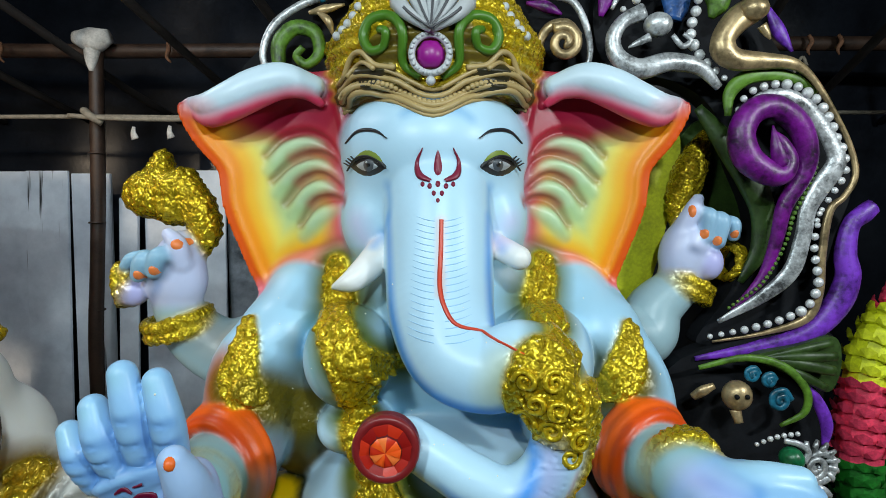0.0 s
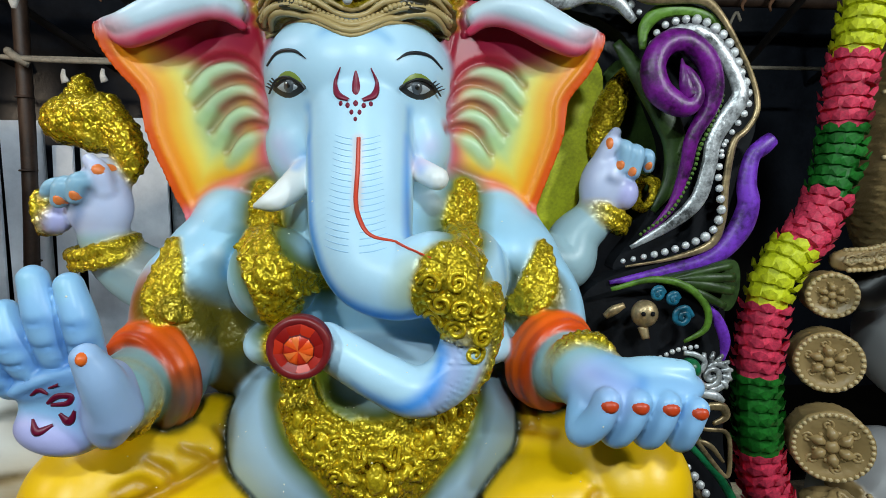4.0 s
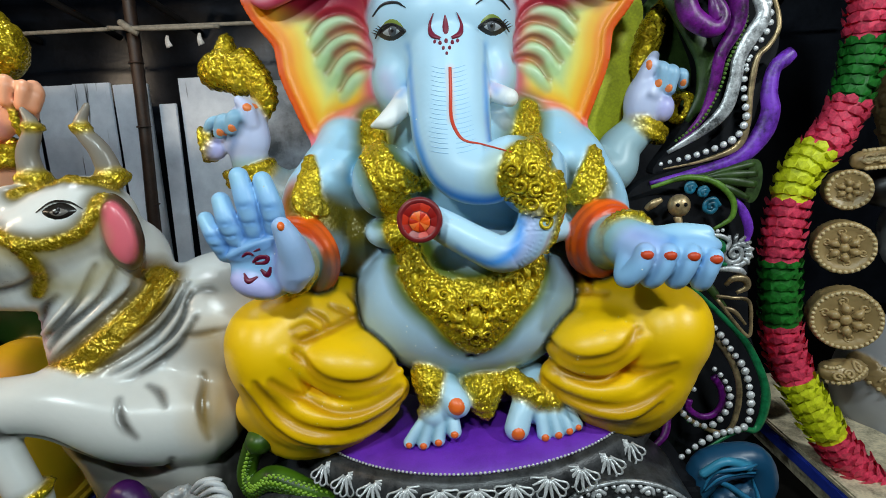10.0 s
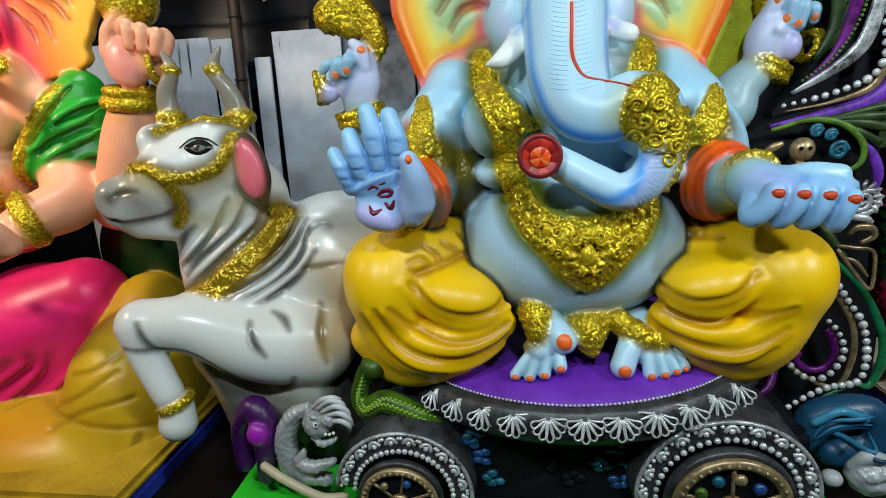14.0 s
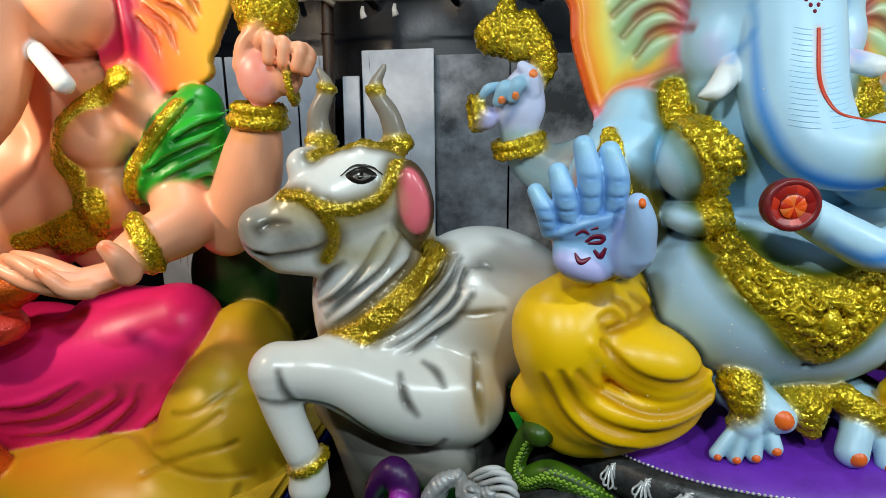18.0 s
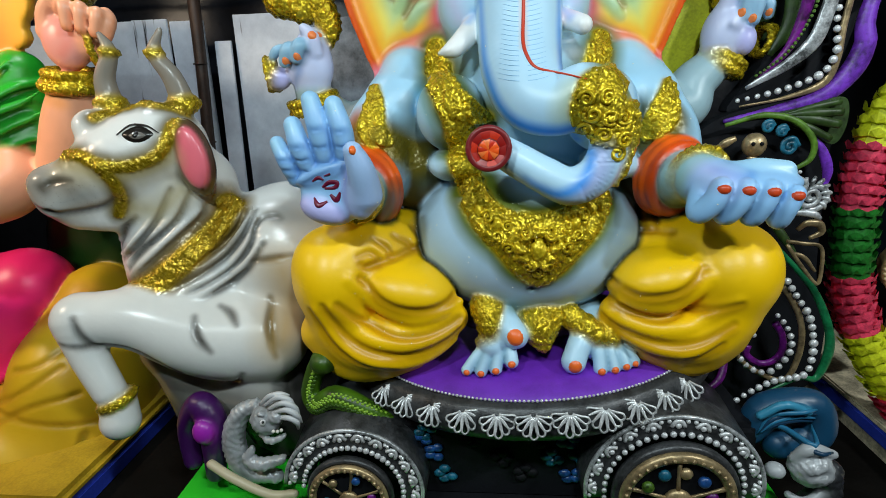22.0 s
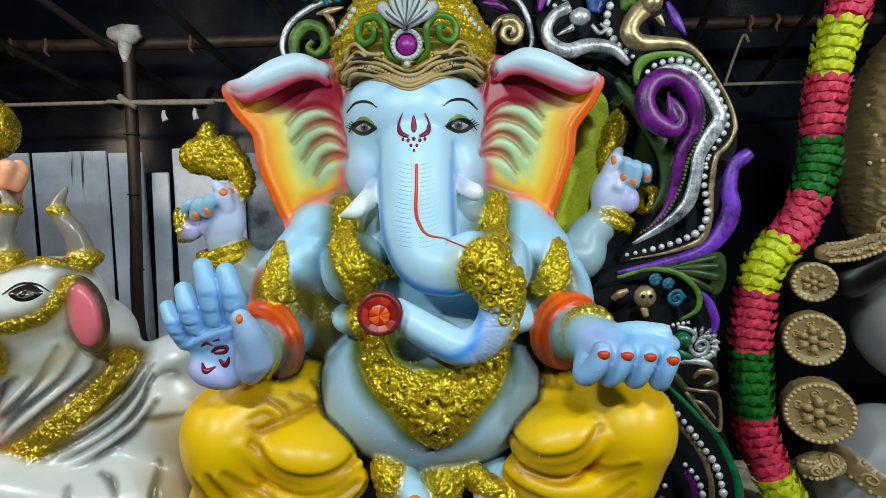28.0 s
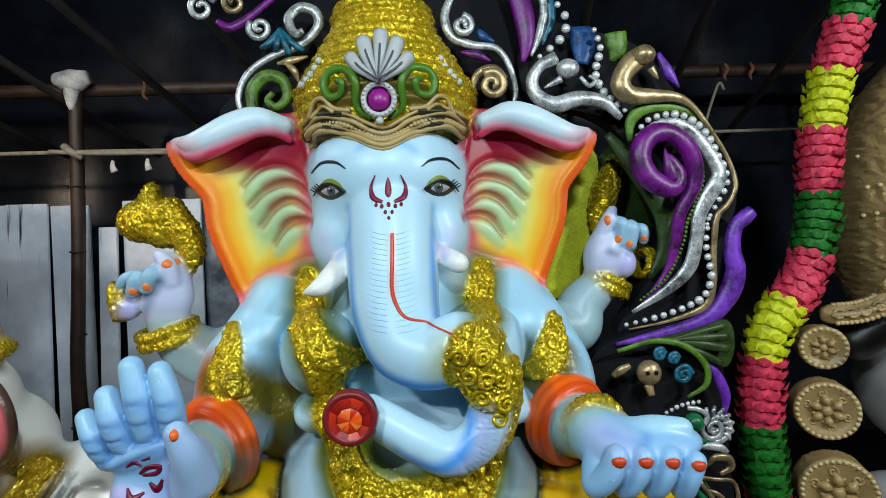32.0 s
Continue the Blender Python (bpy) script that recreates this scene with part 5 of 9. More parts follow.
for (x, z), a_, b_ in (((-0.704, 1.406), 0.012, 0.013), ((-0.665, 1.417), 0.012, 0.013), ((-0.616, 1.477), 0.016, 0.014), ((0.652, 1.497), 0.011, 0.014), ((0.685, 1.480), 0.011, 0.014), ((0.736, 1.496), 0.010, 0.012), ((0.623, 1.554), 0.010, 0.018)):
    g.patch(oval(x, z, a_, b_, 12), (0.92, 0.24, 0.06), 0.002, 0.003)
# mark on the palm
for pts, w_ in (([(-0.522, 1.103), (-0.507, 1.112), (-0.494, 1.106)], [0.004, 0.010, 0.004]), ([(-0.500, 1.087), (-0.482, 1.099), (-0.463, 1.097), (-0.469, 1.086), (-0.494, 1.084)], [0.006, 0.012, 0.012, 0.010, 0.006]), ([(-0.522, 1.062), (-0.510, 1.045), (-0.489, 1.053)], [0.004, 0.014, 0.005]), ([(-0.482, 1.069), (-0.467, 1.055), (-0.456, 1.075)], [0.006, 0.014, 0.006]), ([(-0.491, 1.116), (-0.475, 1.121)], [0.003, 0.006])):
    g.stroke(pts, w_, (0.16, 0.004, 0.03), lift=0.0005)
# jewel facets
heart = [(JX + 0.043 * math.cos(2 * math.pi * i / 10 + 0.2), JZ + 0.043 * math.sin(2 * math.pi * i / 10 + 0.2)) for i in range(10)]
for i in range(10):
    p, q = heart[i], heart[(i + 1) % 10]
    pm, qm = [(JX + (v[0] - JX) * 0.60, JZ - 0.003 + (v[1] - JZ) * 0.60) for v in (p, q)]
    g.patch([p, q, qm, pm], ((0.30, 0.008, 0.006), (0.60, 0.03, 0.008), (0.42, 0.014, 0.006))[i % 3], 0.003, 0.002, rings=1)
    g.patch([pm, qm, (JX, JZ - 0.003)], ((0.95, 0.11, 0.012), (0.62, 0.03, 0.008), (0.95, 0.20, 0.04))[i % 3], 0.006, 0.002, rings=1)

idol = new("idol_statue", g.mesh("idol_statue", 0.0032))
tagged(idol, "large pale blue painted plaster idol with gold crown, yellow dhoti", "statue")


# ---- ornamental arch behind the idol ----
PURPLE = surface("purple_paint", (0.20, 0.007, 0.26), 0.40, dark=0.10, scale=16, fine=90, bump=0.55, wear=1.0)
VIOLET = surface("violet_paint", (0.20, 0.04, 0.56), 0.42, dark=0.16, scale=16, fine=90, bump=0.5, wear=1.0)
SILVER = surface("silver_paint", (0.66, 0.68, 0.70), 0.36, metal=0.45, dark=0.12, scale=22, fine=160, bump=0.4, wear=0.9)
PEARL = surface("pearl_silver_paint", (0.84, 0.85, 0.86), 0.3, metal=0.3, dark=0.5, scale=40, bump=0.2)
BRONZE = surface("pale_gold_paint", (0.52, 0.38, 0.20), 0.36, metal=0.55, dark=0.3, scale=18, bump=0.3, wear=0.9)
LEAF = surface("leaf_green_paint", (0.12, 0.26, 0.025), 0.45, dark=0.10, scale=16, bump=0.4, wear=0.95)
EMERALD = surface("emerald_paint", (0.01, 0.20, 0.07), 0.35, dark=0.3, scale=20, bump=0.3, wear=0.8)
DARKLEAF = surface("dark_leaf_paint", (0.035, 0.075, 0.012), 0.45, dark=0.3, scale=14, bump=0.4, wear=0.95)
LIME = surface("lime_paint", (0.62, 0.66, 0.02), 0.42, dark=0.45, scale=6, bump=0.2)
AZURE = surface("blue_paint", (0.02, 0.10, 0.34), 0.35, dark=0.25, scale=20, bump=0.4, wear=0.9)
PEACOCK = surface("peacock_blue_paint", (0.015, 0.16, 0.26), 0.35, dark=0.2, scale=24, bump=0.4, wear=0.9)
BLACK = surface("black_paint", (0.006, 0.007, 0.010), 0.75, spec=0.2, dark=0.4, scale=10, bump=0.3)
DARKSIL = surface("blackened_silver_paint", (0.07, 0.072, 0.076), 0.36, metal=0.35, dark=0.25, scale=26, fine=180, bump=0.5, wear=0.95)

arch = thing("ornamental_arch", "carved black plaster arch with purple, silver and green scrolls", "idol arch", (0.6, 1.35, 0.5))


def at_arch(ob):
    ob.matrix_parent_inverse = arch.matrix_basis.inverted()
    return ob


arch.matrix_basis = Matrix.Translation((0.6, 1.35, 0.5))


def moulding(name, pts, radii, mat, flat=0.7, label="", sides=10, n=6):
    return at_arch(part(name, sweep(pts, radii, flat, sides, n), mat, arch, label))


pearl_mesh = None


def pearls(pts, r0, r1, count, parent=arch, name="pearl", mat=PEARL):
    """A row of half-round beads along points, radius from r0 to r1."""
    global pearl_mesh
    if pearl_mesh is None:
        b = ball_mesh((0, 0, 0), 1.0, 10)
        pearl_mesh = bpy.data.meshes.new("pearl")
        b.to_mesh(pearl_mesh)
        b.free()
        pearl_mesh.materials.append(PEARL)
    me = pearl_mesh
    if mat is not PEARL:
        me = bpy.data.meshes.get("bead_" + mat.name) or pearl_mesh.copy()
        me.name = "bead_" + mat.name
        me.materials[0] = mat
    q = spline(pts, 12)
    s = np.concatenate([[0], np.cumsum(np.linalg.norm(np.diff(q, axis=0), axis=1))])
    rng = random.Random(len(pts) * 7 + count)
    for i in range(count):
        t = s[-1] * i / max(1, count - 1)
        p = [np.interp(t, s, q[:, a]) for a in range(3)]
        r = (r0 + (r1 - r0) * math.sin(math.pi * i / max(1, count - 1))) * rng.uniform(0.88, 1.1)
        ob = new(name, me)
        ob.parent = parent
        ob.matrix_parent_inverse = parent.matrix_basis.inverted()
        ob.matrix_basis = Matrix.LocRotScale(p, None, (r, r * 0.8, r))


# dark backing plates
for o, y in (([(0.399, 2.147), (0.612, 2.120), (0.751, 2.067), (0.854, 1.933), (0.988, 1.755), (1.038, 1.616), (1.002, 1.489), (0.942, 1.288), (0.786, 1.230), (0.657, 1.215), (0.738, 1.346), (0.795, 1.517), (0.740, 1.672), (0.678, 1.810), (0.578, 1.879), (0.396, 1.933)], 1.325),
             ([(0.598, 1.186), (0.951, 1.255), (0.957, 1.144), (0.961, 0.980), (0.974, 0.809), (0.991, 0.666), (1.049, 0.463), (1.006, 0.247), (0.707, 0.237), (0.608, 0.620), (0.548, 1.006)], 1.275),
             ([(-0.461, 1.883), (-0.459, 1.990), (-0.351, 2.136), (-0.213, 2.298), (0.024, 2.427), (0.289, 2.326), (0.493, 2.274), (0.434, 2.022), (0.343, 1.872)], 1.37)):
    at_arch(part("backing", plate(o, y, y + 0.06), BLACK, arch))

# silver bird neck and head
moulding("bird_neck", [(0.648, 1.240, 1.844), (0.596, 1.230, 1.887), (0.521, 1.220, 1.897), (0.451, 1.220, 1.881), (0.402, 1.220, 1.909), (0.391, 1.220, 1.950), (0.414, 1.220, 1.988), (0.460, 1.220, 2.010)], [0.010, 0.018, 0.022, 0.024, 0.021, 0.018, 0.016, 0.020], SILVER, label="silver bird neck")
at_arch(part("bird_head", ball_mesh((0.489, 1.210, 1.977), 0.030, 16, (1.1, 0.8, 0.9)), SILVER, arch))
moulding("beak", [(0.467, 1.200, 1.946), (0.439, 1.200, 1.933), (0.419, 1.200, 1.923)], [0.010, 0.007, 0.002], SILVER)
moulding("crest", [(0.527, 1.220, 1.957), (0.551, 1.220, 1.932), (0.569, 1.220, 1.945), (0.552, 1.220, 1.960)], [0.006, 0.007, 0.006, 0.004], SILVER)
pearls([(0.577, 1.240, 2.094), (0.593, 1.240, 2.043), (0.582, 1.240, 1.999), (0.577, 1.240, 1.973), (0.589, 1.240, 1.935), (0.617, 1.240, 1.900), (0.660, 1.240, 1.866)], 0.008, 0.013, 11)
pearls([(0.451, 1.240, 2.195), (0.495, 1.240, 2.132), (0.490, 1.240, 2.084), (0.457, 1.240, 2.050), (0.419, 1.240, 2.022)], 0.007, 0.014, 7)
moulding("feather", [(0.555, 1.280, 2.112), (0.554, 1.270, 2.049), (0.546, 1.260, 2.005)], [0.04, 0.034, 0.02], AZURE, 0.4, "bright blue feather")
moulding("feather", [(0.446, 1.280, 2.246), (0.465, 1.280, 2.149), (0.435, 1.280, 2.068)], [0.016, 0.014, 0.006], PEACOCK, 0.5)
moulding("feather", [(0.353, 1.280, 2.263), (0.383, 1.280, 2.166), (0.392, 1.280, 2.077), (0.379, 1.280, 2.021)], [0.030, 0.032, 0.024, 0.006], PURPLE, 0.5)
moulding("feather", [(0.416, 1.270, 2.257), (0.442, 1.270, 2.177), (0.428, 1.270, 2.097), (0.402, 1.270, 2.033)], [0.01, 0.012, 0.012, 0.004], SILVER, 0.6)
# golden bird, whose neck runs on as the outer rim
moulding("rim", [(0.703, 1.215, 2.011), (0.672, 1.215, 1.990), (0.645, 1.215, 1.956), (0.642, 1.215, 1.923), (0.671, 1.215, 1.901), (0.737, 1.220, 1.899), (0.802, 1.220, 1.894), (0.856, 1.230, 1.867), (0.916, 1.240, 1.796), (0.971, 1.250, 1.711), (0.988, 1.250, 1.640), (0.964, 1.250, 1.589), (0.931, 1.250, 1.553), (0.918, 1.250, 1.450), (0.916, 1.250, 1.354), (0.892, 1.260, 1.289), (0.795, 1.270, 1.251), (0.670, 1.270, 1.230)], [0.030, 0.030, 0.028, 0.030, 0.026, 0.020, 0.014, 0.009, 0.007, 0.007, 0.008, 0.008, 0.010, 0.010, 0.010, 0.012, 0.006, 0.003], BRONZE, label="pale gold outer rim")
at_arch(part("bird_head", ball_mesh((0.701, 1.200, 2.008), 0.032, 16, (1.0, 0.8, 0.85)), BRONZE, arch))
moulding("beak", [(0.719, 1.200, 1.972), (0.732, 1.200, 1.953), (0.740, 1.200, 1.941)], [0.012, 0.008, 0.002], BRONZE)
moulding("feather", [(0.644, 1.260, 2.090), (0.648, 1.260, 2.045), (0.634, 1.260, 2.010)], [0.035, 0.03, 0.008], LEAF, 0.5)
moulding("feather", [(0.775, 1.270, 2.036), (0.802, 1.270, 1.983), (0.836, 1.270, 1.935)], [0.006, 0.017, 0.004], VIOLET, 0.6)
# paisley on the shoulder of the arch
moulding("band", [(0.677, 1.250, 1.780), (0.680, 1.250, 1.833), (0.711, 1.240, 1.866), (0.770, 1.240, 1.874), (0.833, 1.240, 1.861), (0.885, 1.250, 1.832)], [0.008, 0.016, 0.018, 0.016, 0.012, 0.005], LEAF, 0.6)
pearls([(0.696, 1.250, 1.739), (0.693, 1.240, 1.775), (0.700, 1.235, 1.808), (0.714, 1.230, 1.829), (0.741, 1.230, 1.841), (0.766, 1.230, 1.848), (0.794, 1.230, 1.849), (0.822, 1.230, 1.845), (0.847, 1.230, 1.831), (0.875, 1.235, 1.815), (0.894, 1.235, 1.792), (0.911, 1.240, 1.771), (0.923, 1.240, 1.746), (0.936, 1.240, 1.719), (0.949, 1.240, 1.693), (0.956, 1.240, 1.665), (0.954, 1.240, 1.640), (0.936, 1.240, 1.608), (0.920, 1.240, 1.582), (0.905, 1.240, 1.557), (0.895, 1.240, 1.532)], 0.0065, 0.0125, 23)
pearls([(0.900, 1.240, 1.548), (0.894, 1.240, 1.505), (0.890, 1.240, 1.479), (0.897, 1.240, 1.428), (0.905, 1.240, 1.377), (0.883, 1.240, 1.325), (0.834, 1.240, 1.297), (0.766, 1.245, 1.273), (0.695, 1.250, 1.256), (0.654, 1.250, 1.248)], 0.007, 0.012, 18)
moulding("band", [(0.710, 1.240, 1.775), (0.739, 1.240, 1.816), (0.791, 1.235, 1.828), (0.848, 1.235, 1.805), (0.897, 1.240, 1.752), (0.929, 1.240, 1.695), (0.931, 1.240, 1.660), (0.901, 1.245, 1.610), (0.875, 1.245, 1.559), (0.866, 1.245, 1.492), (0.845, 1.250, 1.409), (0.782, 1.255, 1.346), (0.677, 1.260, 1.282)], [0.007, 0.012, 0.014, 0.017, 0.020, 0.022, 0.025, 0.025, 0.022, 0.021, 0.022, 0.016, 0.006], SILVER, 0.45, "brushed silver band")
pearls([(0.805, 1.235, 1.810), (0.850, 1.235, 1.766), (0.878, 1.235, 1.709), (0.881, 1.235, 1.653), (0.862, 1.240, 1.597), (0.836, 1.240, 1.539), (0.825, 1.245, 1.478), (0.777, 1.250, 1.381), (0.700, 1.255, 1.318)], 0.0045, 0.0055, 46, name="bead", mat=LEAF)
moulding("paisley", [(0.713, 1.265, 1.309), (0.783, 1.260, 1.394), (0.807, 1.250, 1.491), (0.815, 1.240, 1.566), (0.851, 1.235, 1.639), (0.855, 1.230, 1.696), (0.828, 1.225, 1.756), (0.770, 1.220, 1.794), (0.716, 1.215, 1.783), (0.688, 1.210, 1.734), (0.703, 1.210, 1.679), (0.745, 1.205, 1.644), (0.781, 1.200, 1.639), (0.795, 1.200, 1.671), (0.774, 1.200, 1.712), (0.755, 1.200, 1.737)], [0.005, 0.013, 0.016, 0.019, 0.023, 0.026, 0.028, 0.029, 0.030, 0.031, 0.033, 0.030, 0.024, 0.020, 0.015, 0.003], PURPLE, 0.8, "purple curled paisley", 12)
moulding("bud", [(0.780, 1.200, 1.660), (0.763, 1.195, 1.698), (0.754, 1.200, 1.749)], [0.022, 0.016, 0.002], PURPLE)
moulding("flame", [(1.039, 1.255, 1.566), (1.017, 1.255, 1.548), (0.987, 1.255, 1.518), (0.978, 1.255, 1.450), (0.987, 1.255, 1.394), (0.967, 1.260, 1.324), (0.901, 1.260, 1.254), (0.783, 1.270, 1.216), (0.629, 1.270, 1.187)], [0.020, 0.024, 0.022, 0.026, 0.030, 0.032, 0.024, 0.017, 0.006], VIOLET, 0.7, "violet flame scroll")
# lime and green petals behind the raised hand
for o, y, m in (([(0.512, 1.727), (0.580, 1.802), (0.639, 1.743), (0.611, 1.531), (0.553, 1.334), (0.463, 1.336), (0.463, 1.534)], 1.41, LIME), ([(0.645, 1.746), (0.733, 1.802), (0.814, 1.645), (0.868, 1.447), (0.800, 1.328), (0.678, 1.411), (0.617, 1.571)], 1.44, DARKLEAF)):
    at_arch(part("petal", plate(o, y, y + 0.02), m, arch))
moulding("petal", [(0.629, 1.300, 1.810), (0.703, 1.300, 1.720), (0.767, 1.300, 1.630), (0.800, 1.300, 1.553), (0.798, 1.300, 1.460), (0.751, 1.300, 1.375)], [0.012, 0.030, 0.036, 0.032, 0.026, 0.008], DARKLEAF, 0.5)
# green shell, blue curls and a small bronze mask below
for end, r in (((0.931, 1.220, 1.239), 0.009), ((0.935, 1.210, 1.209), 0.011), ((0.933, 1.210, 1.174), 0.012), ((0.914, 1.210, 1.132), 0.010)):
    a = (0.765, 1.230, 1.199)
    m_ = tuple((p + q) / 2 + (0, -0.012, 0.004)[i] for i, (p, q) in enumerate(zip(a, end)))
    moulding("shell_rib", [a, m_, end], [0.004, r * 1.2, r], DARKLEAF)
at_arch(part("shell", plate([(0.754, 1.197), (0.851, 1.227), (0.948, 1.250), (0.968, 1.178), (0.942, 1.115), (0.876, 1.145)], 1.235, 1.26), DARKLEAF, arch))
moulding("loop", [(0.614, 1.220, 1.179), (0.718, 1.210, 1.206), (0.806, 1.205, 1.187), (0.863, 1.205, 1.132), (0.866, 1.210, 1.074), (0.816, 1.220, 1.036)], [0.006, 0.009, 0.010, 0.010, 0.009, 0.005], LEAF)
for c, r in (((0.718, 1.180, 1.176), 0.016), ((0.758, 1.180, 1.162), 0.015), ((0.779, 1.170, 1.118), 0.026)):
    c = np.array(c)
    pts = [tuple(c + (r * (1 - t / 22) * math.cos(t * 0.6), -0.004 * t / 10, r * (1 - t / 22) * math.sin(t * 0.6))) for t in range(0, 20, 2)]
    moulding("curl", pts, [0.008] * 5 + [0.007] * 5, PEACOCK)
for dx in (-0.012, 0.012):
    mc = np.array((0.691, 1.190, 1.122)) + (dx - 0.004, -0.028, 0.006)
    at_arch(part("mask_eye", ball_mesh(tuple(mc), 0.006, 8), BLACK, arch))
at_arch(part("mask", ball_mesh((0.691, 1.190, 1.122), 0.036, 20, (0.95, 0.8, 1.0)), BRONZE, arch, "small round bronze mask"))
moulding("mask_arm", [(0.597, 1.210, 1.111), (0.615, 1.200, 1.129), (0.641, 1.200, 1.142)], [0.010, 0.013, 0.008], BRONZE)
moulding("mask_arm", [(0.688, 1.190, 1.088), (0.693, 1.180, 1.059)], [0.014, 0.010], BRONZE)
moulding("flame", [(0.858, 1.220, 1.148), (0.902, 1.220, 1.098), (0.928, 1.220, 1.038), (0.925, 1.220, 0.981)], [0.006, 0.014, 0.015, 0.006], VIOLET)


def curl(c, r, turns, thick, mat, name="scroll", start=0.0, hand=1, lift=0.010):
    """A spiral scroll in the plane of the arch."""
    c = np.array(c, float)
    k = int(turns * 8)
    pts = []
    for i in range(k + 1):
        t = i / k
        a = start + hand * 2 * math.pi * turns * t
        rr = r * (1 - 0.86 * t)
        pts.append(tuple(c + (rr * math.cos(a), -lift * t, rr * math.sin(a))))
    return moulding(name, pts, [thick * (1 - 0.3 * i / k) for i in range(k + 1)], mat, 0.8, n=3)


curl((0.843, 1.140, 0.975), 0.034, 1.6, 0.008, SILVER, start=2.4)
moulding("scroll", [(0.773, 1.140, 1.035), (0.798, 1.130, 1.032), (0.822, 1.130, 1.014), (0.813, 1.130, 0.988)], 0.007, SILVER)
at_arch(part("jewel", ball_mesh((0.785, 1.130, 0.998), 0.026, 14), EMERALD, arch))
moulding("knot", [(0.824, 1.140, 0.874), (0.842, 1.130, 0.897), (0.877, 1.130, 0.894), (0.886, 1.130, 0.869), (0.855, 1.130, 0.851)], [0.007, 0.010, 0.012, 0.010, 0.006], BRONZE)
moulding("knot", [(0.803, 1.150, 0.837), (0.847, 1.140, 0.832), (0.900, 1.140, 0.820), (0.913, 1.140, 0.755), (0.908, 1.140, 0.702), (0.859, 1.140, 0.754), (0.807, 1.150, 0.827)], 0.006, BRONZE)
curl((0.860, 1.150, 0.976), 0.050, 1.3, 0.010, SILVER, start=3.4, lift=0.004)
for i in range(7):
    a_ = 2.0 - 0.42 * i
    c_ = np.array((0.848, 1.150, 0.972))
    moulding("shell_rib", [tuple(c_ + (0.030 * math.cos(a_), 0.0, 0.030 * math.sin(a_))), tuple(c_ + (0.046 * math.cos(a_), -0.006, 0.046 * math.sin(a_))), tuple(c_ + (0.060 * math.cos(a_ - 0.15), 0.0, 0.060 * math.sin(a_ - 0.15)))], [0.004, 0.007, 0.005], SILVER, n=3)
pearls([(0.724, 1.160, 1.017), (0.762, 1.150, 1.039), (0.810, 1.150, 1.046)], 0.006, 0.007, 7)
moulding("jewel_cup", [(0.760, 1.140, 0.976), (0.784, 1.130, 0.955), (0.818, 1.130, 0.942)], [0.006, 0.010, 0.006], EMERALD)
moulding("knot", [(0.774, 1.150, 0.917), (0.809, 1.140, 0.927), (0.854, 1.130, 0.925), (0.878, 1.130, 0.910)], [0.006, 0.009, 0.011, 0.006], SILVER)
moulding("knot", [(0.822, 1.150, 0.801), (0.858, 1.140, 0.787), (0.897, 1.140, 0.742)], [0.005, 0.007, 0.004], BRONZE)
moulding("leaf", [(0.754, 1.170, 0.903), (0.789, 1.160, 0.859), (0.845, 1.150, 0.782)], [0.006, 0.014, 0.006], DARKLEAF)
# lower volute
moulding("band", [(0.730, 1.160, 0.867), (0.808, 1.150, 0.788), (0.898, 1.140, 0.688), (0.957, 1.130, 0.571), (0.976, 1.130, 0.476), (0.953, 1.130, 0.382), (0.881, 1.100, 0.398), (0.749, 1.060, 0.360)], [0.005, 0.008, 0.011, 0.013, 0.015, 0.012, 0.008, 0.004], EMERALD, 0.7, "glossy green band")
pearls([(0.708, 1.140, 0.857), (0.740, 1.140, 0.813), (0.770, 1.130, 0.769), (0.807, 1.120, 0.722), (0.848, 1.120, 0.664), (0.885, 1.110, 0.608), (0.909, 1.110, 0.535), (0.917, 1.110, 0.463), (0.895, 1.100, 0.409), (0.787, 1.060, 0.411), (0.684, 1.020, 0.384), (0.610, 0.980, 0.354)], 0.008, 0.0125, 30)
moulding("rim", [(0.730, 1.140, 0.784), (0.827, 1.130, 0.668), (0.874, 1.120, 0.571), (0.880, 1.120, 0.455), (0.841, 1.120, 0.377), (0.709, 1.110, 0.449), (0.679, 1.110, 0.532)], [0.007, 0.009, 0.010, 0.010, 0.009, 0.007, 0.004], BRONZE)
pearls([(0.793, 1.110, 0.609), (0.814, 1.110, 0.587), (0.832, 1.110, 0.561), (0.845, 1.110, 0.530), (0.850, 1.110, 0.499), (0.842, 1.110, 0.469), (0.826, 1.110, 0.439), (0.807, 1.110, 0.419), (0.776, 1.110, 0.411), (0.742, 1.110, 0.422), (0.717, 1.110, 0.442), (0.695, 1.110, 0.470), (0.688, 1.110, 0.498), (0.697, 1.110, 0.522), (0.711, 1.110, 0.540), (0.732, 1.110, 0.542)], 0.008, 0.0115, 17)
moulding("volute", [(0.801, 1.130, 0.575), (0.829, 1.130, 0.529), (0.835, 1.130, 0.477), (0.810, 1.130, 0.440), (0.768, 1.130, 0.434), (0.728, 1.130, 0.465), (0.730, 1.130, 0.496)], 0.011, PURPLE, 0.8)
moulding("flame", [(0.669, 1.120, 0.568), (0.646, 1.100, 0.477), (0.622, 1.060, 0.415), (0.549, 1.020, 0.378)], [0.012, 0.016, 0.014, 0.006], PURPLE)
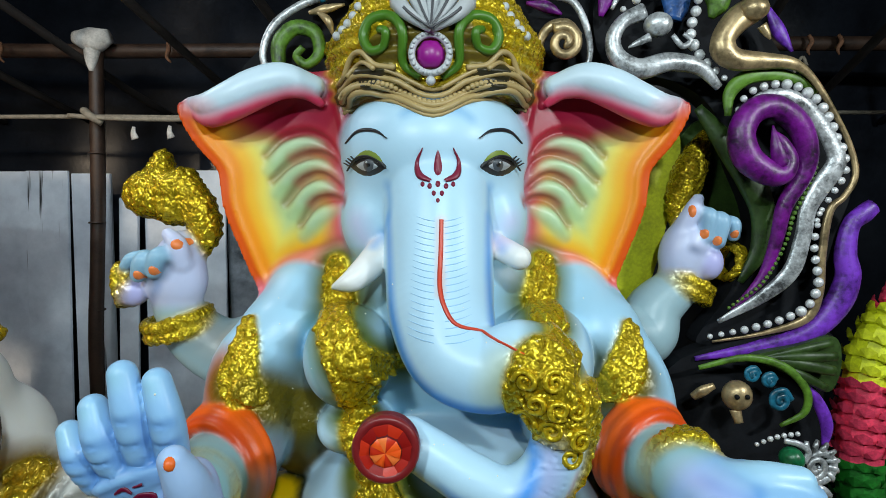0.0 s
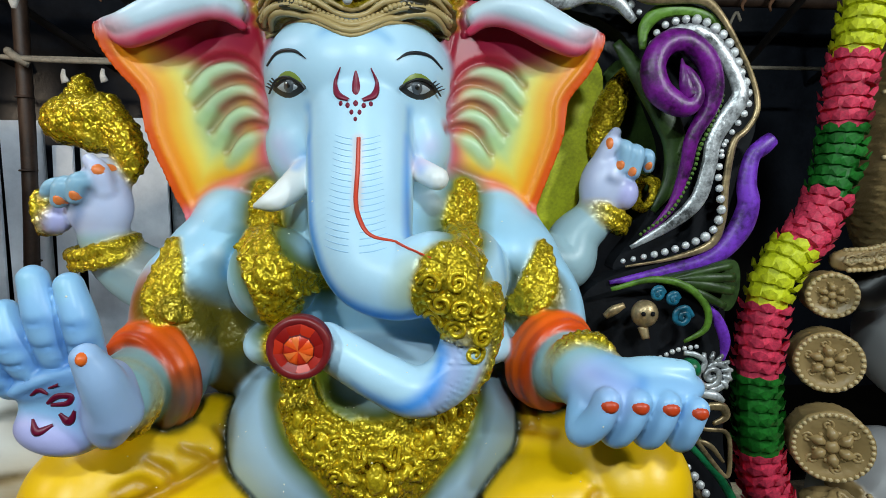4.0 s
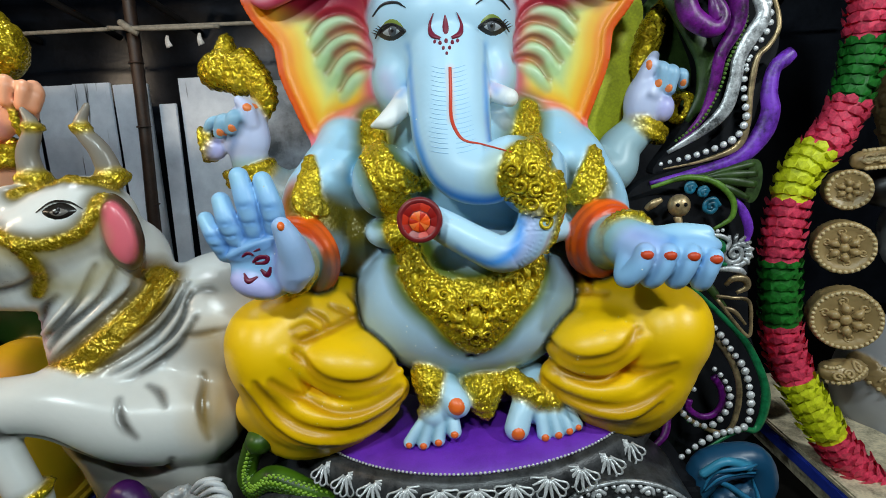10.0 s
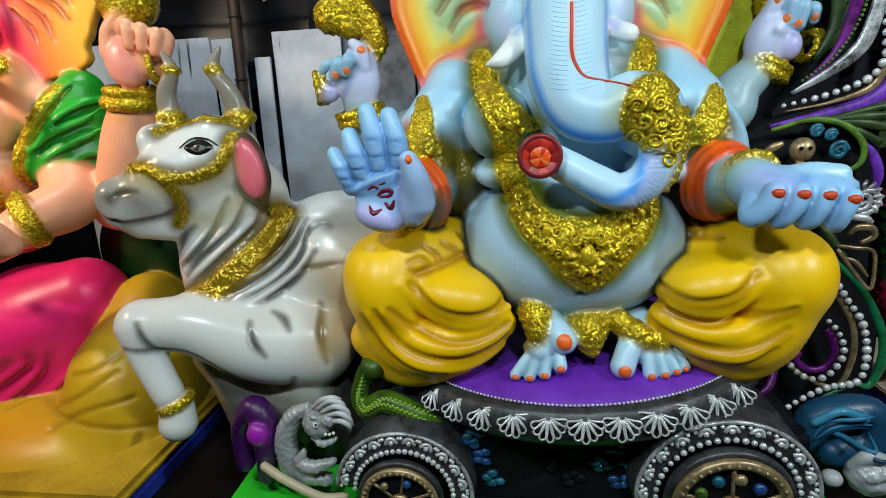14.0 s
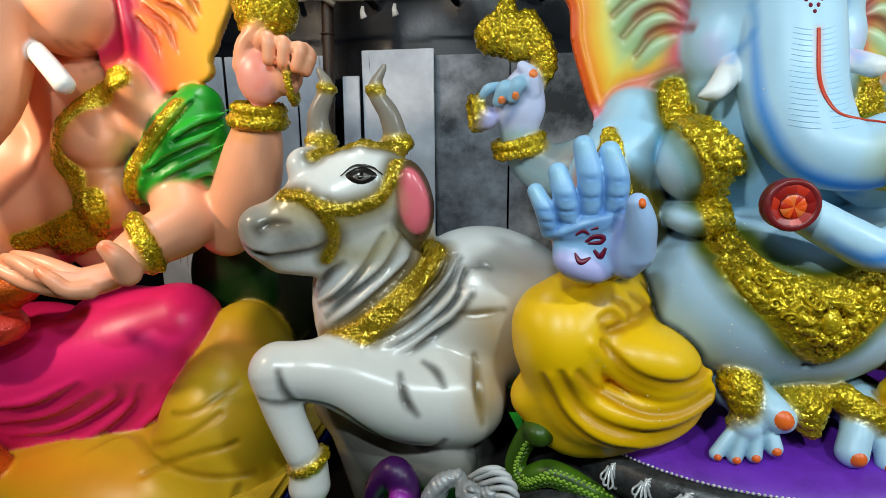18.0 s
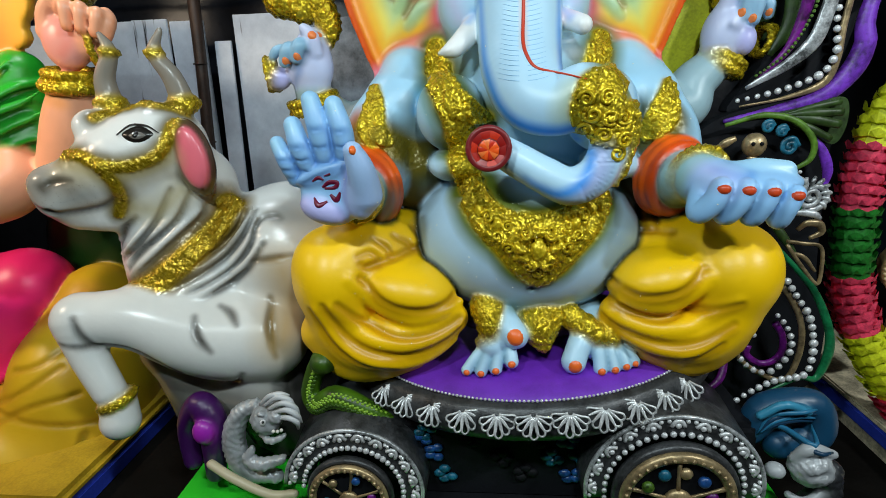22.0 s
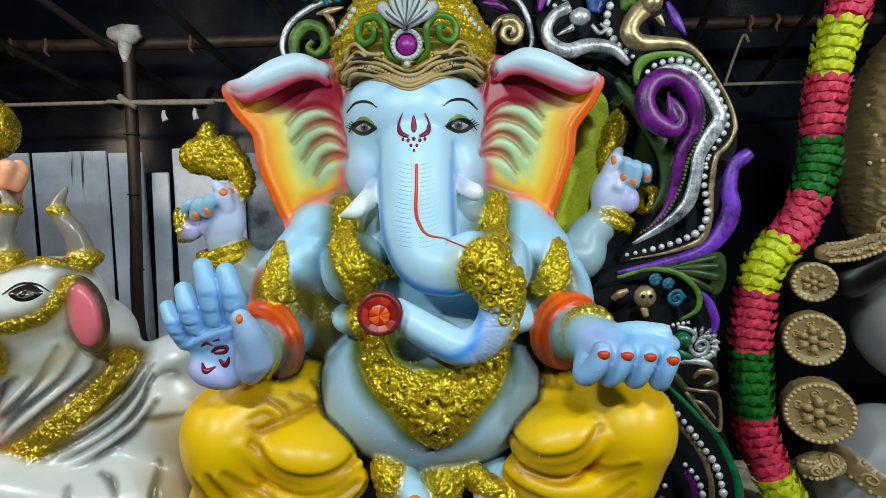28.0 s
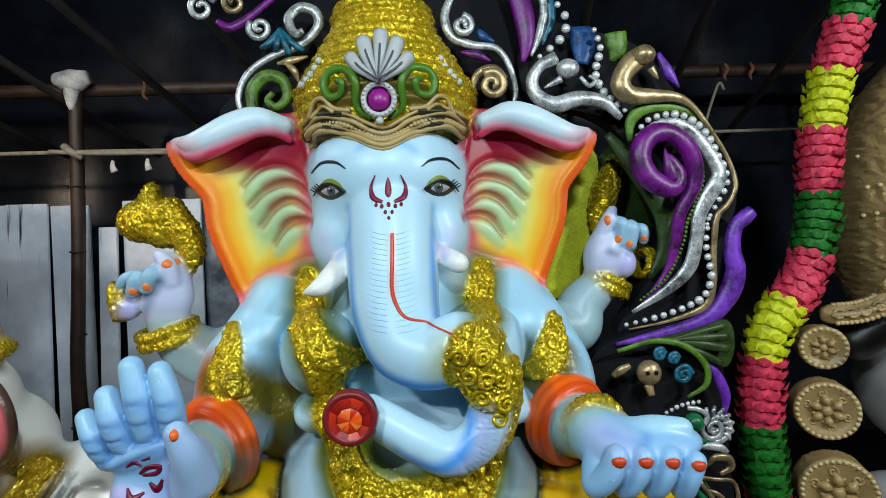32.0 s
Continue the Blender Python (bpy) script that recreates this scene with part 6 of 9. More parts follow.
# crown side scrolls
moulding("scroll", [(-0.425, 1.280, 1.885), (-0.435, 1.280, 1.938), (-0.407, 1.280, 2.001), (-0.342, 1.280, 2.047), (-0.256, 1.280, 2.080), (-0.205, 1.280, 2.130), (-0.210, 1.280, 2.171), (-0.252, 1.280, 2.184), (-0.284, 1.270, 2.149), (-0.265, 1.260, 2.104), (-0.241, 1.250, 2.109)], [0.008, 0.009, 0.010, 0.010, 0.012, 0.014, 0.015, 0.015, 0.014, 0.012, 0.008], SILVER)
moulding("scroll", [(-0.393, 1.270, 1.896), (-0.392, 1.270, 1.953), (-0.356, 1.270, 1.990), (-0.307, 1.270, 1.980), (-0.296, 1.265, 1.931), (-0.324, 1.260, 1.902), (-0.347, 1.255, 1.920), (-0.330, 1.250, 1.939)], [0.016, 0.019, 0.019, 0.017, 0.014, 0.012, 0.010, 0.008], LEAF, 0.8, "bright green curled scroll")
moulding("leaf", [(-0.317, 1.260, 2.022), (-0.278, 1.255, 2.028), (-0.232, 1.260, 2.041)], [0.004, 0.011, 0.003], BRONZE)
moulding("leaf", [(-0.293, 1.250, 2.019), (-0.269, 1.245, 1.998), (-0.259, 1.250, 1.968)], [0.004, 0.010, 0.003], BRONZE)
curl((-0.366, 1.280, 2.128), 0.034, 1.5, 0.010, SILVER, start=2.5)
curl((-0.531, 1.300, 2.194), 0.042, 1.4, 0.010, SILVER, start=0.5)
curl((-0.440, 1.300, 2.208), 0.034, 1.4, 0.010, BRONZE, start=1.5)
moulding("leaf", [(-0.484, 1.280, 2.150), (-0.449, 1.280, 2.131), (-0.400, 1.280, 2.155), (-0.348, 1.280, 2.195), (-0.299, 1.280, 2.231)], [0.008, 0.014, 0.012, 0.010, 0.008], PURPLE)
for i in range(4):
    moulding("fan_rib", [(-0.309, 1.270, 2.124), (-0.309 - 0.03 + 0.022 * i, 1.262, 2.124 - 0.045), (-0.309 - 0.055 + 0.04 * i, 1.268, 2.124 - 0.075 + 0.01 * abs(i - 2))], [0.004, 0.010, 0.006], PEACOCK)
moulding("scroll", [(0.179, 1.270, 2.212), (0.156, 1.270, 2.149), (0.175, 1.270, 2.093), (0.231, 1.270, 2.068), (0.301, 1.270, 2.057), (0.338, 1.270, 2.005), (0.355, 1.280, 1.940), (0.341, 1.280, 1.875)], [0.010, 0.013, 0.014, 0.012, 0.010, 0.009, 0.008, 0.006], SILVER)
curl((0.203, 1.250, 2.115), 0.030, 1.4, 0.011, SILVER, start=1.5, hand=-1)
moulding("leaf", [(0.198, 1.270, 2.049), (0.246, 1.265, 2.037), (0.283, 1.270, 2.022)], [0.004, 0.014, 0.003], PURPLE)
moulding("leaf", [(0.250, 1.280, 2.112), (0.266, 1.280, 2.095), (0.298, 1.280, 2.079)], [0.008, 0.014, 0.004], AZURE)
curl((0.281, 1.240, 1.945), 0.040, 1.6, 0.013, BRONZE, start=2.2, hand=-1)
moulding("scroll", [(0.233, 1.260, 1.905), (0.230, 1.255, 1.952), (0.250, 1.250, 1.985), (0.291, 1.250, 1.993), (0.322, 1.250, 1.964)], [0.008, 0.010, 0.012, 0.012, 0.009], BRONZE)

# ---- chariot base ----
CUSHION = surface("violet_velvet_paint", (0.17, 0.028, 0.50), 0.45, dark=0.7, scale=12, fine=300, bump=0.25)
GREENB = surface("bright_green_paint", (0.03, 0.68, 0.03), 0.35, dark=0.75, scale=4, fine=90, bump=0.2)
BLUEB = surface("blue_edge_paint", (0.03, 0.06, 0.50), 0.4, dark=0.7, scale=9, bump=0.3)
CREAM = surface("cream_plaster", (0.74, 0.64, 0.44), 0.6, dark=0.35, scale=16, bump=0.5, wear=0.9)

pedestal = thing("pedestal_board", "low green-topped pedestal with a blue edge", "pedestal", (-0.16, 1.2, 0.0))
pedestal.matrix_basis = Matrix.Translation((-0.16, 1.2, 0.0))


def under(ob, parent):
    ob.parent = parent
    ob.matrix_parent_inverse = parent.matrix_basis.inverted()
    return ob


under(part("top", slab(-1.085, 0.775, 0.68, 1.75, 0.072, 0.100, 0.006), GREENB), pedestal)
under(part("edge", slab(-1.088, 0.778, 0.674, 1.74, 0.048, 0.0715, 0.003), BLUEB), pedestal)
under(part("skirt", slab(-1.06, 0.75, 0.70, 1.72, 0.0, 0.0475, 0), CREAM), pedestal)
for i in range(30):
    x = -1.03 + 0.06 * i
    under(part("flute", sweep([(x, 0.694, 0.046), (x + 0.002, 0.688, 0.024), (x, 0.692, 0.002)], [0.022, 0.023, 0.022], 0.5, 8, 2), CREAM), pedestal)

chariot = thing("chariot_base", "blackened silver chariot base with wheels and a purple seat", "chariot base", (0.02, 1.2, 0.1))
chariot.matrix_basis = Matrix.Translation((0.02, 1.2, 0.1))


def deck(profile, mat, name, label=""):
    bm = bmesh.new()
    rings = []
    for s, z in profile:
        rings.append([bm.verts.new((0.03 + 0.60 * s * math.cos(a), 1.285 - 0.555 * s * math.sin(a), z + 0.055 * s * math.cos(a) * 0.6)) for a in [2 * math.pi * i / 72 for i in range(72)]])
    for a, b in zip(rings[:-1], rings[1:]):
        for i in range(72):
            bm.faces.new((a[i], a[(i + 1) % 72], b[(i + 1) % 72], b[i]))
    bmesh.ops.recalc_face_normals(bm, faces=bm.faces)
    return under(part(name, smooth(bm), mat, None, label), chariot)


deck([(0.02, 0.556), (0.5, 0.554), (0.72, 0.549), (0.84, 0.542), (0.92, 0.531), (0.955, 0.512)], CUSHION, "seat_cushion", "violet seat cushion")
deck([(0.93, 0.516), (0.97, 0.518), (1.0, 0.508), (1.025, 0.480), (1.03, 0.450), (1.01, 0.425), (0.97, 0.405), (0.90, 0.392), (0.6, 0.385), (0.02, 0.385)], DARKSIL, "seat_rim")
# beaded seam and lace shells on the rim
pearls([(0.03 + 0.575 * math.cos(a), 1.285 - 0.532 * math.sin(a), 0.524 + 0.032 * math.cos(a)) for a in [0.62 + 1.92 * i / 14 for i in range(15)]], 0.0036, 0.0042, 96, chariot, "bead")


def shell():
    """A lace shell: a fan of seven looped drops under a small ruff."""
    bm = bmesh.new()
    for i in range(7):
        a = radians(-72 + 24 * i)
        d, s = Vector((math.sin(a), 0, -math.cos(a))), Vector((math.cos(a), 0, math.sin(a)))
        ln = 0.062 - 0.012 * abs(i - 3) / 3
        loop = [d * 0.008, d * ln * 0.55 + s * 0.0050 - Vector((0, 0.003, 0)), d * ln * 0.85 + s * 0.0095 - Vector((0, 0.005, 0)), d * ln - Vector((0, 0.003, 0)), d * ln * 0.85 - s * 0.0095 - Vector((0, 0.005, 0)), d * ln * 0.55 - s * 0.0050 - Vector((0, 0.003, 0))]
        pieces = [sweep([tuple(p) for p in loop], 0.0030, 0.9, 6, 2, True)]
        pieces.append(sweep([tuple(d * 0.006 + Vector((0, 0.003, 0))), tuple(d * ln * 0.5 + Vector((0, 0.002, 0)))], [0.004, 0.003], 0.8, 6, 2))
        for t in pieces:
            me = bpy.data.meshes.new("piece")
            t.to_mesh(me)
            t.free()
            bm.from_mesh(me)
            bpy.data.meshes.remove(me)
    return bm


shell_ob = under(part("lace_shell", shell(), PEARL), chariot)
for i in range(11):
    a = 0.84 + 1.50 * i / 10
    p = Vector((0.03 + 0.617 * math.cos(a), 1.285 - 0.571 * math.sin(a), 0.508 + 0.033 * math.cos(a)))
    m = Matrix.Translation(p) @ Matrix.Rotation(math.pi / 2 - a, 4, "Z").inverted() @ Matrix.Rotation(radians(-16), 4, "X")
    if i == 0:
        shell_ob.matrix_basis = m
    else:
        o2 = shell_ob.copy()
        scene.collection.objects.link(o2)
        o2.matrix_basis = m
# body with a beaded sill
under(part("body", slab(-0.62, 0.66, 0.86, 1.6, 0.11, 0.385, 0.02), BLACK), chariot)
under(part("sill", slab(-0.33, 0.24, 0.79, 0.87, 0.105, 0.125, 0.006), BLACK), chariot)
pearls([(-0.32, 0.778, 0.125), (-0.05, 0.776, 0.125), (0.23, 0.778, 0.125)], 0.006, 0.007, 46, chariot, "bead", SILVER)
rnd = random.Random(4)
for x, z, m in ((-0.28, 0.345, PEACOCK), (-0.255, 0.275, AZURE), (-0.225, 0.20, PEACOCK), (0.13, 0.33, AZURE), (0.09, 0.27, PEACOCK), (0.145, 0.21, AZURE), (-0.06, 0.26, BLACK), (0.01, 0.21, BLACK), (-0.30, 0.31, AZURE), (0.17, 0.28, PEACOCK), (-0.14, 0.33, BLACK), (0.05, 0.33, BLACK)):
    for j in range(4):
        a_ = 1.3 * j + x * 20
        under(part("floral_relief", ball_mesh((x + 0.020 * math.cos(a_), 0.855, z + 0.018 * math.sin(a_)), 0.017, 8, (1.1, 0.6, 0.8)), m), chariot)


def wheel(c, r, spokes, gems):
    tyre = under(part("wheel", sweep([(c[0] + r * math.cos(a), c[1], c[2] + r * math.sin(a)) for a in [2 * math.pi * i / 24 for i in range(24)]], r * 0.11, 1.0, 8, 2, True), BRONZE, None, "spoked wheel with a pale gold rim"), chariot)

    def sub(ob):
        ob.parent = tyre
        return ob
    bm = bmesh.new()
    bmesh.ops.create_cone(bm, cap_ends=True, segments=32, radius1=r, radius2=r, depth=0.03, matrix=Matrix.Translation((c[0], c[1] + 0.025, c[2])) @ Matrix.Rotation(math.pi / 2, 4, "X"))
    sub(part("disc", bm, BLACK))
    sub(part("tyre_wall", sweep([(c[0] + (r * 1.13) * math.cos(a), c[1] + 0.02, c[2] + (r * 1.13) * math.sin(a)) for a in [2 * math.pi * i / 24 for i in range(24)]], r * 0.09, 1.5, 8, 2, True), DARKSIL))
    sub(part("hub", ball_mesh((c[0], c[1], c[2]), r * 0.27, 16, (1, 0.5, 1)), BRONZE))
    sub(part("hub_gem", ball_mesh((c[0], c[1] - r * 0.12, c[2]), r * 0.11, 10, (1, 0.7, 1)), PURPLE))
    for i in range(spokes):
        a = 2 * math.pi * i / spokes + 0.35
        d = np.array((math.cos(a), 0, math.sin(a)))
        sub(part("spoke", sweep([tuple(np.array(c) + d * r * 0.2), tuple(np.array(c) + d * r * 0.6), tuple(np.array(c) + d * r * 0.95)], [r * 0.05, r * 0.04, r * 0.06], 0.8, 6, 2), BRONZE))
    for i in range(gems):
        a = 2 * math.pi * i / gems + 0.15
        sub(part("gem", ball_mesh((c[0] + r * 0.64 * math.cos(a), c[1], c[2] + r * 0.64 * math.sin(a)), r * 0.125, 10, (1, 0.7, 1)), (PURPLE, AZURE, BRONZE, PEACOCK, LEAF, VIOLET)[i % 6]))
    for i in range(36):
        a = 2 * math.pi * i / 36
        ob = new("rivet", bpy.data.meshes["bead_" + BRONZE.name] if bpy.data.meshes.get("bead_" + BRONZE.name) else pearl_mesh)
        ob.parent = tyre
        ob.matrix_basis = Matrix.LocRotScale((c[0] + r * math.cos(a), c[1] - r * 0.10, c[2] + r * math.sin(a)), None, (0.006, 0.006, 0.006))


def fender(c, r0, r1, y0, y1, a0, a1):
    """Arched mudguard with two rows of beads and small leaves."""
    bm = bmesh.new()
    n = 24
    rows = []
    for i in range(n + 1):
        a = a0 + (a1 - a0) * i / n
        d = (math.cos(a), math.sin(a))
        rows.append([bm.verts.new((c[0] + d[0] * r, y, c[2] + d[1] * r)) for r, y in ((r0, y1), (r0, y0 + 0.008), (r0 + 0.006, y0), (r1 - 0.010, y0), (r1, y0 + 0.010), (r1 + 0.012, y1))])
    for p, q in zip(rows[:-1], rows[1:]):
        for j in range(6):
            bm.faces.new((p[j], p[(j + 1) % 6], q[(j + 1) % 6], q[j]))
    bm.faces.new(rows[0])
    bm.faces.new(rows[-1][::-1])
    bmesh.ops.recalc_face_normals(bm, faces=bm.faces)
    under(part("fender", smooth(bm), DARKSIL), chariot)
    arc = lambda r, y: [(c[0] + r * math.cos(a), y, c[2] + r * math.sin(a)) for a in [a0 + (a1 - a0) * i / 12 for i in range(13)]]
    under(part("fender_rim", sweep(arc(r1 - 0.004, y0), 0.006, 1.0, 8, 3), SILVER), chariot)
    pearls(arc(r0 + 0.011, y0 - 0.003), 0.0078, 0.0088, 28, chariot, "bead")
    k = 11
    for i in range(k):
        a = a0 + (a1 - a0) * (i + 0.5) / k
        rm = (r0 + r1) / 2 + 0.004
        p = np.array((c[0] + rm * math.cos(a), y0 - 0.001, c[2] + rm * math.sin(a)))
        u, w = np.array((math.cos(a), 0, math.sin(a))), np.array((-math.sin(a), 0, math.cos(a)))
        under(part("leaf_relief", sweep([tuple(p - w * 0.017 - u * 0.004), tuple(p - w * 0.009 + u * 0.010), tuple(p + u * 0.014), tuple(p + w * 0.009 + u * 0.010), tuple(p + w * 0.017 - u * 0.004)], 0.0060, 0.9, 6, 2), PEARL), chariot)
        for sw in (-1, 1):
            under(part("bead", ball_mesh(tuple(p + w * 0.024 * sw + u * 0.012), 0.0062, 8), PEARL), chariot)
        under(part("bead", ball_mesh(tuple(p), 0.0088, 8), PEARL), chariot)


pearls([(0, 2.0, 0.2), (0.01, 2.0, 0.2)], 0.001, 0.001, 1, chariot, "bead", BRONZE)
wheel((-0.49, 0.725, 0.212), 0.104, 6, 6)
wheel((0.40, 0.725, 0.247), 0.138, 5, 10)
fender((-0.485, 0.8, 0.212), 0.135, 0.205, 0.76, 1.0, radians(-12), radians(175))
fender((0.40, 0.8, 0.247), 0.172, 0.238, 0.76, 1.0, radians(-5), radians(188))

# carved beasts at both ends, purple bud, green serpent
cv = Clay((-1.06, 0.70, 0.09), (-0.48, 1.12, 0.62), 0.005)
SIL, DSIL = (0.42, 0.44, 0.46), (0.03, 0.032, 0.036)
NECK = [(-0.793, 0.860, 0.423), (-0.843, 0.850, 0.392), (-0.867, 0.840, 0.318), (-0.862, 0.840, 0.237), (-0.822, 0.840, 0.190), (-0.750, 0.840, 0.184)]
cv.rope(NECK, [0.020, 0.028, 0.034, 0.034, 0.028, 0.022], SIL, glit=0.2)
cv.rope([(-0.805, 0.820, 0.295), (-0.817, 0.815, 0.265), (-0.778, 0.810, 0.250), (-0.714, 0.820, 0.264)], [0.012, 0.018, 0.020, 0.014], SIL, k=0.006, glit=0.2)
cv.ball((-0.750, 0.830, 0.394), (0.046, 0.045, 0.044), SIL, k=0.008, glit=0.2)
cv.ball((-0.705, 0.805, 0.425), (0.026, 0.024, 0.020), SIL, k=0.010, glit=0.2)
cv.ball((-0.749, 0.800, 0.433), (0.014, 0.012, 0.008), SIL, k=0.004, glit=0.2)
cv.rope([(-0.767, 0.815, 0.350), (-0.730, 0.800, 0.343), (-0.693, 0.805, 0.356)], [0.008, 0.011, 0.008], SIL, k=0.004, glit=0.2)
cv.tint([(-0.744, 0.790, 0.385), (-0.711, 0.785, 0.378), (-0.678, 0.790, 0.391)], 0.007, DSIL, 0.012)
cv.tint([(-0.776, 0.800, 0.409), (-0.793, 0.810, 0.353), (-0.815, 0.820, 0.295)], 0.012, DSIL, 0.02)
cv.bead((-0.740, 0.786, 0.414), 0.009, (0.75, 0.75, 0.76))
cv.bead((-0.736, 0.779, 0.420), 0.004, (0.02, 0.02, 0.02))
for p_ in [(-0.712, 0.785, 0.386), (-0.700, 0.785, 0.386), (-0.689, 0.787, 0.389)]:
    cv.bead(p_, 0.0055, (0.82, 0.80, 0.74))
for a_, b_, c_, d_ in (((-0.745, 0.820, 0.447), (-0.694, 0.800, 0.488), (-0.659, 0.800, 0.481), (-0.650, 0.810, 0.449)), ((-0.728, 0.810, 0.443), (-0.675, 0.790, 0.477), (-0.643, 0.795, 0.459), (-0.640, 0.810, 0.419)), ((-0.707, 0.800, 0.439), (-0.663, 0.785, 0.458), (-0.637, 0.790, 0.437), (-0.635, 0.810, 0.400)), ((-0.700, 0.800, 0.421), (-0.659, 0.785, 0.432), (-0.640, 0.790, 0.414), (-0.648, 0.810, 0.377)), ((-0.760, 0.830, 0.444), (-0.722, 0.810, 0.484), (-0.688, 0.810, 0.493), (-0.666, 0.820, 0.483))):
    cv.tube([a_, b_, c_, d_], [0.006, 0.0085, 0.008, 0.003], (0.58, 0.60, 0.62))
for i in range(46):
    q_ = spline(NECK, 10)[i]
    for j in range(4):
        x_, z_ = q_[0] + 0.014 * (j - 1.5) + 0.005 * (i % 2), q_[2] + 0.012 * (j - 1.5) * (1 if i < 22 else -1)
        y_ = cv.front(x_, z_)
        if y_ is not None and y_ < 0.85:
            cv.tint([(x_, y_, z_), (x_ + 0.002, y_, z_)], 0.0030, (0.10, 0.105, 0.11), 0.005)
beast = new("carved_beast", cv.mesh("carved_beast", 0.012))
under(beast, chariot)
tagged(beast, "silver beast head with curled tongue")
cv = Clay((-1.06, 0.70, 0.09), (-0.66, 1.12, 0.56), 0.006)
PUR, MAG = (0.05, 0.006, 0.09), (0.36, 0.02, 0.44)
cv.rope([(-0.957, 0.860, 0.172), (-0.939, 0.860, 0.339), (-0.975, 0.870, 0.412), (-1.038, 0.880, 0.327), (-1.031, 0.870, 0.209)], [0.03, 0.045, 0.04, 0.03, 0.03], PUR, k=0.015)
cv.ball((-0.946, 0.820, 0.352), (0.033, 0.028, 0.04), MAG, k=0.004)
cv.rope([(-0.929, 0.800, 0.253), (-0.852, 0.780, 0.220), (-0.749, 0.780, 0.167), (-0.678, 0.790, 0.164)], 0.014, (0.55, 0.48, 0.32), k=0.006)
bud = new("carved_bud", cv.mesh("carved_bud", 0))
under(bud, chariot)
tagged(bud, "glossy purple bud with a cream hem")
cv = Clay((-0.80, 0.74, 0.30), (-0.36, 1.06, 0.64), 0.005)
SNK, SNKD = (0.06, 0.15, 0.006), (0.004, 0.012, 0.002)
cv.rope([(-0.391, 0.860, 0.379), (-0.467, 0.860, 0.423), (-0.552, 0.880, 0.442), (-0.616, 0.900, 0.402), (-0.643, 0.920, 0.430), (-0.617, 0.920, 0.506), (-0.589, 0.920, 0.546)], [0.02, 0.03, 0.034, 0.03, 0.028, 0.03, 0.034], SNK, k=0.01)
cv.ball((-0.581, 0.900, 0.549), (0.042, 0.045, 0.036), SNK, k=0.012)
for i in range(9):
    for j in range(3):
        c0 = np.array((-0.562, 0.830, 0.490)) + (0.020 * i, 0.0, -0.004 * i - 0.018 * j + 0.012)
        y_ = cv.front(c0[0], c0[2])
        if y_:
            cv.tint([(c0[0], y_, c0[2]), (c0[0] + 0.006, y_, c0[2])], 0.006, SNKD, 0.007)
cv.tint([(-0.644, 0.880, 0.435), (-0.636, 0.880, 0.501), (-0.613, 0.880, 0.555)], 0.014, SNKD, 0.03)
cv.tint([(-0.469, 0.850, 0.388), (-0.532, 0.850, 0.403), (-0.592, 0.860, 0.408)], 0.012, SNKD, 0.03)
cv.tint([(-0.555, 0.860, 0.482), (-0.568, 0.880, 0.517)], 0.012, SNKD, 0.03)
cv.tint([(-0.537, 0.870, 0.558), (-0.539, 0.870, 0.594)], 0.010, SNKD, 0.02)
body_ = spline([(-0.391, 0.860, 0.379), (-0.467, 0.860, 0.423), (-0.552, 0.880, 0.442), (-0.616, 0.900, 0.402), (-0.643, 0.920, 0.430), (-0.617, 0.920, 0.506)], 12)
for i, q_ in enumerate(body_):
    for j in range(4):
        x_, z_ = q_[0] + (0.007 if j % 2 else 0.0), q_[2] + 0.014 * (j - 1.5) + 0.004 * (i % 2)
        y_ = cv.front(x_, z_)
        if y_ is not None:
            cv.bead((x_, y_ + 0.001, z_), 0.0052, (0.26, 0.46, 0.04) if j > 1 else (0.05, 0.12, 0.01), squash=0.6)
cv.tint([(-0.582, 0.870, 0.547), (-0.560, 0.870, 0.543)], 0.012, SNKD, 0.03)
serpent = new("carved_serpent", cv.mesh("carved_serpent", 0))
under(serpent, chariot)
tagged(serpent, "coiled green scaly serpent")
cv = Clay((0.60, 0.70, 0.09), (0.94, 1.15, 0.52), 0.006)
cv.rope([(0.696, 0.820, 0.115), (0.773, 0.820, 0.112), (0.826, 0.820, 0.196), (0.827, 0.820, 0.278)], [0.05, 0.05, 0.04, 0.035], DSIL, glit=0.2)
cv.ball((0.766, 0.800, 0.304), (0.055, 0.05, 0.05), SIL, k=0.01, glit=0.2)
cv.rope([(0.717, 0.800, 0.335), (0.749, 0.790, 0.370), (0.816, 0.800, 0.348)], [0.012, 0.018, 0.012], SIL, k=0.006)
cv.ball((0.676, 0.800, 0.293), (0.026, 0.025, 0.022), SIL, k=0.006)
cv.rope([(0.721, 0.800, 0.215), (0.761, 0.790, 0.198), (0.817, 0.800, 0.233)], [0.01, 0.014, 0.01], SIL, k=0.006)
BL = (0.008, 0.06, 0.13)
cv.rope([(0.661, 0.920, 0.334), (0.702, 0.920, 0.402), (0.817, 0.920, 0.419), (0.837, 0.920, 0.329), (0.745, 0.920, 0.290)], [0.04, 0.05, 0.045, 0.05, 0.045], BL, k=0.012)
cv.rope([(0.654, 0.870, 0.415), (0.708, 0.860, 0.457), (0.777, 0.870, 0.430)], 0.012, (0.04, 0.26, 0.42), k=0.006)
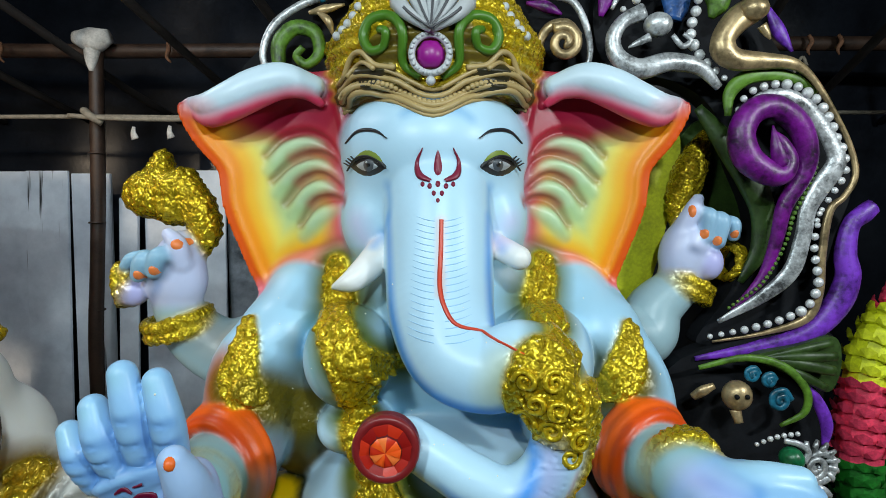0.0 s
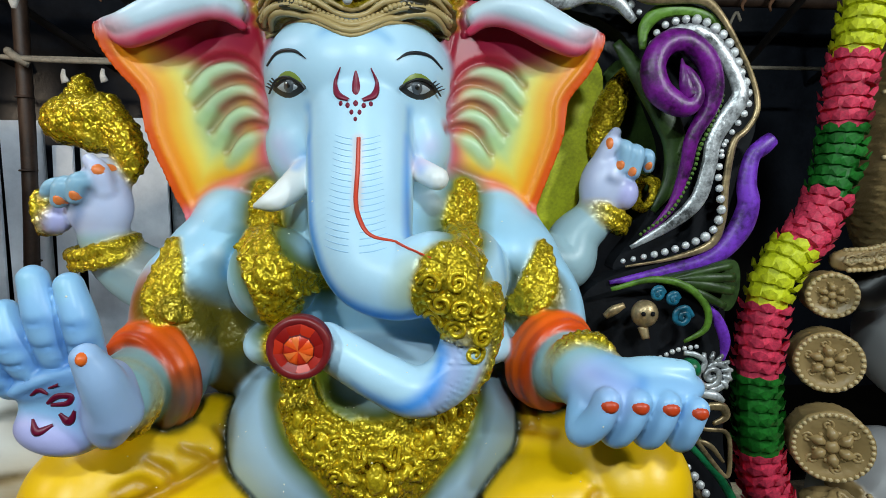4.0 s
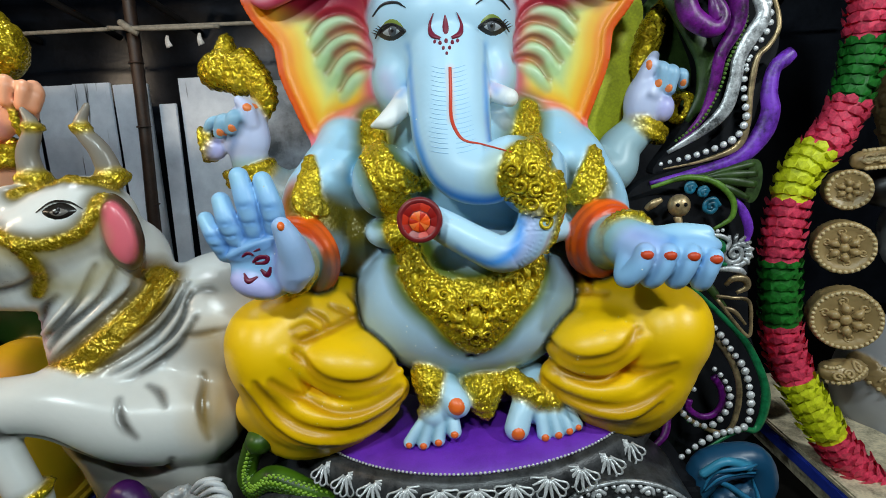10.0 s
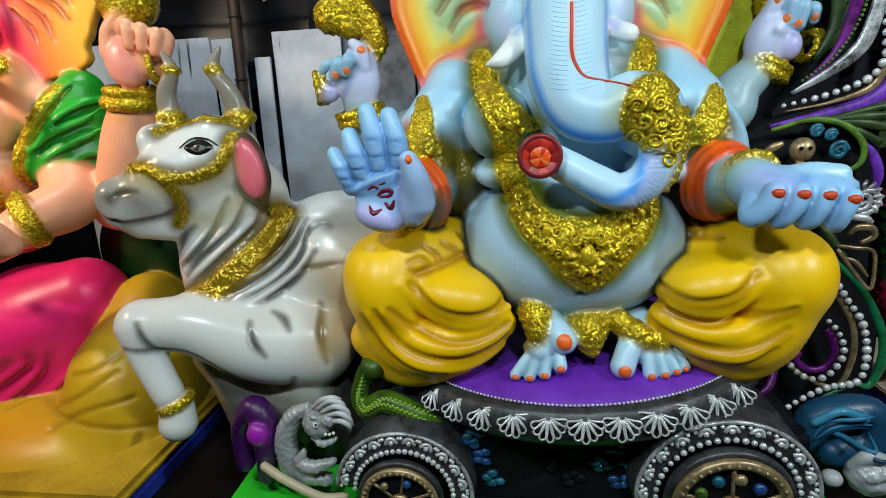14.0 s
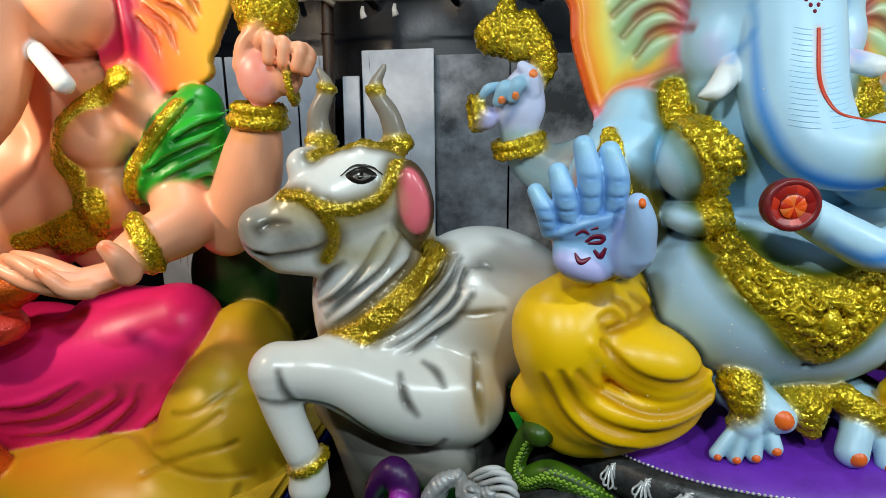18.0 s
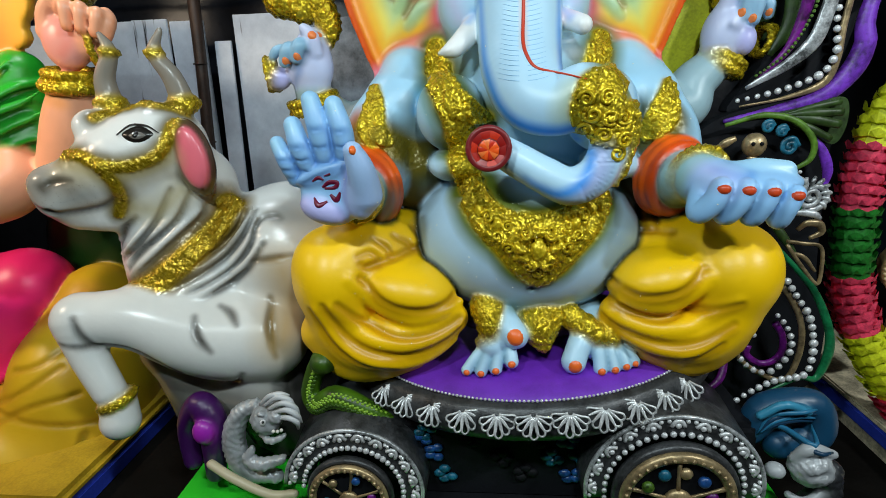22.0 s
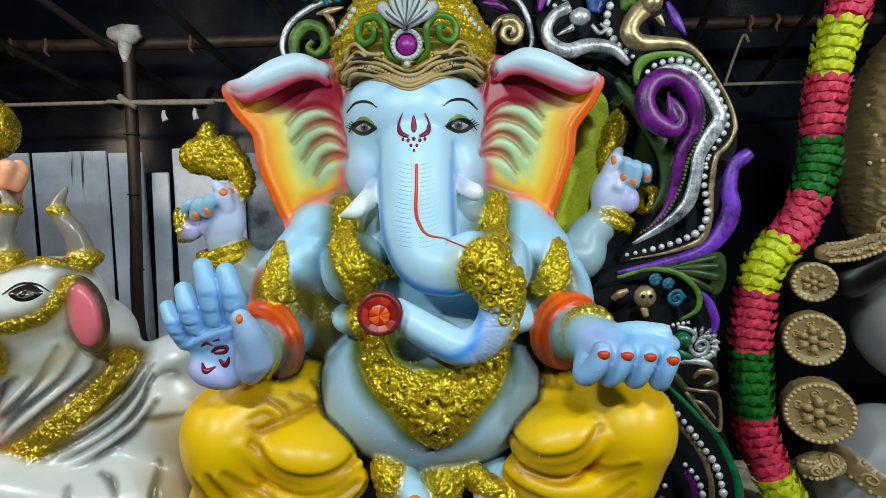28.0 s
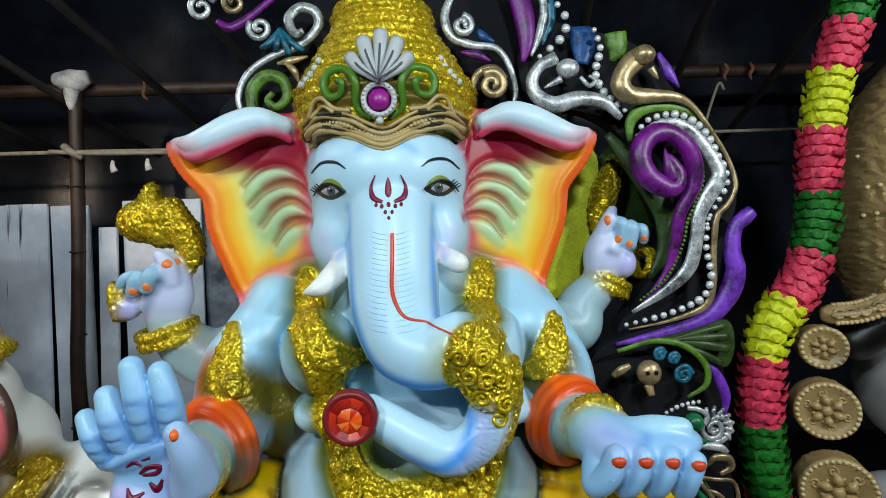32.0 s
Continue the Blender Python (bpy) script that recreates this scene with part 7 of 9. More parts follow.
for i in range(6):
    q_ = cv.on([(0.660, 0.349), (0.685 + 0.006 * i, 0.401 - 0.008 * i + 0.012), (0.754, 0.424 - 0.013 * i + 0.014), (0.804, 0.417 - 0.014 * i + 0.016)])
    cv.tube(q_, [0.003, 0.007, 0.007, 0.003], ((0.02, 0.16, 0.30), (0.006, 0.04, 0.09))[i % 2], n=4)
for i in range(14):
    a_ = 2.4 * i
    x_, z_ = 0.752 + 0.004 * i * math.cos(a_) , 0.183 + 0.0028 * i * math.sin(a_)
    y_ = cv.front(x_, z_)
    if y_ is not None:
        cv.bead((x_, y_, z_), 0.0075, (0.42, 0.44, 0.46), squash=0.7)
cv.groove([(0.697, 0.760, 0.317), (0.744, 0.755, 0.306), (0.788, 0.760, 0.320)], 0.006, DSIL, 0.008, 0.012)
carve_r = new("carved_beast", cv.mesh("carved_beast", 0.012))
under(carve_r, chariot)
tagged(carve_r, "silver beast head on blue rockwork")


# ---- white bull statue ----
BW, BG, BD = (0.74, 0.75, 0.73), (0.22, 0.20, 0.17), (0.05, 0.045, 0.035)
u = Clay((-1.46, 0.66, 0.14), (-0.42, 1.62, 1.60), 0.0065, BW)
u.ball((-0.76, 1.24, 0.78), (0.28, 0.25, 0.25), BW)
u.ball((-0.64, 1.30, 0.72), (0.20, 0.22, 0.23), BW, k=0.06)
u.rope([(-1.036, 1.120, 1.035), (-1.079, 1.120, 0.860), (-1.035, 1.120, 0.677)], [0.145, 0.185, 0.21], BW, k=0.05)
u.ball((-0.785, 1.180, 0.903), (0.13, 0.12, 0.085), BW, k=0.05)
u.rope([(-1.063, 1.050, 1.167), (-1.151, 1.000, 1.134), (-1.268, 0.955, 1.076), (-1.308, 0.940, 1.058)], [0.135, 0.118, 0.085, 0.078], BW, k=0.03)
u.rope([(-1.064, 1.050, 1.048), (-1.193, 1.000, 1.000), (-1.286, 0.960, 1.000)], [0.10, 0.07, 0.055], BW, k=0.03)
u.ball((-1.220, 1.000, 1.238), (0.05, 0.06, 0.05), BW, k=0.03)
u.ball((-1.324, 0.920, 1.092), (0.05, 0.055, 0.045), BG, k=0.03, kc=0.05)
u.tint([(-1.322, 0.890, 1.097), (-1.262, 0.870, 1.100), (-1.232, 0.870, 1.080)], 0.040, (0.20, 0.18, 0.14), 0.05)
u.tint([(-1.277, 0.880, 0.991), (-1.202, 0.880, 1.000)], 0.01, (0.34, 0.29, 0.20), 0.04)
u.groove([(-1.315, 0.875, 1.021), (-1.270, 0.870, 1.005), (-1.192, 0.865, 1.026)], 0.007, BD, 0.008)
u.tint([(-1.311, 0.870, 1.094), (-1.297, 0.860, 1.082)], 0.008, BD, 0.015)
for hs in ([(-1.197, 1.060, 1.298), (-1.201, 1.060, 1.369), (-1.170, 1.060, 1.441), (-1.190, 1.060, 1.491)], [(-0.984, 1.080, 1.292), (-1.002, 1.070, 1.369), (-1.036, 1.060, 1.434), (-1.008, 1.060, 1.493)]):
    u.rope(hs, [0.034, 0.028, 0.020, 0.008], (0.27, 0.24, 0.20), k=0.012)
    u.ring(hs[2], np.array(hs[3]) - np.array(hs[1]), 0.020, 0.010, GOLD, glit=0.9)
    u.ball(hs[0], (0.048, 0.045, 0.03), GOLD, k=0.01, glit=0.9)
u.ball((-0.929, 0.985, 1.146), (0.060, 0.030, 0.112), (0.075, 0.040, 0.025), k=0.01, rot=(0, -10, 0))
u.ball((-0.920, 0.962, 1.147), (0.041, 0.020, 0.088), (0.84, 0.17, 0.22), k=0.004, kc=0.004, rot=(0, -10, 0))
for pts, r in (([(-1.184, 1.000, 1.264), (-1.112, 0.970, 1.298), (-1.024, 0.970, 1.290), (-0.960, 1.000, 1.272)], 0.020), ([(-1.256, 0.920, 1.170), (-1.195, 0.900, 1.169), (-1.133, 0.885, 1.142), (-1.068, 0.900, 1.135), (-0.994, 0.920, 1.165), (-0.961, 0.970, 1.249)], 0.019), ([(-1.134, 0.885, 1.137), (-1.116, 0.900, 1.077), (-1.152, 0.930, 0.995)], 0.018)):
    q = [(x, u.front(x, z, 0.7) or 1.0, z) for x, z in [(p[0], p[2]) for p in spline(pts, 4)]]
    u.tint(q, r + 0.014, (0.085, 0.062, 0.010), 0.016)
    u.skin(q, r * 0.78, 0.007, (0.52, 0.35, 0.012), n=1, glit=0.85)
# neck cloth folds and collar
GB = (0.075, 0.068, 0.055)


def fold(pts, r, y0=0.7, ridge=1.0, colr=GB):
    """A modelled fold: a raised edge above a hollow with soft shading painted in."""
    q = u.on(spline(pts, 5), 0.0, y0)
    m_ = len(q)
    w_ = [max(0.25, 1 - abs(2 * i / (m_ - 1) - 1) ** 2) for i in range(m_)]
    if ridge:
        u.rope([(x - 0.006, y + 0.004, z + r * 1.7) for x, y, z in q], [r * 1.2 * ridge * v for v in w_], BW, k=0.014, n=2)
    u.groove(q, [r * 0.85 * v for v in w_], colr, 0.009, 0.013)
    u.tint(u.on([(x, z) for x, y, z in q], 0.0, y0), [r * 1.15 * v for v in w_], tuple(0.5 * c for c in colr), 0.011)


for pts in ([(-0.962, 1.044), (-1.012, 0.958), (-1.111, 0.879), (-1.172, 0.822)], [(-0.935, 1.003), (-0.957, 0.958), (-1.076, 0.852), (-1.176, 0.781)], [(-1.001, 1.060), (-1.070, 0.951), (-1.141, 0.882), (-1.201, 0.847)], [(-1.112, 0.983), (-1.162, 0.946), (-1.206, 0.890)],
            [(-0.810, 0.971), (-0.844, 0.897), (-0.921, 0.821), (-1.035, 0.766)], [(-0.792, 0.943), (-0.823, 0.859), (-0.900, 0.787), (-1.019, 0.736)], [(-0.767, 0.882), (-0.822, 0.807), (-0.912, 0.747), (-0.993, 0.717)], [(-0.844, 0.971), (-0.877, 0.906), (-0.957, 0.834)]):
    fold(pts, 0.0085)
col_pts = [(-0.875, 1.000, 1.012), (-0.940, 0.980, 0.900), (-1.052, 0.970, 0.802), (-1.169, 0.970, 0.738)]
q = u.on([(p[0], p[2]) for p in spline(col_pts, 4)], 0.0, 0.8)
u.tint(q, 0.058, (0.20, 0.125, 0.012), 0.022, glit=0.25)
u.skin(q, 0.030, 0.012, (0.60, 0.40, 0.02), n=1, glit=0.8)
for dx, dz in ((-0.030, 0.022), (0.030, -0.022)):
    u.tint([(x + dx, y, z + dz) for x, y, z in q], 0.006, (0.07, 0.055, 0.012), 0.012)
# folded foreleg
u.rope([(-0.811, 1.020, 0.569), (-0.963, 0.960, 0.595), (-1.130, 0.900, 0.680), (-1.274, 0.860, 0.703)], [0.14, 0.125, 0.092, 0.074], BW, k=0.05, n=14)
u.rope([(-1.280, 0.850, 0.700), (-1.261, 0.830, 0.605), (-1.211, 0.815, 0.492)], [0.070, 0.052, 0.046], BW, k=0.025)
u.ring((-1.196, 0.820, 0.460), (0.3, 0.1, -1), 0.046, 0.014, GOLD, glit=0.9)
u.rope([(-1.195, 0.820, 0.437), (-1.194, 0.810, 0.392)], [0.05, 0.056], BW, k=0.012)
# lower body in dark grey, not the bull's white
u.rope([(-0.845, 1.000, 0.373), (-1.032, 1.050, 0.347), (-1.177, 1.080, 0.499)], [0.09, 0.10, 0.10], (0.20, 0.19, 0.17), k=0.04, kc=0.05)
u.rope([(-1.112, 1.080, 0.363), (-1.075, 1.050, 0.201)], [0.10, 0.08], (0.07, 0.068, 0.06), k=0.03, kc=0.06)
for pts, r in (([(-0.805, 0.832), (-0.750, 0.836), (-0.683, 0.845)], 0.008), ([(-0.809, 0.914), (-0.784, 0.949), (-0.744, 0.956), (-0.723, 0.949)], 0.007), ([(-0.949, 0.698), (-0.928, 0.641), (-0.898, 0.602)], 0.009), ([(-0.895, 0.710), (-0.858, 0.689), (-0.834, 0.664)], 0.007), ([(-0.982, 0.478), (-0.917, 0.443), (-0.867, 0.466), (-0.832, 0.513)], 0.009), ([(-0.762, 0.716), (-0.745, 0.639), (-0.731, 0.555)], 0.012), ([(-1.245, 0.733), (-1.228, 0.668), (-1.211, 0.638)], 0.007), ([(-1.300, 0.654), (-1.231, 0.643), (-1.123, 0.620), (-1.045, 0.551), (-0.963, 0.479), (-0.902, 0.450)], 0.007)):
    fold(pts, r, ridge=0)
u.tint(u.on([(-0.713, 0.798), (-0.704, 0.709), (-0.715, 0.596)], 0.0, 0.8), 0.035, (0.50, 0.32, 0.08), 0.08)
for pts in ([(-1.248, 1.154), (-1.142, 1.117), (-1.070, 1.114), (-0.980, 1.148)], [(-1.129, 1.014), (-1.037, 1.006), (-0.969, 1.060)]):
    u.tint(u.on(spline(pts, 4), 0.0, 0.7), 0.022, (0.46, 0.38, 0.18), 0.045)
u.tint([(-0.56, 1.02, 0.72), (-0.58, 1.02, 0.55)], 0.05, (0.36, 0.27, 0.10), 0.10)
# body shading put into the colour: brown rear flank, grey underside and back
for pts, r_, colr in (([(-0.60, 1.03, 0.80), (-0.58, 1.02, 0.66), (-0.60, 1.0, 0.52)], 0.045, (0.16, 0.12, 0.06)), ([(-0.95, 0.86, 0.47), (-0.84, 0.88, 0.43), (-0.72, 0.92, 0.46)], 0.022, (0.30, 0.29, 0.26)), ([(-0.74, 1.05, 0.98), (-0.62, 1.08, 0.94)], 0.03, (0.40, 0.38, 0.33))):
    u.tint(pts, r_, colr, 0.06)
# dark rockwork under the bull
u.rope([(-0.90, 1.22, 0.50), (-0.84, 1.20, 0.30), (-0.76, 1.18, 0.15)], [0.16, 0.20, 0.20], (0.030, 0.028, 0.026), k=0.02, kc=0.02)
fold([(-1.356, 1.039), (-1.293, 1.012), (-1.187, 1.023), (-1.136, 1.049)], 0.006, ridge=0, colr=(0.06, 0.05, 0.04))
fold([(-1.301, 1.089), (-1.268, 1.102), (-1.222, 1.104)], 0.008, ridge=0, colr=(0.10, 0.08, 0.05))
rng = random.Random(5)
for i in range(60):
    px, pz = (-1.264, 1.063)
    px, pz = px + rng.uniform(-0.05, 0.10), pz + rng.uniform(-0.03, 0.03)
    if u.front(px, pz, 0.7):
        u.patch(oval(px, pz, 0.0022, 0.0022, 6), (0.12, 0.10, 0.08), 0.0006, 0.001, rings=1, y0=0.7)
# eye
ex, ez = (-1.043, 1.218)
u.tint(u.on([(ex - 0.05, ez - 0.012), (ex - 0.03, ez + 0.03)], 0.0, 0.7), 0.008, (0.80, 0.80, 0.78), 0.03)
u.patch(oval(ex, ez, 0.044, 0.024, point=0.45, tilt=-0.05), (0.012, 0.010, 0.008), 0.002, 0.005)
u.patch(oval(ex + 0.002, ez - 0.002, 0.027, 0.013, point=0.5, tilt=-0.05), (0.16, 0.145, 0.13), 0.005, 0.005)
u.patch(oval(ex, ez, 0.010, 0.010, 12), (0.008, 0.007, 0.007), 0.009, 0.004)
# painted catchlight, a small white dot
u.patch(oval(ex - 0.003, ez + 0.004, 0.003, 0.003, 8), (0.9, 0.9, 0.9), 0.014, 0.002)
u.stroke([(ex - 0.05, ez - 0.002), (ex - 0.02, ez + 0.022), (ex + 0.02, ez + 0.02), (ex + 0.05, ez)], [0.002, 0.006, 0.006, 0.002], (0.02, 0.016, 0.012), lift=0.004)
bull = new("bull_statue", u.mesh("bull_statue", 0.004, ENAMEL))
tagged(bull, "glossy white bull statue with gold harness and collar", "statue")

# ---- peach idol beside the bull ----
SKIN, SKIND = (0.90, 0.42, 0.25), (0.80, 0.20, 0.03)
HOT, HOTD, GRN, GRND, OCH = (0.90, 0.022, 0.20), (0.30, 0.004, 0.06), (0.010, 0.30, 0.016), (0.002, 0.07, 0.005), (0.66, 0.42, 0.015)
w = Clay((-2.75, 0.64, 0.04), (-1.16, 1.80, 2.05), 0.0085, SKIN)
w.ball((-2.663, 1.440, 1.108), (0.36, 0.24, 0.36), SKIN)
w.ball((-2.265, 1.460, 1.105), (0.22, 0.20, 0.34), SKIN, k=0.05)
w.ball((-2.262, 1.460, 1.434), (0.24, 0.16, 0.20), SKIN, k=0.05)
w.ball((-2.004, 1.440, 1.405), (0.13, 0.12, 0.15), SKIN, k=0.04)
w.ball((-1.991, 1.340, 1.481), (0.05, 0.05, 0.08), SKIN, k=0.03)
w.ball((-2.145, 1.330, 1.308), (0.120, 0.10, 0.115), SKIN, k=0.035)
w.ball((-2.129, 1.330, 1.090), (0.09, 0.09, 0.12), SKIN, k=0.03)
w.ball((-2.177, 1.320, 1.737), (0.165, 0.16, 0.15), SKIN, k=0.03)
w.ball((-2.478, 1.350, 1.898), (0.26, 0.2, 0.28), SKIN, k=0.04)
w.rope([(-2.312, 1.200, 1.816), (-2.305, 1.130, 1.618), (-2.303, 1.060, 1.442), (-2.430, 1.000, 1.272)], [0.14, 0.135, 0.125, 0.11], SKIN, k=0.03)
# orange shading airbrushed into the skin's creases
w.tint([(-2.151, 1.160, 1.681), (-2.146, 1.160, 1.572), (-2.238, 1.180, 1.462), (-2.362, 1.180, 1.336)], 0.012, SKIND, 0.04)
w.tint([(-2.252, 1.200, 1.581), (-2.080, 1.200, 1.564), (-1.955, 1.240, 1.572)], 0.008, (0.72, 0.26, 0.12), 0.03)
w.tint([(-2.178, 1.220, 1.215), (-2.075, 1.240, 1.193), (-2.012, 1.280, 1.228)], 0.010, SKIND, 0.035)
w.tint([(-1.973, 1.300, 1.402), (-2.014, 1.300, 1.306), (-2.020, 1.300, 1.187), (-2.098, 1.280, 1.024)], 0.012, SKIND, 0.04)
w.tint([(-2.363, 1.200, 1.238), (-2.322, 1.200, 1.118), (-2.397, 1.180, 1.019)], 0.03, (0.78, 0.20, 0.04), 0.07)
for i in range(3):
    x_, y_, z_ = (-2.158, 1.120, 1.590)
    q = w.on([(x_ + 0.018 * i, z_ - 0.05 + 0.01 * i), (x_ + 0.020 * i + 0.006, z_), (x_ + 0.026 * i + 0.02, z_ + 0.028)], 0.0, 0.9)
    w.tint(q, [0.002, 0.005, 0.003], (0.34, 0.06, 0.015), 0.012)
w.rope([(-2.174, 1.180, 1.587), (-2.056, 1.100, 1.528), (-1.959, 1.040, 1.469)], [0.030, 0.030, 0.030], WHITE, k=0.006, kc=0.004)



# ear: yellow to orange, crimson inside with dark rays
EAR = spline([(-2.057, 1.850), (-1.656, 1.833), (-1.698, 1.651), (-1.735, 1.576), (-1.738, 1.522), (-1.810, 1.484), (-1.887, 1.467), (-1.971, 1.414), (-2.025, 1.466), (-2.081, 1.548)], 4, True)


def p_ear(x, y, z):
    best = np.full(np.broadcast(x, z).shape, 9.0)
    side = np.zeros(best.shape, bool)
    for a, b in zip(EAR, np.roll(EAR, -1, 0)):
        ab = b - a
        t = np.clip(((x - a[0]) * ab[0] + (z - a[1]) * ab[1]) / max(ab @ ab, 1e-9), 0, 1)
        best = np.minimum(best, np.hypot(x - a[0] - t * ab[0], z - a[1] - t * ab[1]))
        side ^= ((a[1] > z) != (b[1] > z)) & (x < (b[0] - a[0]) * (z - a[1]) / (b[1] - a[1] + 1e-12) + a[0])
    return np.maximum(np.where(side, -best, best), np.abs(y - 1.42 - 0.22 * (x + 1.80)) - 0.014) - 0.006


def p_ear_col(x, y, z):
    lo_, hi_ = EAR[:, 0].min(), EAR[:, 0].max()
    t = np.clip((x - lo_) / (hi_ - lo_) + 0.25 * (z - 1.70) + 0 * y, 0, 1)[..., None]
    c = np.array((0.66, 0.012, 0.07)) * np.ones(t.shape)
    c = c + (np.array((0.93, 0.20, 0.03)) - c) * np.clip((t - 0.30) / 0.16, 0, 1)
    return c + (np.array((0.95, 0.50, 0.04)) - c) * np.clip((t - 0.46) / 0.3, 0, 1)


w.put(p_ear, (-2.30, 1.28, 1.36), (-1.40, 1.60, 2.05), p_ear_col, 0.012)
for pts in ([(-1.946, 1.711), (-1.903, 1.651), (-1.886, 1.569)], [(-1.913, 1.742), (-1.853, 1.680), (-1.832, 1.597)], [(-1.877, 1.758), (-1.809, 1.725), (-1.766, 1.661)], [(-1.792, 1.810), (-1.766, 1.761), (-1.747, 1.716)]):
    q = w.on(spline(pts, 4), 0.0, 1.3)
    m_ = len(q)
    w.rope([(x, y, z + 0.014) for x, y, z in q], [0.004 + 0.012 * math.sin(math.pi * i / (m_ - 1)) for i in range(m_)], (0.90, 0.22, 0.05), k=0.012, n=2)
    w.groove(q, [0.002 + 0.010 * math.sin(math.pi * i / (m_ - 1)) for i in range(m_)], (0.28, 0.008, 0.02), 0.01, 0.010)
w.rope([(-1.985, 1.360, 1.778), (-1.979, 1.360, 1.669), (-1.986, 1.370, 1.559)], [0.022, 0.026, 0.014], (0.55, 0.008, 0.06), k=0.02)
w.tint([(-1.988, 1.400, 1.513), (-1.936, 1.400, 1.482)], 0.02, (0.90, 0.16, 0.26), 0.03)
# green sleeve with a glitter hem
w.layer()
w.rope([(-1.790, 1.420, 1.409), (-1.845, 1.400, 1.300), (-1.902, 1.380, 1.178)], [0.085, 0.125, 0.130], GRN, k=0.03, n=10)
w.ball((-1.780, 1.440, 1.245), (0.09, 0.11, 0.15), GRN, k=0.04)
w.ball((-1.971, 1.370, 1.169), (0.085, 0.09, 0.085), GRN, k=0.05)
# sleeve folds, with dark green shading painted in each groove
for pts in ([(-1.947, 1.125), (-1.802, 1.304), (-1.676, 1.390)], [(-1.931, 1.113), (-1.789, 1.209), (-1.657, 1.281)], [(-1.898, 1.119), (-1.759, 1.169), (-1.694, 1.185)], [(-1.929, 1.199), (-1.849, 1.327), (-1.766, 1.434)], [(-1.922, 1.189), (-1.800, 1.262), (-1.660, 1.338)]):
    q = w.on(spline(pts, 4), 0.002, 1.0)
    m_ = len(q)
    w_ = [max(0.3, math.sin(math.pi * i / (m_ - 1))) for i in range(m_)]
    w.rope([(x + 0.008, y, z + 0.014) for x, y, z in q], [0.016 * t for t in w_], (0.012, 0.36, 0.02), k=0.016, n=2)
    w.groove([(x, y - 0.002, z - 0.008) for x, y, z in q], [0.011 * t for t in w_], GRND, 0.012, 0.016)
q = w.on(spline([(-1.809, 1.416), (-1.872, 1.328), (-1.950, 1.220), (-2.003, 1.100)], 4), 0.0, 1.0)
w.skin(q, 0.026, 0.016, GOLD, n=1, glit=0.9)
w.merge(0.004)
# raised arm with a gold shell
w.rope([(-1.734, 1.420, 0.968), (-1.623, 1.380, 1.115), (-1.563, 1.350, 1.238), (-1.522, 1.330, 1.344)], [0.10, 0.112, 0.100, 0.072], SKIN, k=0.02, n=10)
w.ball((-1.484, 1.300, 1.500), (0.078, 0.055, 0.092), (0.88, 0.36, 0.30), k=0.02)
w.ball((-1.401, 1.310, 1.503), (0.055, 0.05, 0.065), SKIN, k=0.02)
w.tint([(-1.464, 1.240, 1.525), (-1.428, 1.240, 1.507), (-1.472, 1.240, 1.457)], 0.006, (0.86, 0.20, 0.14), 0.02)
w.rope([(-1.539, 1.290, 1.533), (-1.513, 1.280, 1.599), (-1.455, 1.270, 1.648)], [0.030, 0.028, 0.018], SKIN, k=0.008)
for pts in ([(-1.462, 1.280, 1.597), (-1.417, 1.240, 1.602), (-1.418, 1.235, 1.539)], [(-1.411, 1.280, 1.584), (-1.368, 1.240, 1.587), (-1.373, 1.235, 1.529)], [(-1.361, 1.280, 1.568), (-1.318, 1.245, 1.569), (-1.332, 1.240, 1.516)], [(-1.331, 1.300, 1.576), (-1.301, 1.270, 1.551), (-1.312, 1.260, 1.507)]):
    w.rope(pts, [0.024, 0.023, 0.019], SKIN, k=0.004)
    x_, y_, z_ = pts[2]
    w.tint([(x_ - 0.014, y_ - 0.014, z_ - 0.012), (x_ + 0.014, y_ - 0.014, z_ - 0.014)], 0.006, (0.90, 0.22, 0.04), 0.016)
    w.tint([(pts[1][0] + 0.022, pts[1][1] - 0.01, pts[1][2]), (x_ + 0.022, y_ - 0.012, z_)], 0.003, (0.72, 0.20, 0.06), 0.010)
w.ring((-1.518, 1.325, 1.362), (0.12, -0.1, 1), 0.080, 0.022, GOLD, glit=0.9)
w.ring((-1.508, 1.320, 1.401), (0.12, -0.1, 1), 0.074, 0.018, GOLD, glit=0.9)
w.tint([(-1.567, 1.270, 1.314), (-1.478, 1.240, 1.302), (-1.415, 1.270, 1.311)], 0.006, (0.80, 0.30, 0.03), 0.025)
w.ring((-1.379, 1.300, 1.478), (1, 0.25, 0.12), 0.060, 0.014, GOLD, glit=0.9)
w.ball((-1.459, 1.330, 1.702), (0.105, 0.085, 0.105), GOLD, k=0.02, glit=0.95)
w.ball((-1.458, 1.320, 1.787), (0.06, 0.05, 0.05), GOLD, k=0.02, glit=0.95)
# lowered arm, cupped hand
w.rope([(-1.845, 1.330, 1.090), (-1.799, 1.260, 1.020), (-1.813, 1.130, 0.987), (-1.825, 1.040, 0.961)], [0.098, 0.100, 0.082, 0.066], SKIN, k=0.02, n=10)
w.ring((-1.815, 1.100, 0.988), (0.62, 0.62, 0.25), 0.084, 0.020, GOLD, glit=0.9)
w.ring((-1.822, 1.075, 0.979), (0.62, 0.62, 0.25), 0.080, 0.014, GOLD, glit=0.9)
w.ball((-1.910, 1.000, 0.896), (0.095, 0.085, 0.045), SKIN, k=0.03, rot=(0, -8, 0))
w.ball((-1.977, 0.980, 0.881), (0.075, 0.070, 0.032), SKIN, k=0.03)
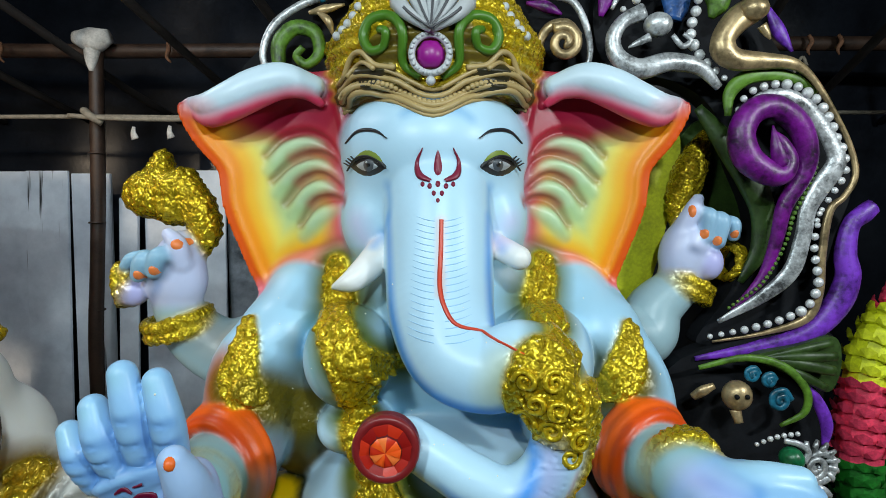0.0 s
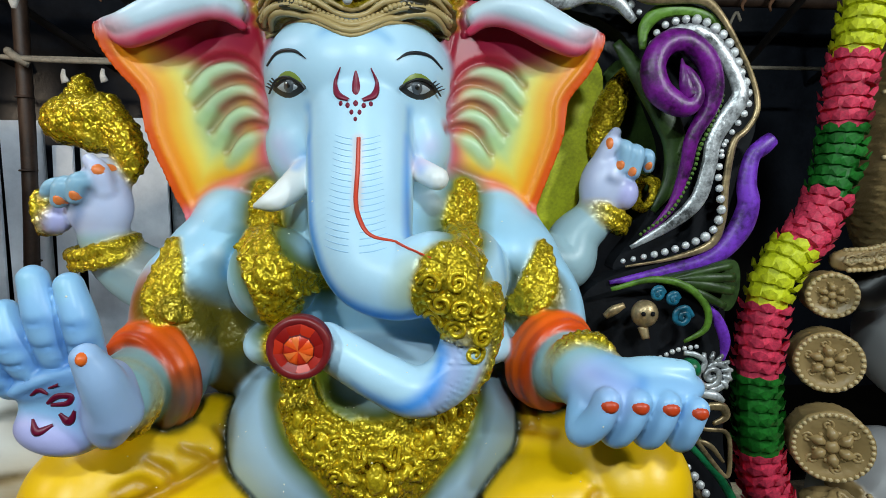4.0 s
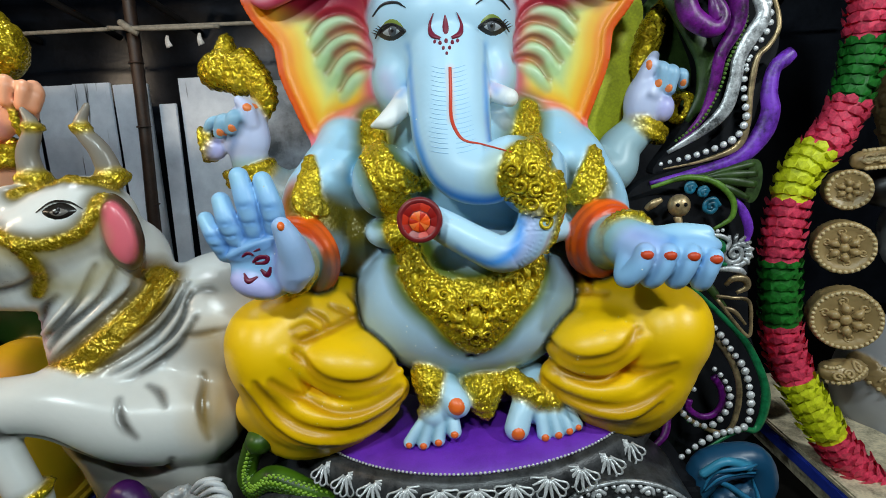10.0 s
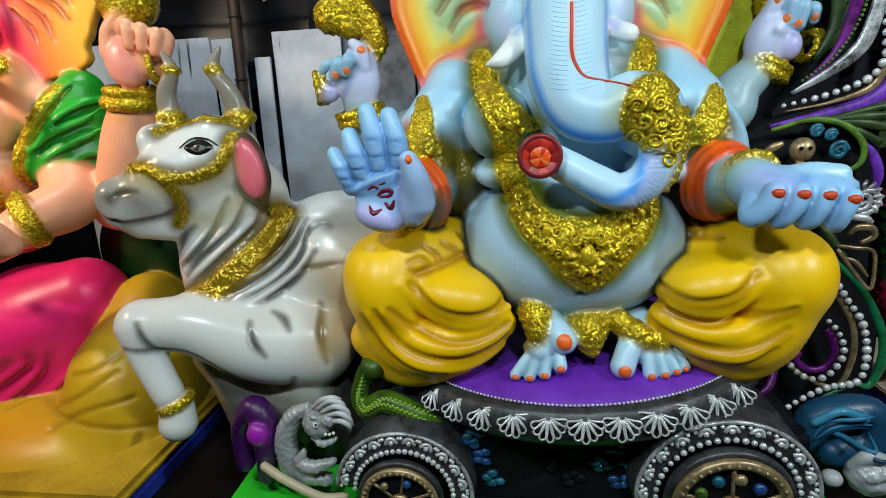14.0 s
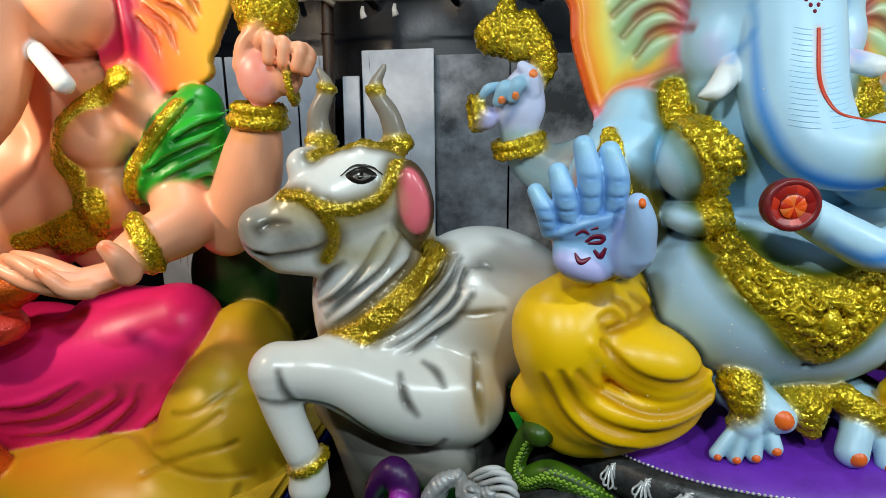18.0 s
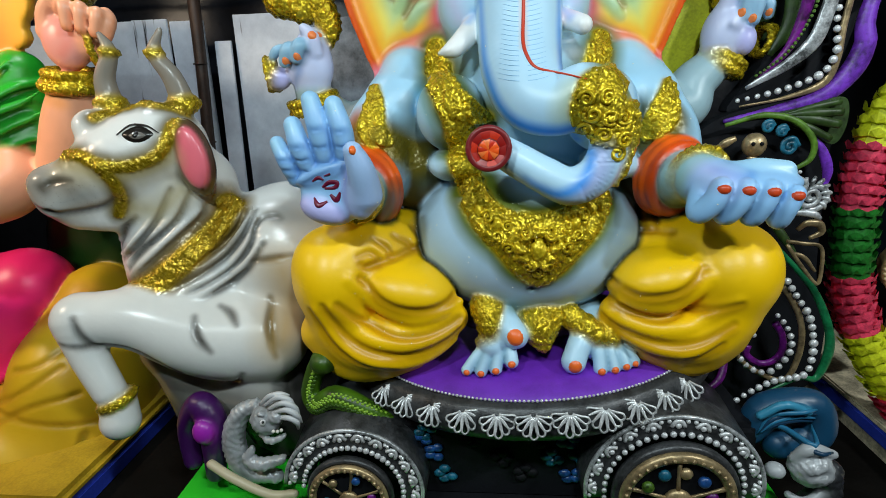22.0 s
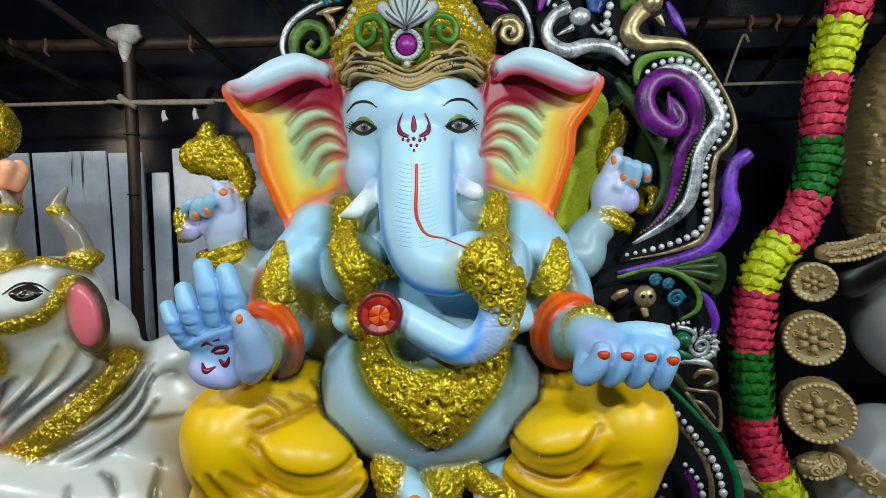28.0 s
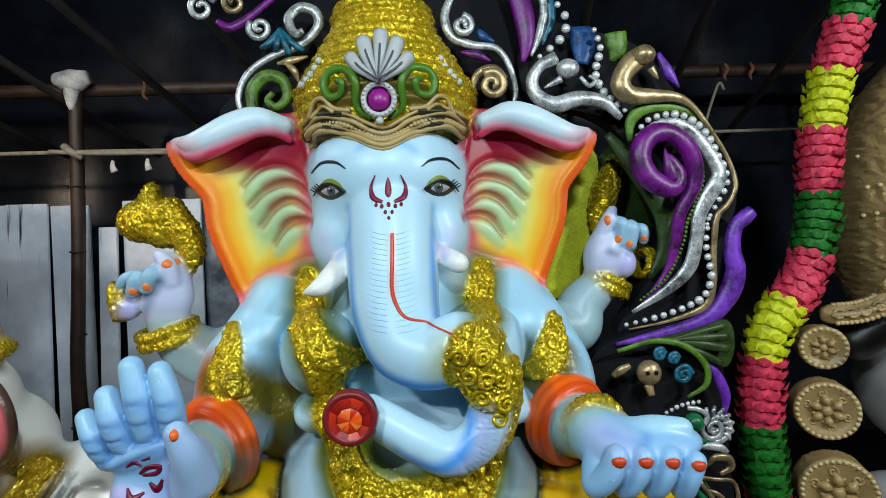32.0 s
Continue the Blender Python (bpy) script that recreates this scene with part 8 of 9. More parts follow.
for pts in ([(-1.961, 0.940, 0.876), (-2.035, 0.900, 0.904), (-2.098, 0.890, 0.931), (-2.148, 0.890, 0.957)], [(-1.935, 0.930, 0.901), (-2.008, 0.900, 0.931), (-2.070, 0.900, 0.965), (-2.129, 0.910, 0.977)], [(-1.962, 0.970, 0.907), (-2.036, 0.960, 0.944), (-2.100, 0.960, 0.964), (-2.163, 0.970, 0.971)], [(-1.879, 0.920, 0.888), (-1.913, 0.885, 0.895), (-1.943, 0.870, 0.930), (-1.976, 0.870, 0.953)]):
    w.rope(pts, [0.030, 0.025, 0.021, 0.017], SKIN, k=0.005)
    p_ = pts[3]
    w.tint([p_, (p_[0] + 0.012, p_[1] - 0.01, p_[2] - 0.004)], 0.010, (0.92, 0.14, 0.01), 0.012)
w.rope([(-1.779, 0.960, 0.929), (-1.777, 0.930, 0.981), (-1.799, 0.920, 1.014)], [0.040, 0.032, 0.024], SKIN, k=0.012)
w.tint([(-1.769, 0.895, 1.019), (-1.784, 0.900, 1.024)], 0.012, (0.92, 0.14, 0.01), 0.010)
w.tint([(-1.958, 0.930, 0.933), (-1.867, 0.940, 0.941)], 0.012, (0.90, 0.55, 0.48), 0.04)
# glitter strap over the chest
for pts in ([(-1.990, 1.516), (-2.104, 1.451), (-2.195, 1.366), (-2.247, 1.259), (-2.185, 1.161), (-2.178, 1.064), (-2.285, 0.999), (-2.470, 0.939)], [(-2.114, 1.109), (-2.119, 1.028), (-2.202, 0.954), (-2.359, 0.909)]):
    q = w.on(spline(pts, 4), 0.0, 1.13)
    w.tint(q, 0.055, (0.62, 0.18, 0.012), 0.05)
    w.skin(q, 0.036, 0.014, GOLD, n=1, glit=0.9)
w.ball((-2.429, 1.100, 0.829), (0.17, 0.12, 0.09), (0.72, 0.15, 0.015), k=0.03, glit=0.45)
w.ball((-2.468, 1.060, 0.693), (0.17, 0.10, 0.08), (0.66, 0.05, 0.03), k=0.03, glit=0.3)
# ochre cloth over the seat, pink cloth over the folded leg
w.layer()
w.ball((-2.10, 1.20, 0.04), (0.56, 0.35, 0.20), OCH, k=0.03)
w.ball((-1.74, 1.30, 0.16), (0.25, 0.28, 0.36), OCH, k=0.08)
w.ball((-1.76, 1.50, 0.32), (0.20, 0.24, 0.33), OCH, k=0.08)
for pts in ([(-2.272, 0.238), (-1.958, 0.236), (-1.768, 0.222), (-1.546, 0.164)], [(-1.917, 0.252), (-1.767, 0.317), (-1.643, 0.389)], [(-1.891, 0.196), (-1.722, 0.270), (-1.587, 0.289)], [(-1.817, 0.381), (-1.709, 0.407), (-1.622, 0.455)]):
    w.groove(w.on(spline(pts, 4), 0.0, 0.75), 0.006, (0.34, 0.17, 0.005), 0.014, 0.016)
w.groove(w.on(spline([(-1.582, 0.134), (-1.604, 0.059), (-1.658, -0.018)], 4), 0.0, 0.75), 0.011, (0.05, 0.03, 0.004), 0.015, 0.016)
w.tint([(-2.361, 1.020, 0.180), (-2.132, 1.000, 0.148), (-1.952, 1.000, 0.122)], 0.05, (0.92, 0.27, 0.01), 0.10)
w.tint([(-1.708, 1.340, 0.525), (-1.632, 1.360, 0.449)], 0.05, (0.70, 0.26, 0.05), 0.09)
w.merge(0.005)
w.layer()
w.rope([(-1.990, 1.420, 0.575), (-2.175, 1.340, 0.499), (-2.390, 1.280, 0.414), (-2.672, 1.250, 0.359), (-3.025, 1.250, 0.334)], [0.170, 0.205, 0.205, 0.195, 0.18], HOT, k=0.03, n=10)
w.rope([(-2.043, 1.380, 0.388), (-2.142, 1.310, 0.264), (-2.336, 1.260, 0.204), (-2.601, 1.230, 0.226)], [0.125, 0.140, 0.140, 0.125], HOT, k=0.08, n=10)
# pink folds; their shade is coloured into the grooves and below them
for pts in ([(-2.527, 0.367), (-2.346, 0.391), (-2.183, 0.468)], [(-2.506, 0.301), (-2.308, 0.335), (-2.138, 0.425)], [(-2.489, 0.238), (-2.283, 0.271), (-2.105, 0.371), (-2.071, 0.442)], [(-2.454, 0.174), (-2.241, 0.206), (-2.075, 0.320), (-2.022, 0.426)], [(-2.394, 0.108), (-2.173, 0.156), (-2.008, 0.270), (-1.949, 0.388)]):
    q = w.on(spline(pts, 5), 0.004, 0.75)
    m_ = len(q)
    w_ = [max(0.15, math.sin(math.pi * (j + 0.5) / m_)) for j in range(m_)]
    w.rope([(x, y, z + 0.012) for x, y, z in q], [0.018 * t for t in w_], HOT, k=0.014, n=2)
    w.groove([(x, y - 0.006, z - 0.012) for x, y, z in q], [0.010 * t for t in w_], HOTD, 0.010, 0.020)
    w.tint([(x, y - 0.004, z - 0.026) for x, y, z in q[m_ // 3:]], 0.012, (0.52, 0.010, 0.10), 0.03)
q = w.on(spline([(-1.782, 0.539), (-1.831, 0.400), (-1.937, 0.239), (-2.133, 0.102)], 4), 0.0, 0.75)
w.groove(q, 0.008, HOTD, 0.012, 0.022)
# upper cloth in dark crimson, closing the gap under the hand
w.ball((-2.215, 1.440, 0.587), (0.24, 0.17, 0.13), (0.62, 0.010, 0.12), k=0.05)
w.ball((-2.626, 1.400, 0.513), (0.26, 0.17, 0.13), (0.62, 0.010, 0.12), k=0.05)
# the arm's shade on the cloth, put into the colour
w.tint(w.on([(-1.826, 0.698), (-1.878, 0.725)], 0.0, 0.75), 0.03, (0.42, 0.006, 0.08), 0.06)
w.merge(0.005)
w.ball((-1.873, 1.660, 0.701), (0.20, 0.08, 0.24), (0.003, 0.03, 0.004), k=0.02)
# added near-black mass that hides the boards and keeps the gap dark
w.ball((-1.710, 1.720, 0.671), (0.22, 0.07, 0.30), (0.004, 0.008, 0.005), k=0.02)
w.ball((-2.540, 1.000, 0.175), (0.11, 0.08, 0.10), (0.72, 0.14, 0.015), k=0.02, glit=0.6)
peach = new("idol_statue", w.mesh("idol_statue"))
tagged(peach, "peach-skinned painted plaster idol in pink and green cloth", "statue")
ped2 = thing("pedestal_board", "low cloth-covered pedestal with a blue edge", "pedestal", (-2.0, 1.2, 0.0))
ped2.matrix_basis = Matrix.Translation((-2.0, 1.2, 0.0))
OCHRE = surface("ochre_cloth_paint", (0.58, 0.38, 0.02), 0.45, dark=0.6, scale=5, bump=0.3)
under(part("top", slab(-2.8, -1.45, 0.78, 1.9, 0.06, 0.11, 0.02), OCHRE), ped2)
under(part("edge", slab(-2.803, -1.447, 0.774, 1.89, 0.0, 0.0595, 0.004), BLUEB), ped2)

# ---- grey and gold idol with garland ----
GREY, OGOLD, OGOLDD = (0.36, 0.36, 0.37), (0.38, 0.26, 0.11), (0.12, 0.075, 0.025)
r_ = Clay((1.12, 0.9, 0.05), (2.35, 2.0, 2.35), 0.009, GREY)
r_.ball((2.109, 1.750, 1.580), (0.36, 0.30, 0.62), OGOLD, glit=0.22)
for i in range(9):
    z = 1.30 + 0.09 * i
    hc_ = (2.109, 1.750, 1.580)
    r_.ring((hc_[0], hc_[1], z), (0, 0, 1), 0.335 * math.sqrt(max(0.05, 1 - ((z - hc_[2]) / 0.62) ** 2)), 0.014, OGOLD, k=0.01, glit=0.2)
r_.rope([(1.433, 1.450, 1.217), (1.528, 1.420, 1.234), (1.642, 1.400, 1.296), (1.785, 1.400, 1.394)], [0.030, 0.034, 0.034, 0.034], OGOLD, k=0.012, glit=0.1)
r_.rope([(1.568, 1.500, 1.109), (1.658, 1.470, 1.189), (1.777, 1.450, 1.244)], [0.07, 0.075, 0.07], (0.012, 0.010, 0.010), k=0.01)
for i in range(6):
    r_.groove([(1.50 + 0.005 * i, 1.42, 1.32 - 0.02 * i), (1.62, 1.38, 1.40 - 0.022 * i)], 0.004, None, 0.006)
r_.ball((1.971, 1.600, 0.908), (0.26, 0.24, 0.26), GREY, k=0.02)
r_.ball((1.821, 1.600, 0.272), (0.24, 0.22, 0.30), GREY, k=0.04)
r_.ball((2.047, 1.500, 0.062), (0.34, 0.32, 0.30), GREY, k=0.05)
r_.ball((1.841, 1.400, 0.019), (0.22, 0.22, 0.22), GREY, k=0.05)
r_.ball((1.424, 1.400, 0.442), (0.085, 0.06, 0.040), OGOLD, k=0.012, glit=0.1)


def lace(pts, wide, y0=1.0):
    """A band of carved lace: flat strip, beaded edges, small scrolls."""
    q = r_.on(spline(pts, 8), 0.0, y0)
    r_.skin(q, wide, 0.012, OGOLD, n=1, glit=0.1)
    r_.tint([(x, y - 0.012, z) for x, y, z in q], wide * 0.3, OGOLDD, wide * 0.5)
    for i in range(1, len(q) - 1):
        t_ = np.array(q[i + 1]) - np.array(q[i - 1])
        m_ = max(np.hypot(t_[0], t_[2]), 1e-6)
        for sg in (-1, 1):
            x_, z_ = q[i][0] + sg * t_[2] / m_ * wide * 0.9, q[i][2] - sg * t_[0] / m_ * wide * 0.9
            y_ = r_.front(x_, z_, y0)
            if y_ is not None and abs(y_ - q[i][1]) < 0.05:
                r_.bead((x_, y_ - 0.002, z_), 0.0085, (0.56, 0.42, 0.21))
        if i % 3 == 1:
            sg = 1 if i % 2 else -1
            sp = [(q[i][0] + sg * wide * 0.55 * (1 - t / 14) * math.cos(0.8 * t), q[i][2] + wide * 0.55 * (1 - t / 14) * math.sin(0.8 * t)) for t in range(11)]
            sp = r_.on(sp, -0.003, y0)
            if max(p[1] for p in sp) - min(p[1] for p in sp) < 0.04:
                r_.tube(sp, 0.0055, (0.48, 0.34, 0.16), n=2, sides=6)


lace([(1.499, 0.572), (1.554, 0.467), (1.647, 0.352), (1.811, 0.244)], 0.040)
lace([(1.301, 0.439), (1.377, 0.448), (1.474, 0.495)], 0.030)
lace([(1.418, 1.218), (1.511, 1.235), (1.623, 1.297), (1.765, 1.393)], 0.034)
for c, r0 in (((1.356, 1.400, 1.123), 0.066), ((1.349, 1.380, 0.926), 0.090), ((1.369, 1.360, 0.671), 0.108)):
    c = np.array(c)
    ax = np.array((-0.45, -1.0, 0.05))
    ax /= np.linalg.norm(ax)

    def disc(x, y, z, c=c, ax=ax, r0=r0):
        p = (x - c[0], y - c[1], z - c[2])
        t = p[0] * ax[0] + p[1] * ax[1] + p[2] * ax[2]
        rr = np.sqrt(np.maximum(p[0] ** 2 + p[1] ** 2 + p[2] ** 2 - t * t, 0))
        return np.maximum(rr - r0, np.abs(t) - 0.045)
    r_.put(disc, c - r0 * 1.1, c + r0 * 1.1, OGOLD, 0.008, glit=0.12)
    f = c + ax * 0.045
    r_.ring(f, ax, r0 * 0.92, 0.010, OGOLD, k=0.006)
    e1 = np.cross(ax, (0, 0, 1))
    e1 /= np.linalg.norm(e1)
    e2 = np.cross(e1, ax)
    r_.tint([f + e1 * r0 * 0.3, f - e1 * r0 * 0.3], r0 * 0.5, OGOLDD, r0 * 0.3)
    nb = int(r0 * 340)
    for i in range(nb):
        a = 2 * math.pi * i / nb
        r_.bead(f + (e1 * math.cos(a) + e2 * math.sin(a)) * r0 * 0.92 + ax * 0.006, 0.0075, (0.60, 0.46, 0.24))
    for i in range(6):
        a = 2 * math.pi * i / 6 + 0.3
        d_, n_ = e1 * math.cos(a) + e2 * math.sin(a), -e1 * math.sin(a) + e2 * math.cos(a)
        r_.tube([f + d_ * r0 * 0.16, f + d_ * r0 * 0.36 + n_ * r0 * 0.05 + ax * 0.004, f + d_ * r0 * 0.60], [r0 * 0.03, r0 * 0.15, r0 * 0.03], OGOLD, n=4)
        sp = [f + d_ * r0 * 0.62 + (d_ * math.cos(0.8 * t) + n_ * math.sin(0.8 * t)) * r0 * 0.15 * (1 - t / 13) for t in range(10)]
        r_.tube(sp, r0 * 0.045, OGOLD, n=2, sides=6)
        r_.bead(f + (e1 * math.cos(a + 0.52) + e2 * math.sin(a + 0.52)) * r0 * 0.42, r0 * 0.07, OGOLD)
    r_.ring(f, ax, r0 * 0.78, 0.006, OGOLD, k=0.004)
    r_.bead(f, r0 * 0.2, OGOLD, squash=0.8)
for i in range(26):
    p = spline([(1.418, 1.430, 1.218), (1.511, 1.400, 1.235), (1.623, 1.380, 1.297), (1.765, 1.380, 1.393)], 9)[i]
    r_.bead((p[0], p[1] - 0.02, p[2]), 0.010, (0.62, 0.48, 0.26))
for row in ([(1.558, 1.896), (1.616, 1.910), (1.732, 1.946)], [(1.533, 1.715), (1.632, 1.731), (1.769, 1.772)], [(1.522, 1.595), (1.643, 1.608), (1.780, 1.655)], [(1.521, 1.489), (1.652, 1.506), (1.790, 1.555)]):
    for x, y, z in r_.on(spline(row, 9), -0.004):
        r_.bead((x, y, z), 0.0095, (0.62, 0.48, 0.26))
for c0, sg in (((1.568, 1.659), 1), ((1.635, 1.654), -1), ((1.567, 1.544), -1), ((1.638, 1.546), 1), ((1.609, 1.417), 1), ((1.669, 1.432), -1), ((1.566, 1.806), 1), ((1.629, 1.814), -1), ((1.636, 1.345), -1), ((1.576, 1.315), 1), ((1.705, 1.597), 1), ((1.720, 1.435), 1)):
    sp = [(c0[0] + sg * 0.034 * (1 - t / 16) * math.cos(0.7 * t), c0[1] + 0.034 * (1 - t / 16) * math.sin(0.7 * t)) for t in range(13)]
    r_.tube(r_.on(sp, -0.002), 0.008, (0.50, 0.36, 0.17), n=3)
gx = r_.on([(1.503, 1.359)])[0]
r_.bead((gx[0], gx[1] - 0.008, gx[2]), 0.022, (0.005, 0.10, 0.03), squash=0.8)
goldidol = new("idol_statue", r_.mesh("idol_statue", 0.022))
tagged(goldidol, "dark grey plaster idol with carved antique-gold ornaments", "statue")
ped3 = thing("pedestal_board", "pedestal with a blue painted edge", "pedestal", (1.9, 1.4, 0.0))
ped3.matrix_basis = Matrix.Translation((1.9, 1.4, 0.0))
under(part("top", slab(1.275, 2.9, 0.74, 2.0, 0.115, 0.14, 0.006), CREAM), ped3)
under(part("edge", slab(1.27, 2.905, 0.735, 1.99, 0.065, 0.1145, 0.004), BLUEB), ped3)
under(part("skirt", slab(1.29, 2.9, 0.76, 1.98, 0.0, 0.0645, 0.004), CREAM), ped3)

# garland of cloth flowers
G_COL = {"pink": surface("pink_cloth_petals", (0.85, 0.05, 0.12), 0.6, dark=0.6, scale=30, bump=0.3), "yellow": surface("yellow_cloth_petals", (0.72, 0.76, 0.012), 0.6, dark=0.7, scale=30, bump=0.3), "green": surface("green_cloth_petals", (0.010, 0.20, 0.015), 0.6, dark=0.5, scale=30, bump=0.3)}
garland = thing("flower_garland", "garland of pink, yellow and green cloth flowers", "garland", (1.3, 1.4, 1.2))
garland.matrix_basis = Matrix.Translation((1.3, 1.4, 1.2))
gp = spline([(1.600, 1.500, 2.331), (1.525, 1.490, 2.141), (1.455, 1.480, 1.949), (1.418, 1.470, 1.734), (1.400, 1.460, 1.515), (1.327, 1.440, 1.326), (1.188, 1.400, 1.182), (1.144, 1.380, 0.985), (1.136, 1.360, 0.787), (1.163, 1.340, 0.557), (1.245, 1.280, 0.351), (1.384, 1.220, 0.142), (1.537, 1.160, 0.003), (1.693, 1.100, -0.109)], 24)
gs = np.concatenate([[0], np.cumsum(np.linalg.norm(np.diff(gp, axis=0), axis=1))])


def petals(s0, s1, r, rng):
    """Rings of cupped petals round the string between two lengths along it."""
    bm = bmesh.new()
    rows = max(2, int((s1 - s0) / 0.034))
    for j in range(rows):
        s = s0 + (s1 - s0) * (j + 0.5) / rows
        c = np.array([np.interp(s, gs, gp[:, a]) for a in range(3)])
        t = np.array([np.interp(s + 0.01, gs, gp[:, a]) for a in range(3)]) - c
        t /= np.linalg.norm(t)
        e1 = np.cross(t, (0, 1, 0))
        e1 /= np.linalg.norm(e1)
        e2 = np.cross(e1, t)
        k = 9
        for i in range(k):
            a = 2 * math.pi * (i + 0.5 * (j % 2)) / k + rng.uniform(-0.1, 0.1)
            d = e1 * math.cos(a) + e2 * math.sin(a)
            sd = -e1 * math.sin(a) + e2 * math.cos(a)
            rr = r * rng.uniform(0.92, 1.06)
            q = [c + d * rr * 0.45 + sd * 0.004, c + d * rr * 0.88 + sd * 0.021 - t * 0.006, c + d * rr * 1.02 + sd * 0.019 - t * 0.022, c + d * rr * 1.09 - t * 0.031, c + d * rr * 1.02 - sd * 0.019 - t * 0.022, c + d * rr * 0.88 - sd * 0.021 - t * 0.006, c + d * rr * 0.45 - sd * 0.004]
            top = bm.verts.new(c + d * rr * 0.99 - t * 0.002)
            vs = [bm.verts.new(p) for p in q]
            for a1, b1 in zip(vs, vs[1:] + vs[:1]):
                bm.faces.new((top, a1, b1))
        # inner core
    ring = []
    for j in range(7):
        s = s0 + (s1 - s0) * j / 6
        c = np.array([np.interp(s, gs, gp[:, a]) for a in range(3)])
        t = np.array([np.interp(s + 0.01, gs, gp[:, a]) for a in range(3)]) - np.array([np.interp(s - 0.01, gs, gp[:, a]) for a in range(3)])
        t /= np.linalg.norm(t)
        e1 = np.cross(t, (0, 1, 0))
        e1 /= np.linalg.norm(e1)
        e2 = np.cross(e1, t)
        ring.append([bm.verts.new(c + r * 0.8 * (e1 * math.cos(a) + e2 * math.sin(a))) for a in [2 * math.pi * i / 12 for i in range(12)]])
    for p, q in zip(ring[:-1], ring[1:]):
        for i in range(12):
            bm.faces.new((p[i], p[(i + 1) % 12], q[(i + 1) % 12], q[i]))
    bm.faces.new(ring[0])
    bm.faces.new(ring[-1])
    bmesh.ops.recalc_face_normals(bm, faces=bm.faces)
    return bm


rng = random.Random(11)
marks = [(1.542, 1.490, 2.178), (1.475, 1.480, 2.015), (1.432, 1.475, 1.822), (1.406, 1.465, 1.615), (1.370, 1.450, 1.406), (1.254, 1.420, 1.239), (1.158, 1.390, 1.084), (1.138, 1.370, 0.882), (1.145, 1.350, 0.657), (1.191, 1.330, 0.447), (1.304, 1.250, 0.259), (1.466, 1.190, 0.072), (1.630, 1.120, -0.058)]
cuts = [0.0] + [float(gs[np.argmin(np.linalg.norm(gp - np.array(m), axis=1))]) for m in marks] + [float(gs[-1])]
for i, (a, b) in enumerate(zip(cuts[:-1], cuts[1:])):
    colr = ("green", "pink", "yellow", "pink", "green", "pink", "yellow", "pink", "green", "pink", "yellow", "pink", "green", "pink")[i]
    under(part("flower_section", petals(a, b, 0.068, rng), G_COL[colr], None, colr + " cloth flowers"), garland)


# ---- shed: floor, tarpaulin walls, roof ----
TARP = surface("black_tarpaulin", (0.012, 0.015, 0.022), 0.30, spec=0.35, dark=0.5, scale=3, fine=40, bump=0.6)
EARTH = surface("dark_earth_floor", (0.007, 0.006, 0.005), 0.98, spec=0.05, scale=4, fine=60, bump=0.6)
ROOFM = surface("dark_thatch", (0.012, 0.010, 0.009), 0.9, spec=0.1, scale=6, fine=80)


def drip_board(name, stain=0.0):
    """Grey whitewashed board with dark runs and grime."""
    m, nt, bs = nodes_of(name)
    tc = nt.nodes.new("ShaderNodeTexCoord")
    mp = nt.nodes.new("ShaderNodeMapping")
    mp.inputs["Scale"].default_value = (16, 16, 1.1)
    link(nt, tc.outputs["Object"], mp.inputs["Vector"])
    runs = add(nt, "ShaderNodeTexNoise", Scale=1.0, Detail=3.0, Roughness=0.6)
    link(nt, mp.outputs["Vector"], runs.inputs["Vector"])
    blot = add(nt, "ShaderNodeTexNoise", Scale=2.6, Detail=6.0, Roughness=0.65)
    link(nt, tc.outputs["Object"], blot.inputs["Vector"])
    r1 = nt.nodes.new("ShaderNodeValToRGB")
    r1.color_ramp.elements[0].position, r1.color_ramp.elements[1].position = 0.30 + 0.10 * stain, 0.66 + 0.04 * stain
    r1.color_ramp.elements[0].color, r1.color_ramp.elements[1].color = (0.40 - 0.36 * stain, 0.45 - 0.40 * stain, 0.53 - 0.47 * stain, 1), (0.74 - 0.30 * stain, 0.80 - 0.31 * stain, 0.88 - 0.32 * stain, 1)
    link(nt, blot.outputs["Fac"], r1.inputs["Fac"])
    r2 = nt.nodes.new("ShaderNodeValToRGB")
    r2.color_ramp.elements[0].position, r2.color_ramp.elements[1].position = 0.66, 0.71
    link(nt, runs.outputs["Fac"], r2.inputs["Fac"])
    mx = nt.nodes.new("ShaderNodeMix")
    mx.data_type = "RGBA"
    mx.inputs["B"].default_value = (0.02, 0.022, 0.026, 1)
    link(nt, r2.outputs["Color"], mx.inputs["Factor"])
    link(nt, r1.outputs["Color"], mx.inputs["A"])
    link(nt, mx.outputs["Result"], bs.inputs["Base Color"])
    bs.inputs["Roughness"].default_value = 0.65
    bp = add(nt, "ShaderNodeBump", Strength=0.3, Distance=0.004)
    link(nt, blot.outputs["Fac"], bp.inputs["Height"])
    link(nt, bp.outputs["Normal"], bs.inputs["Normal"])
    return m


BOARD = drip_board("whitewashed_grey_board")
STAINED = drip_board("black_stained_board", 1.0)
BAMBOO = surface("dark_bamboo", (0.05, 0.026, 0.016), 0.55, dark=0.4, scale=12, bump=0.5, wear=0.9)
# rafters use a darker copy of the bamboo colour
RAFT = surface("near_black_bamboo", (0.018, 0.013, 0.011), 0.7, dark=0.5, scale=12, bump=0.4)
TIE = surface("orange_cloth_tie", (0.22, 0.10, 0.05), 0.8, dark=0.5, scale=30, bump=0.4)
ROPE = surface("pale_rope", (0.30, 0.26, 0.20), 0.8, dark=0.6, scale=30, bump=0.5)
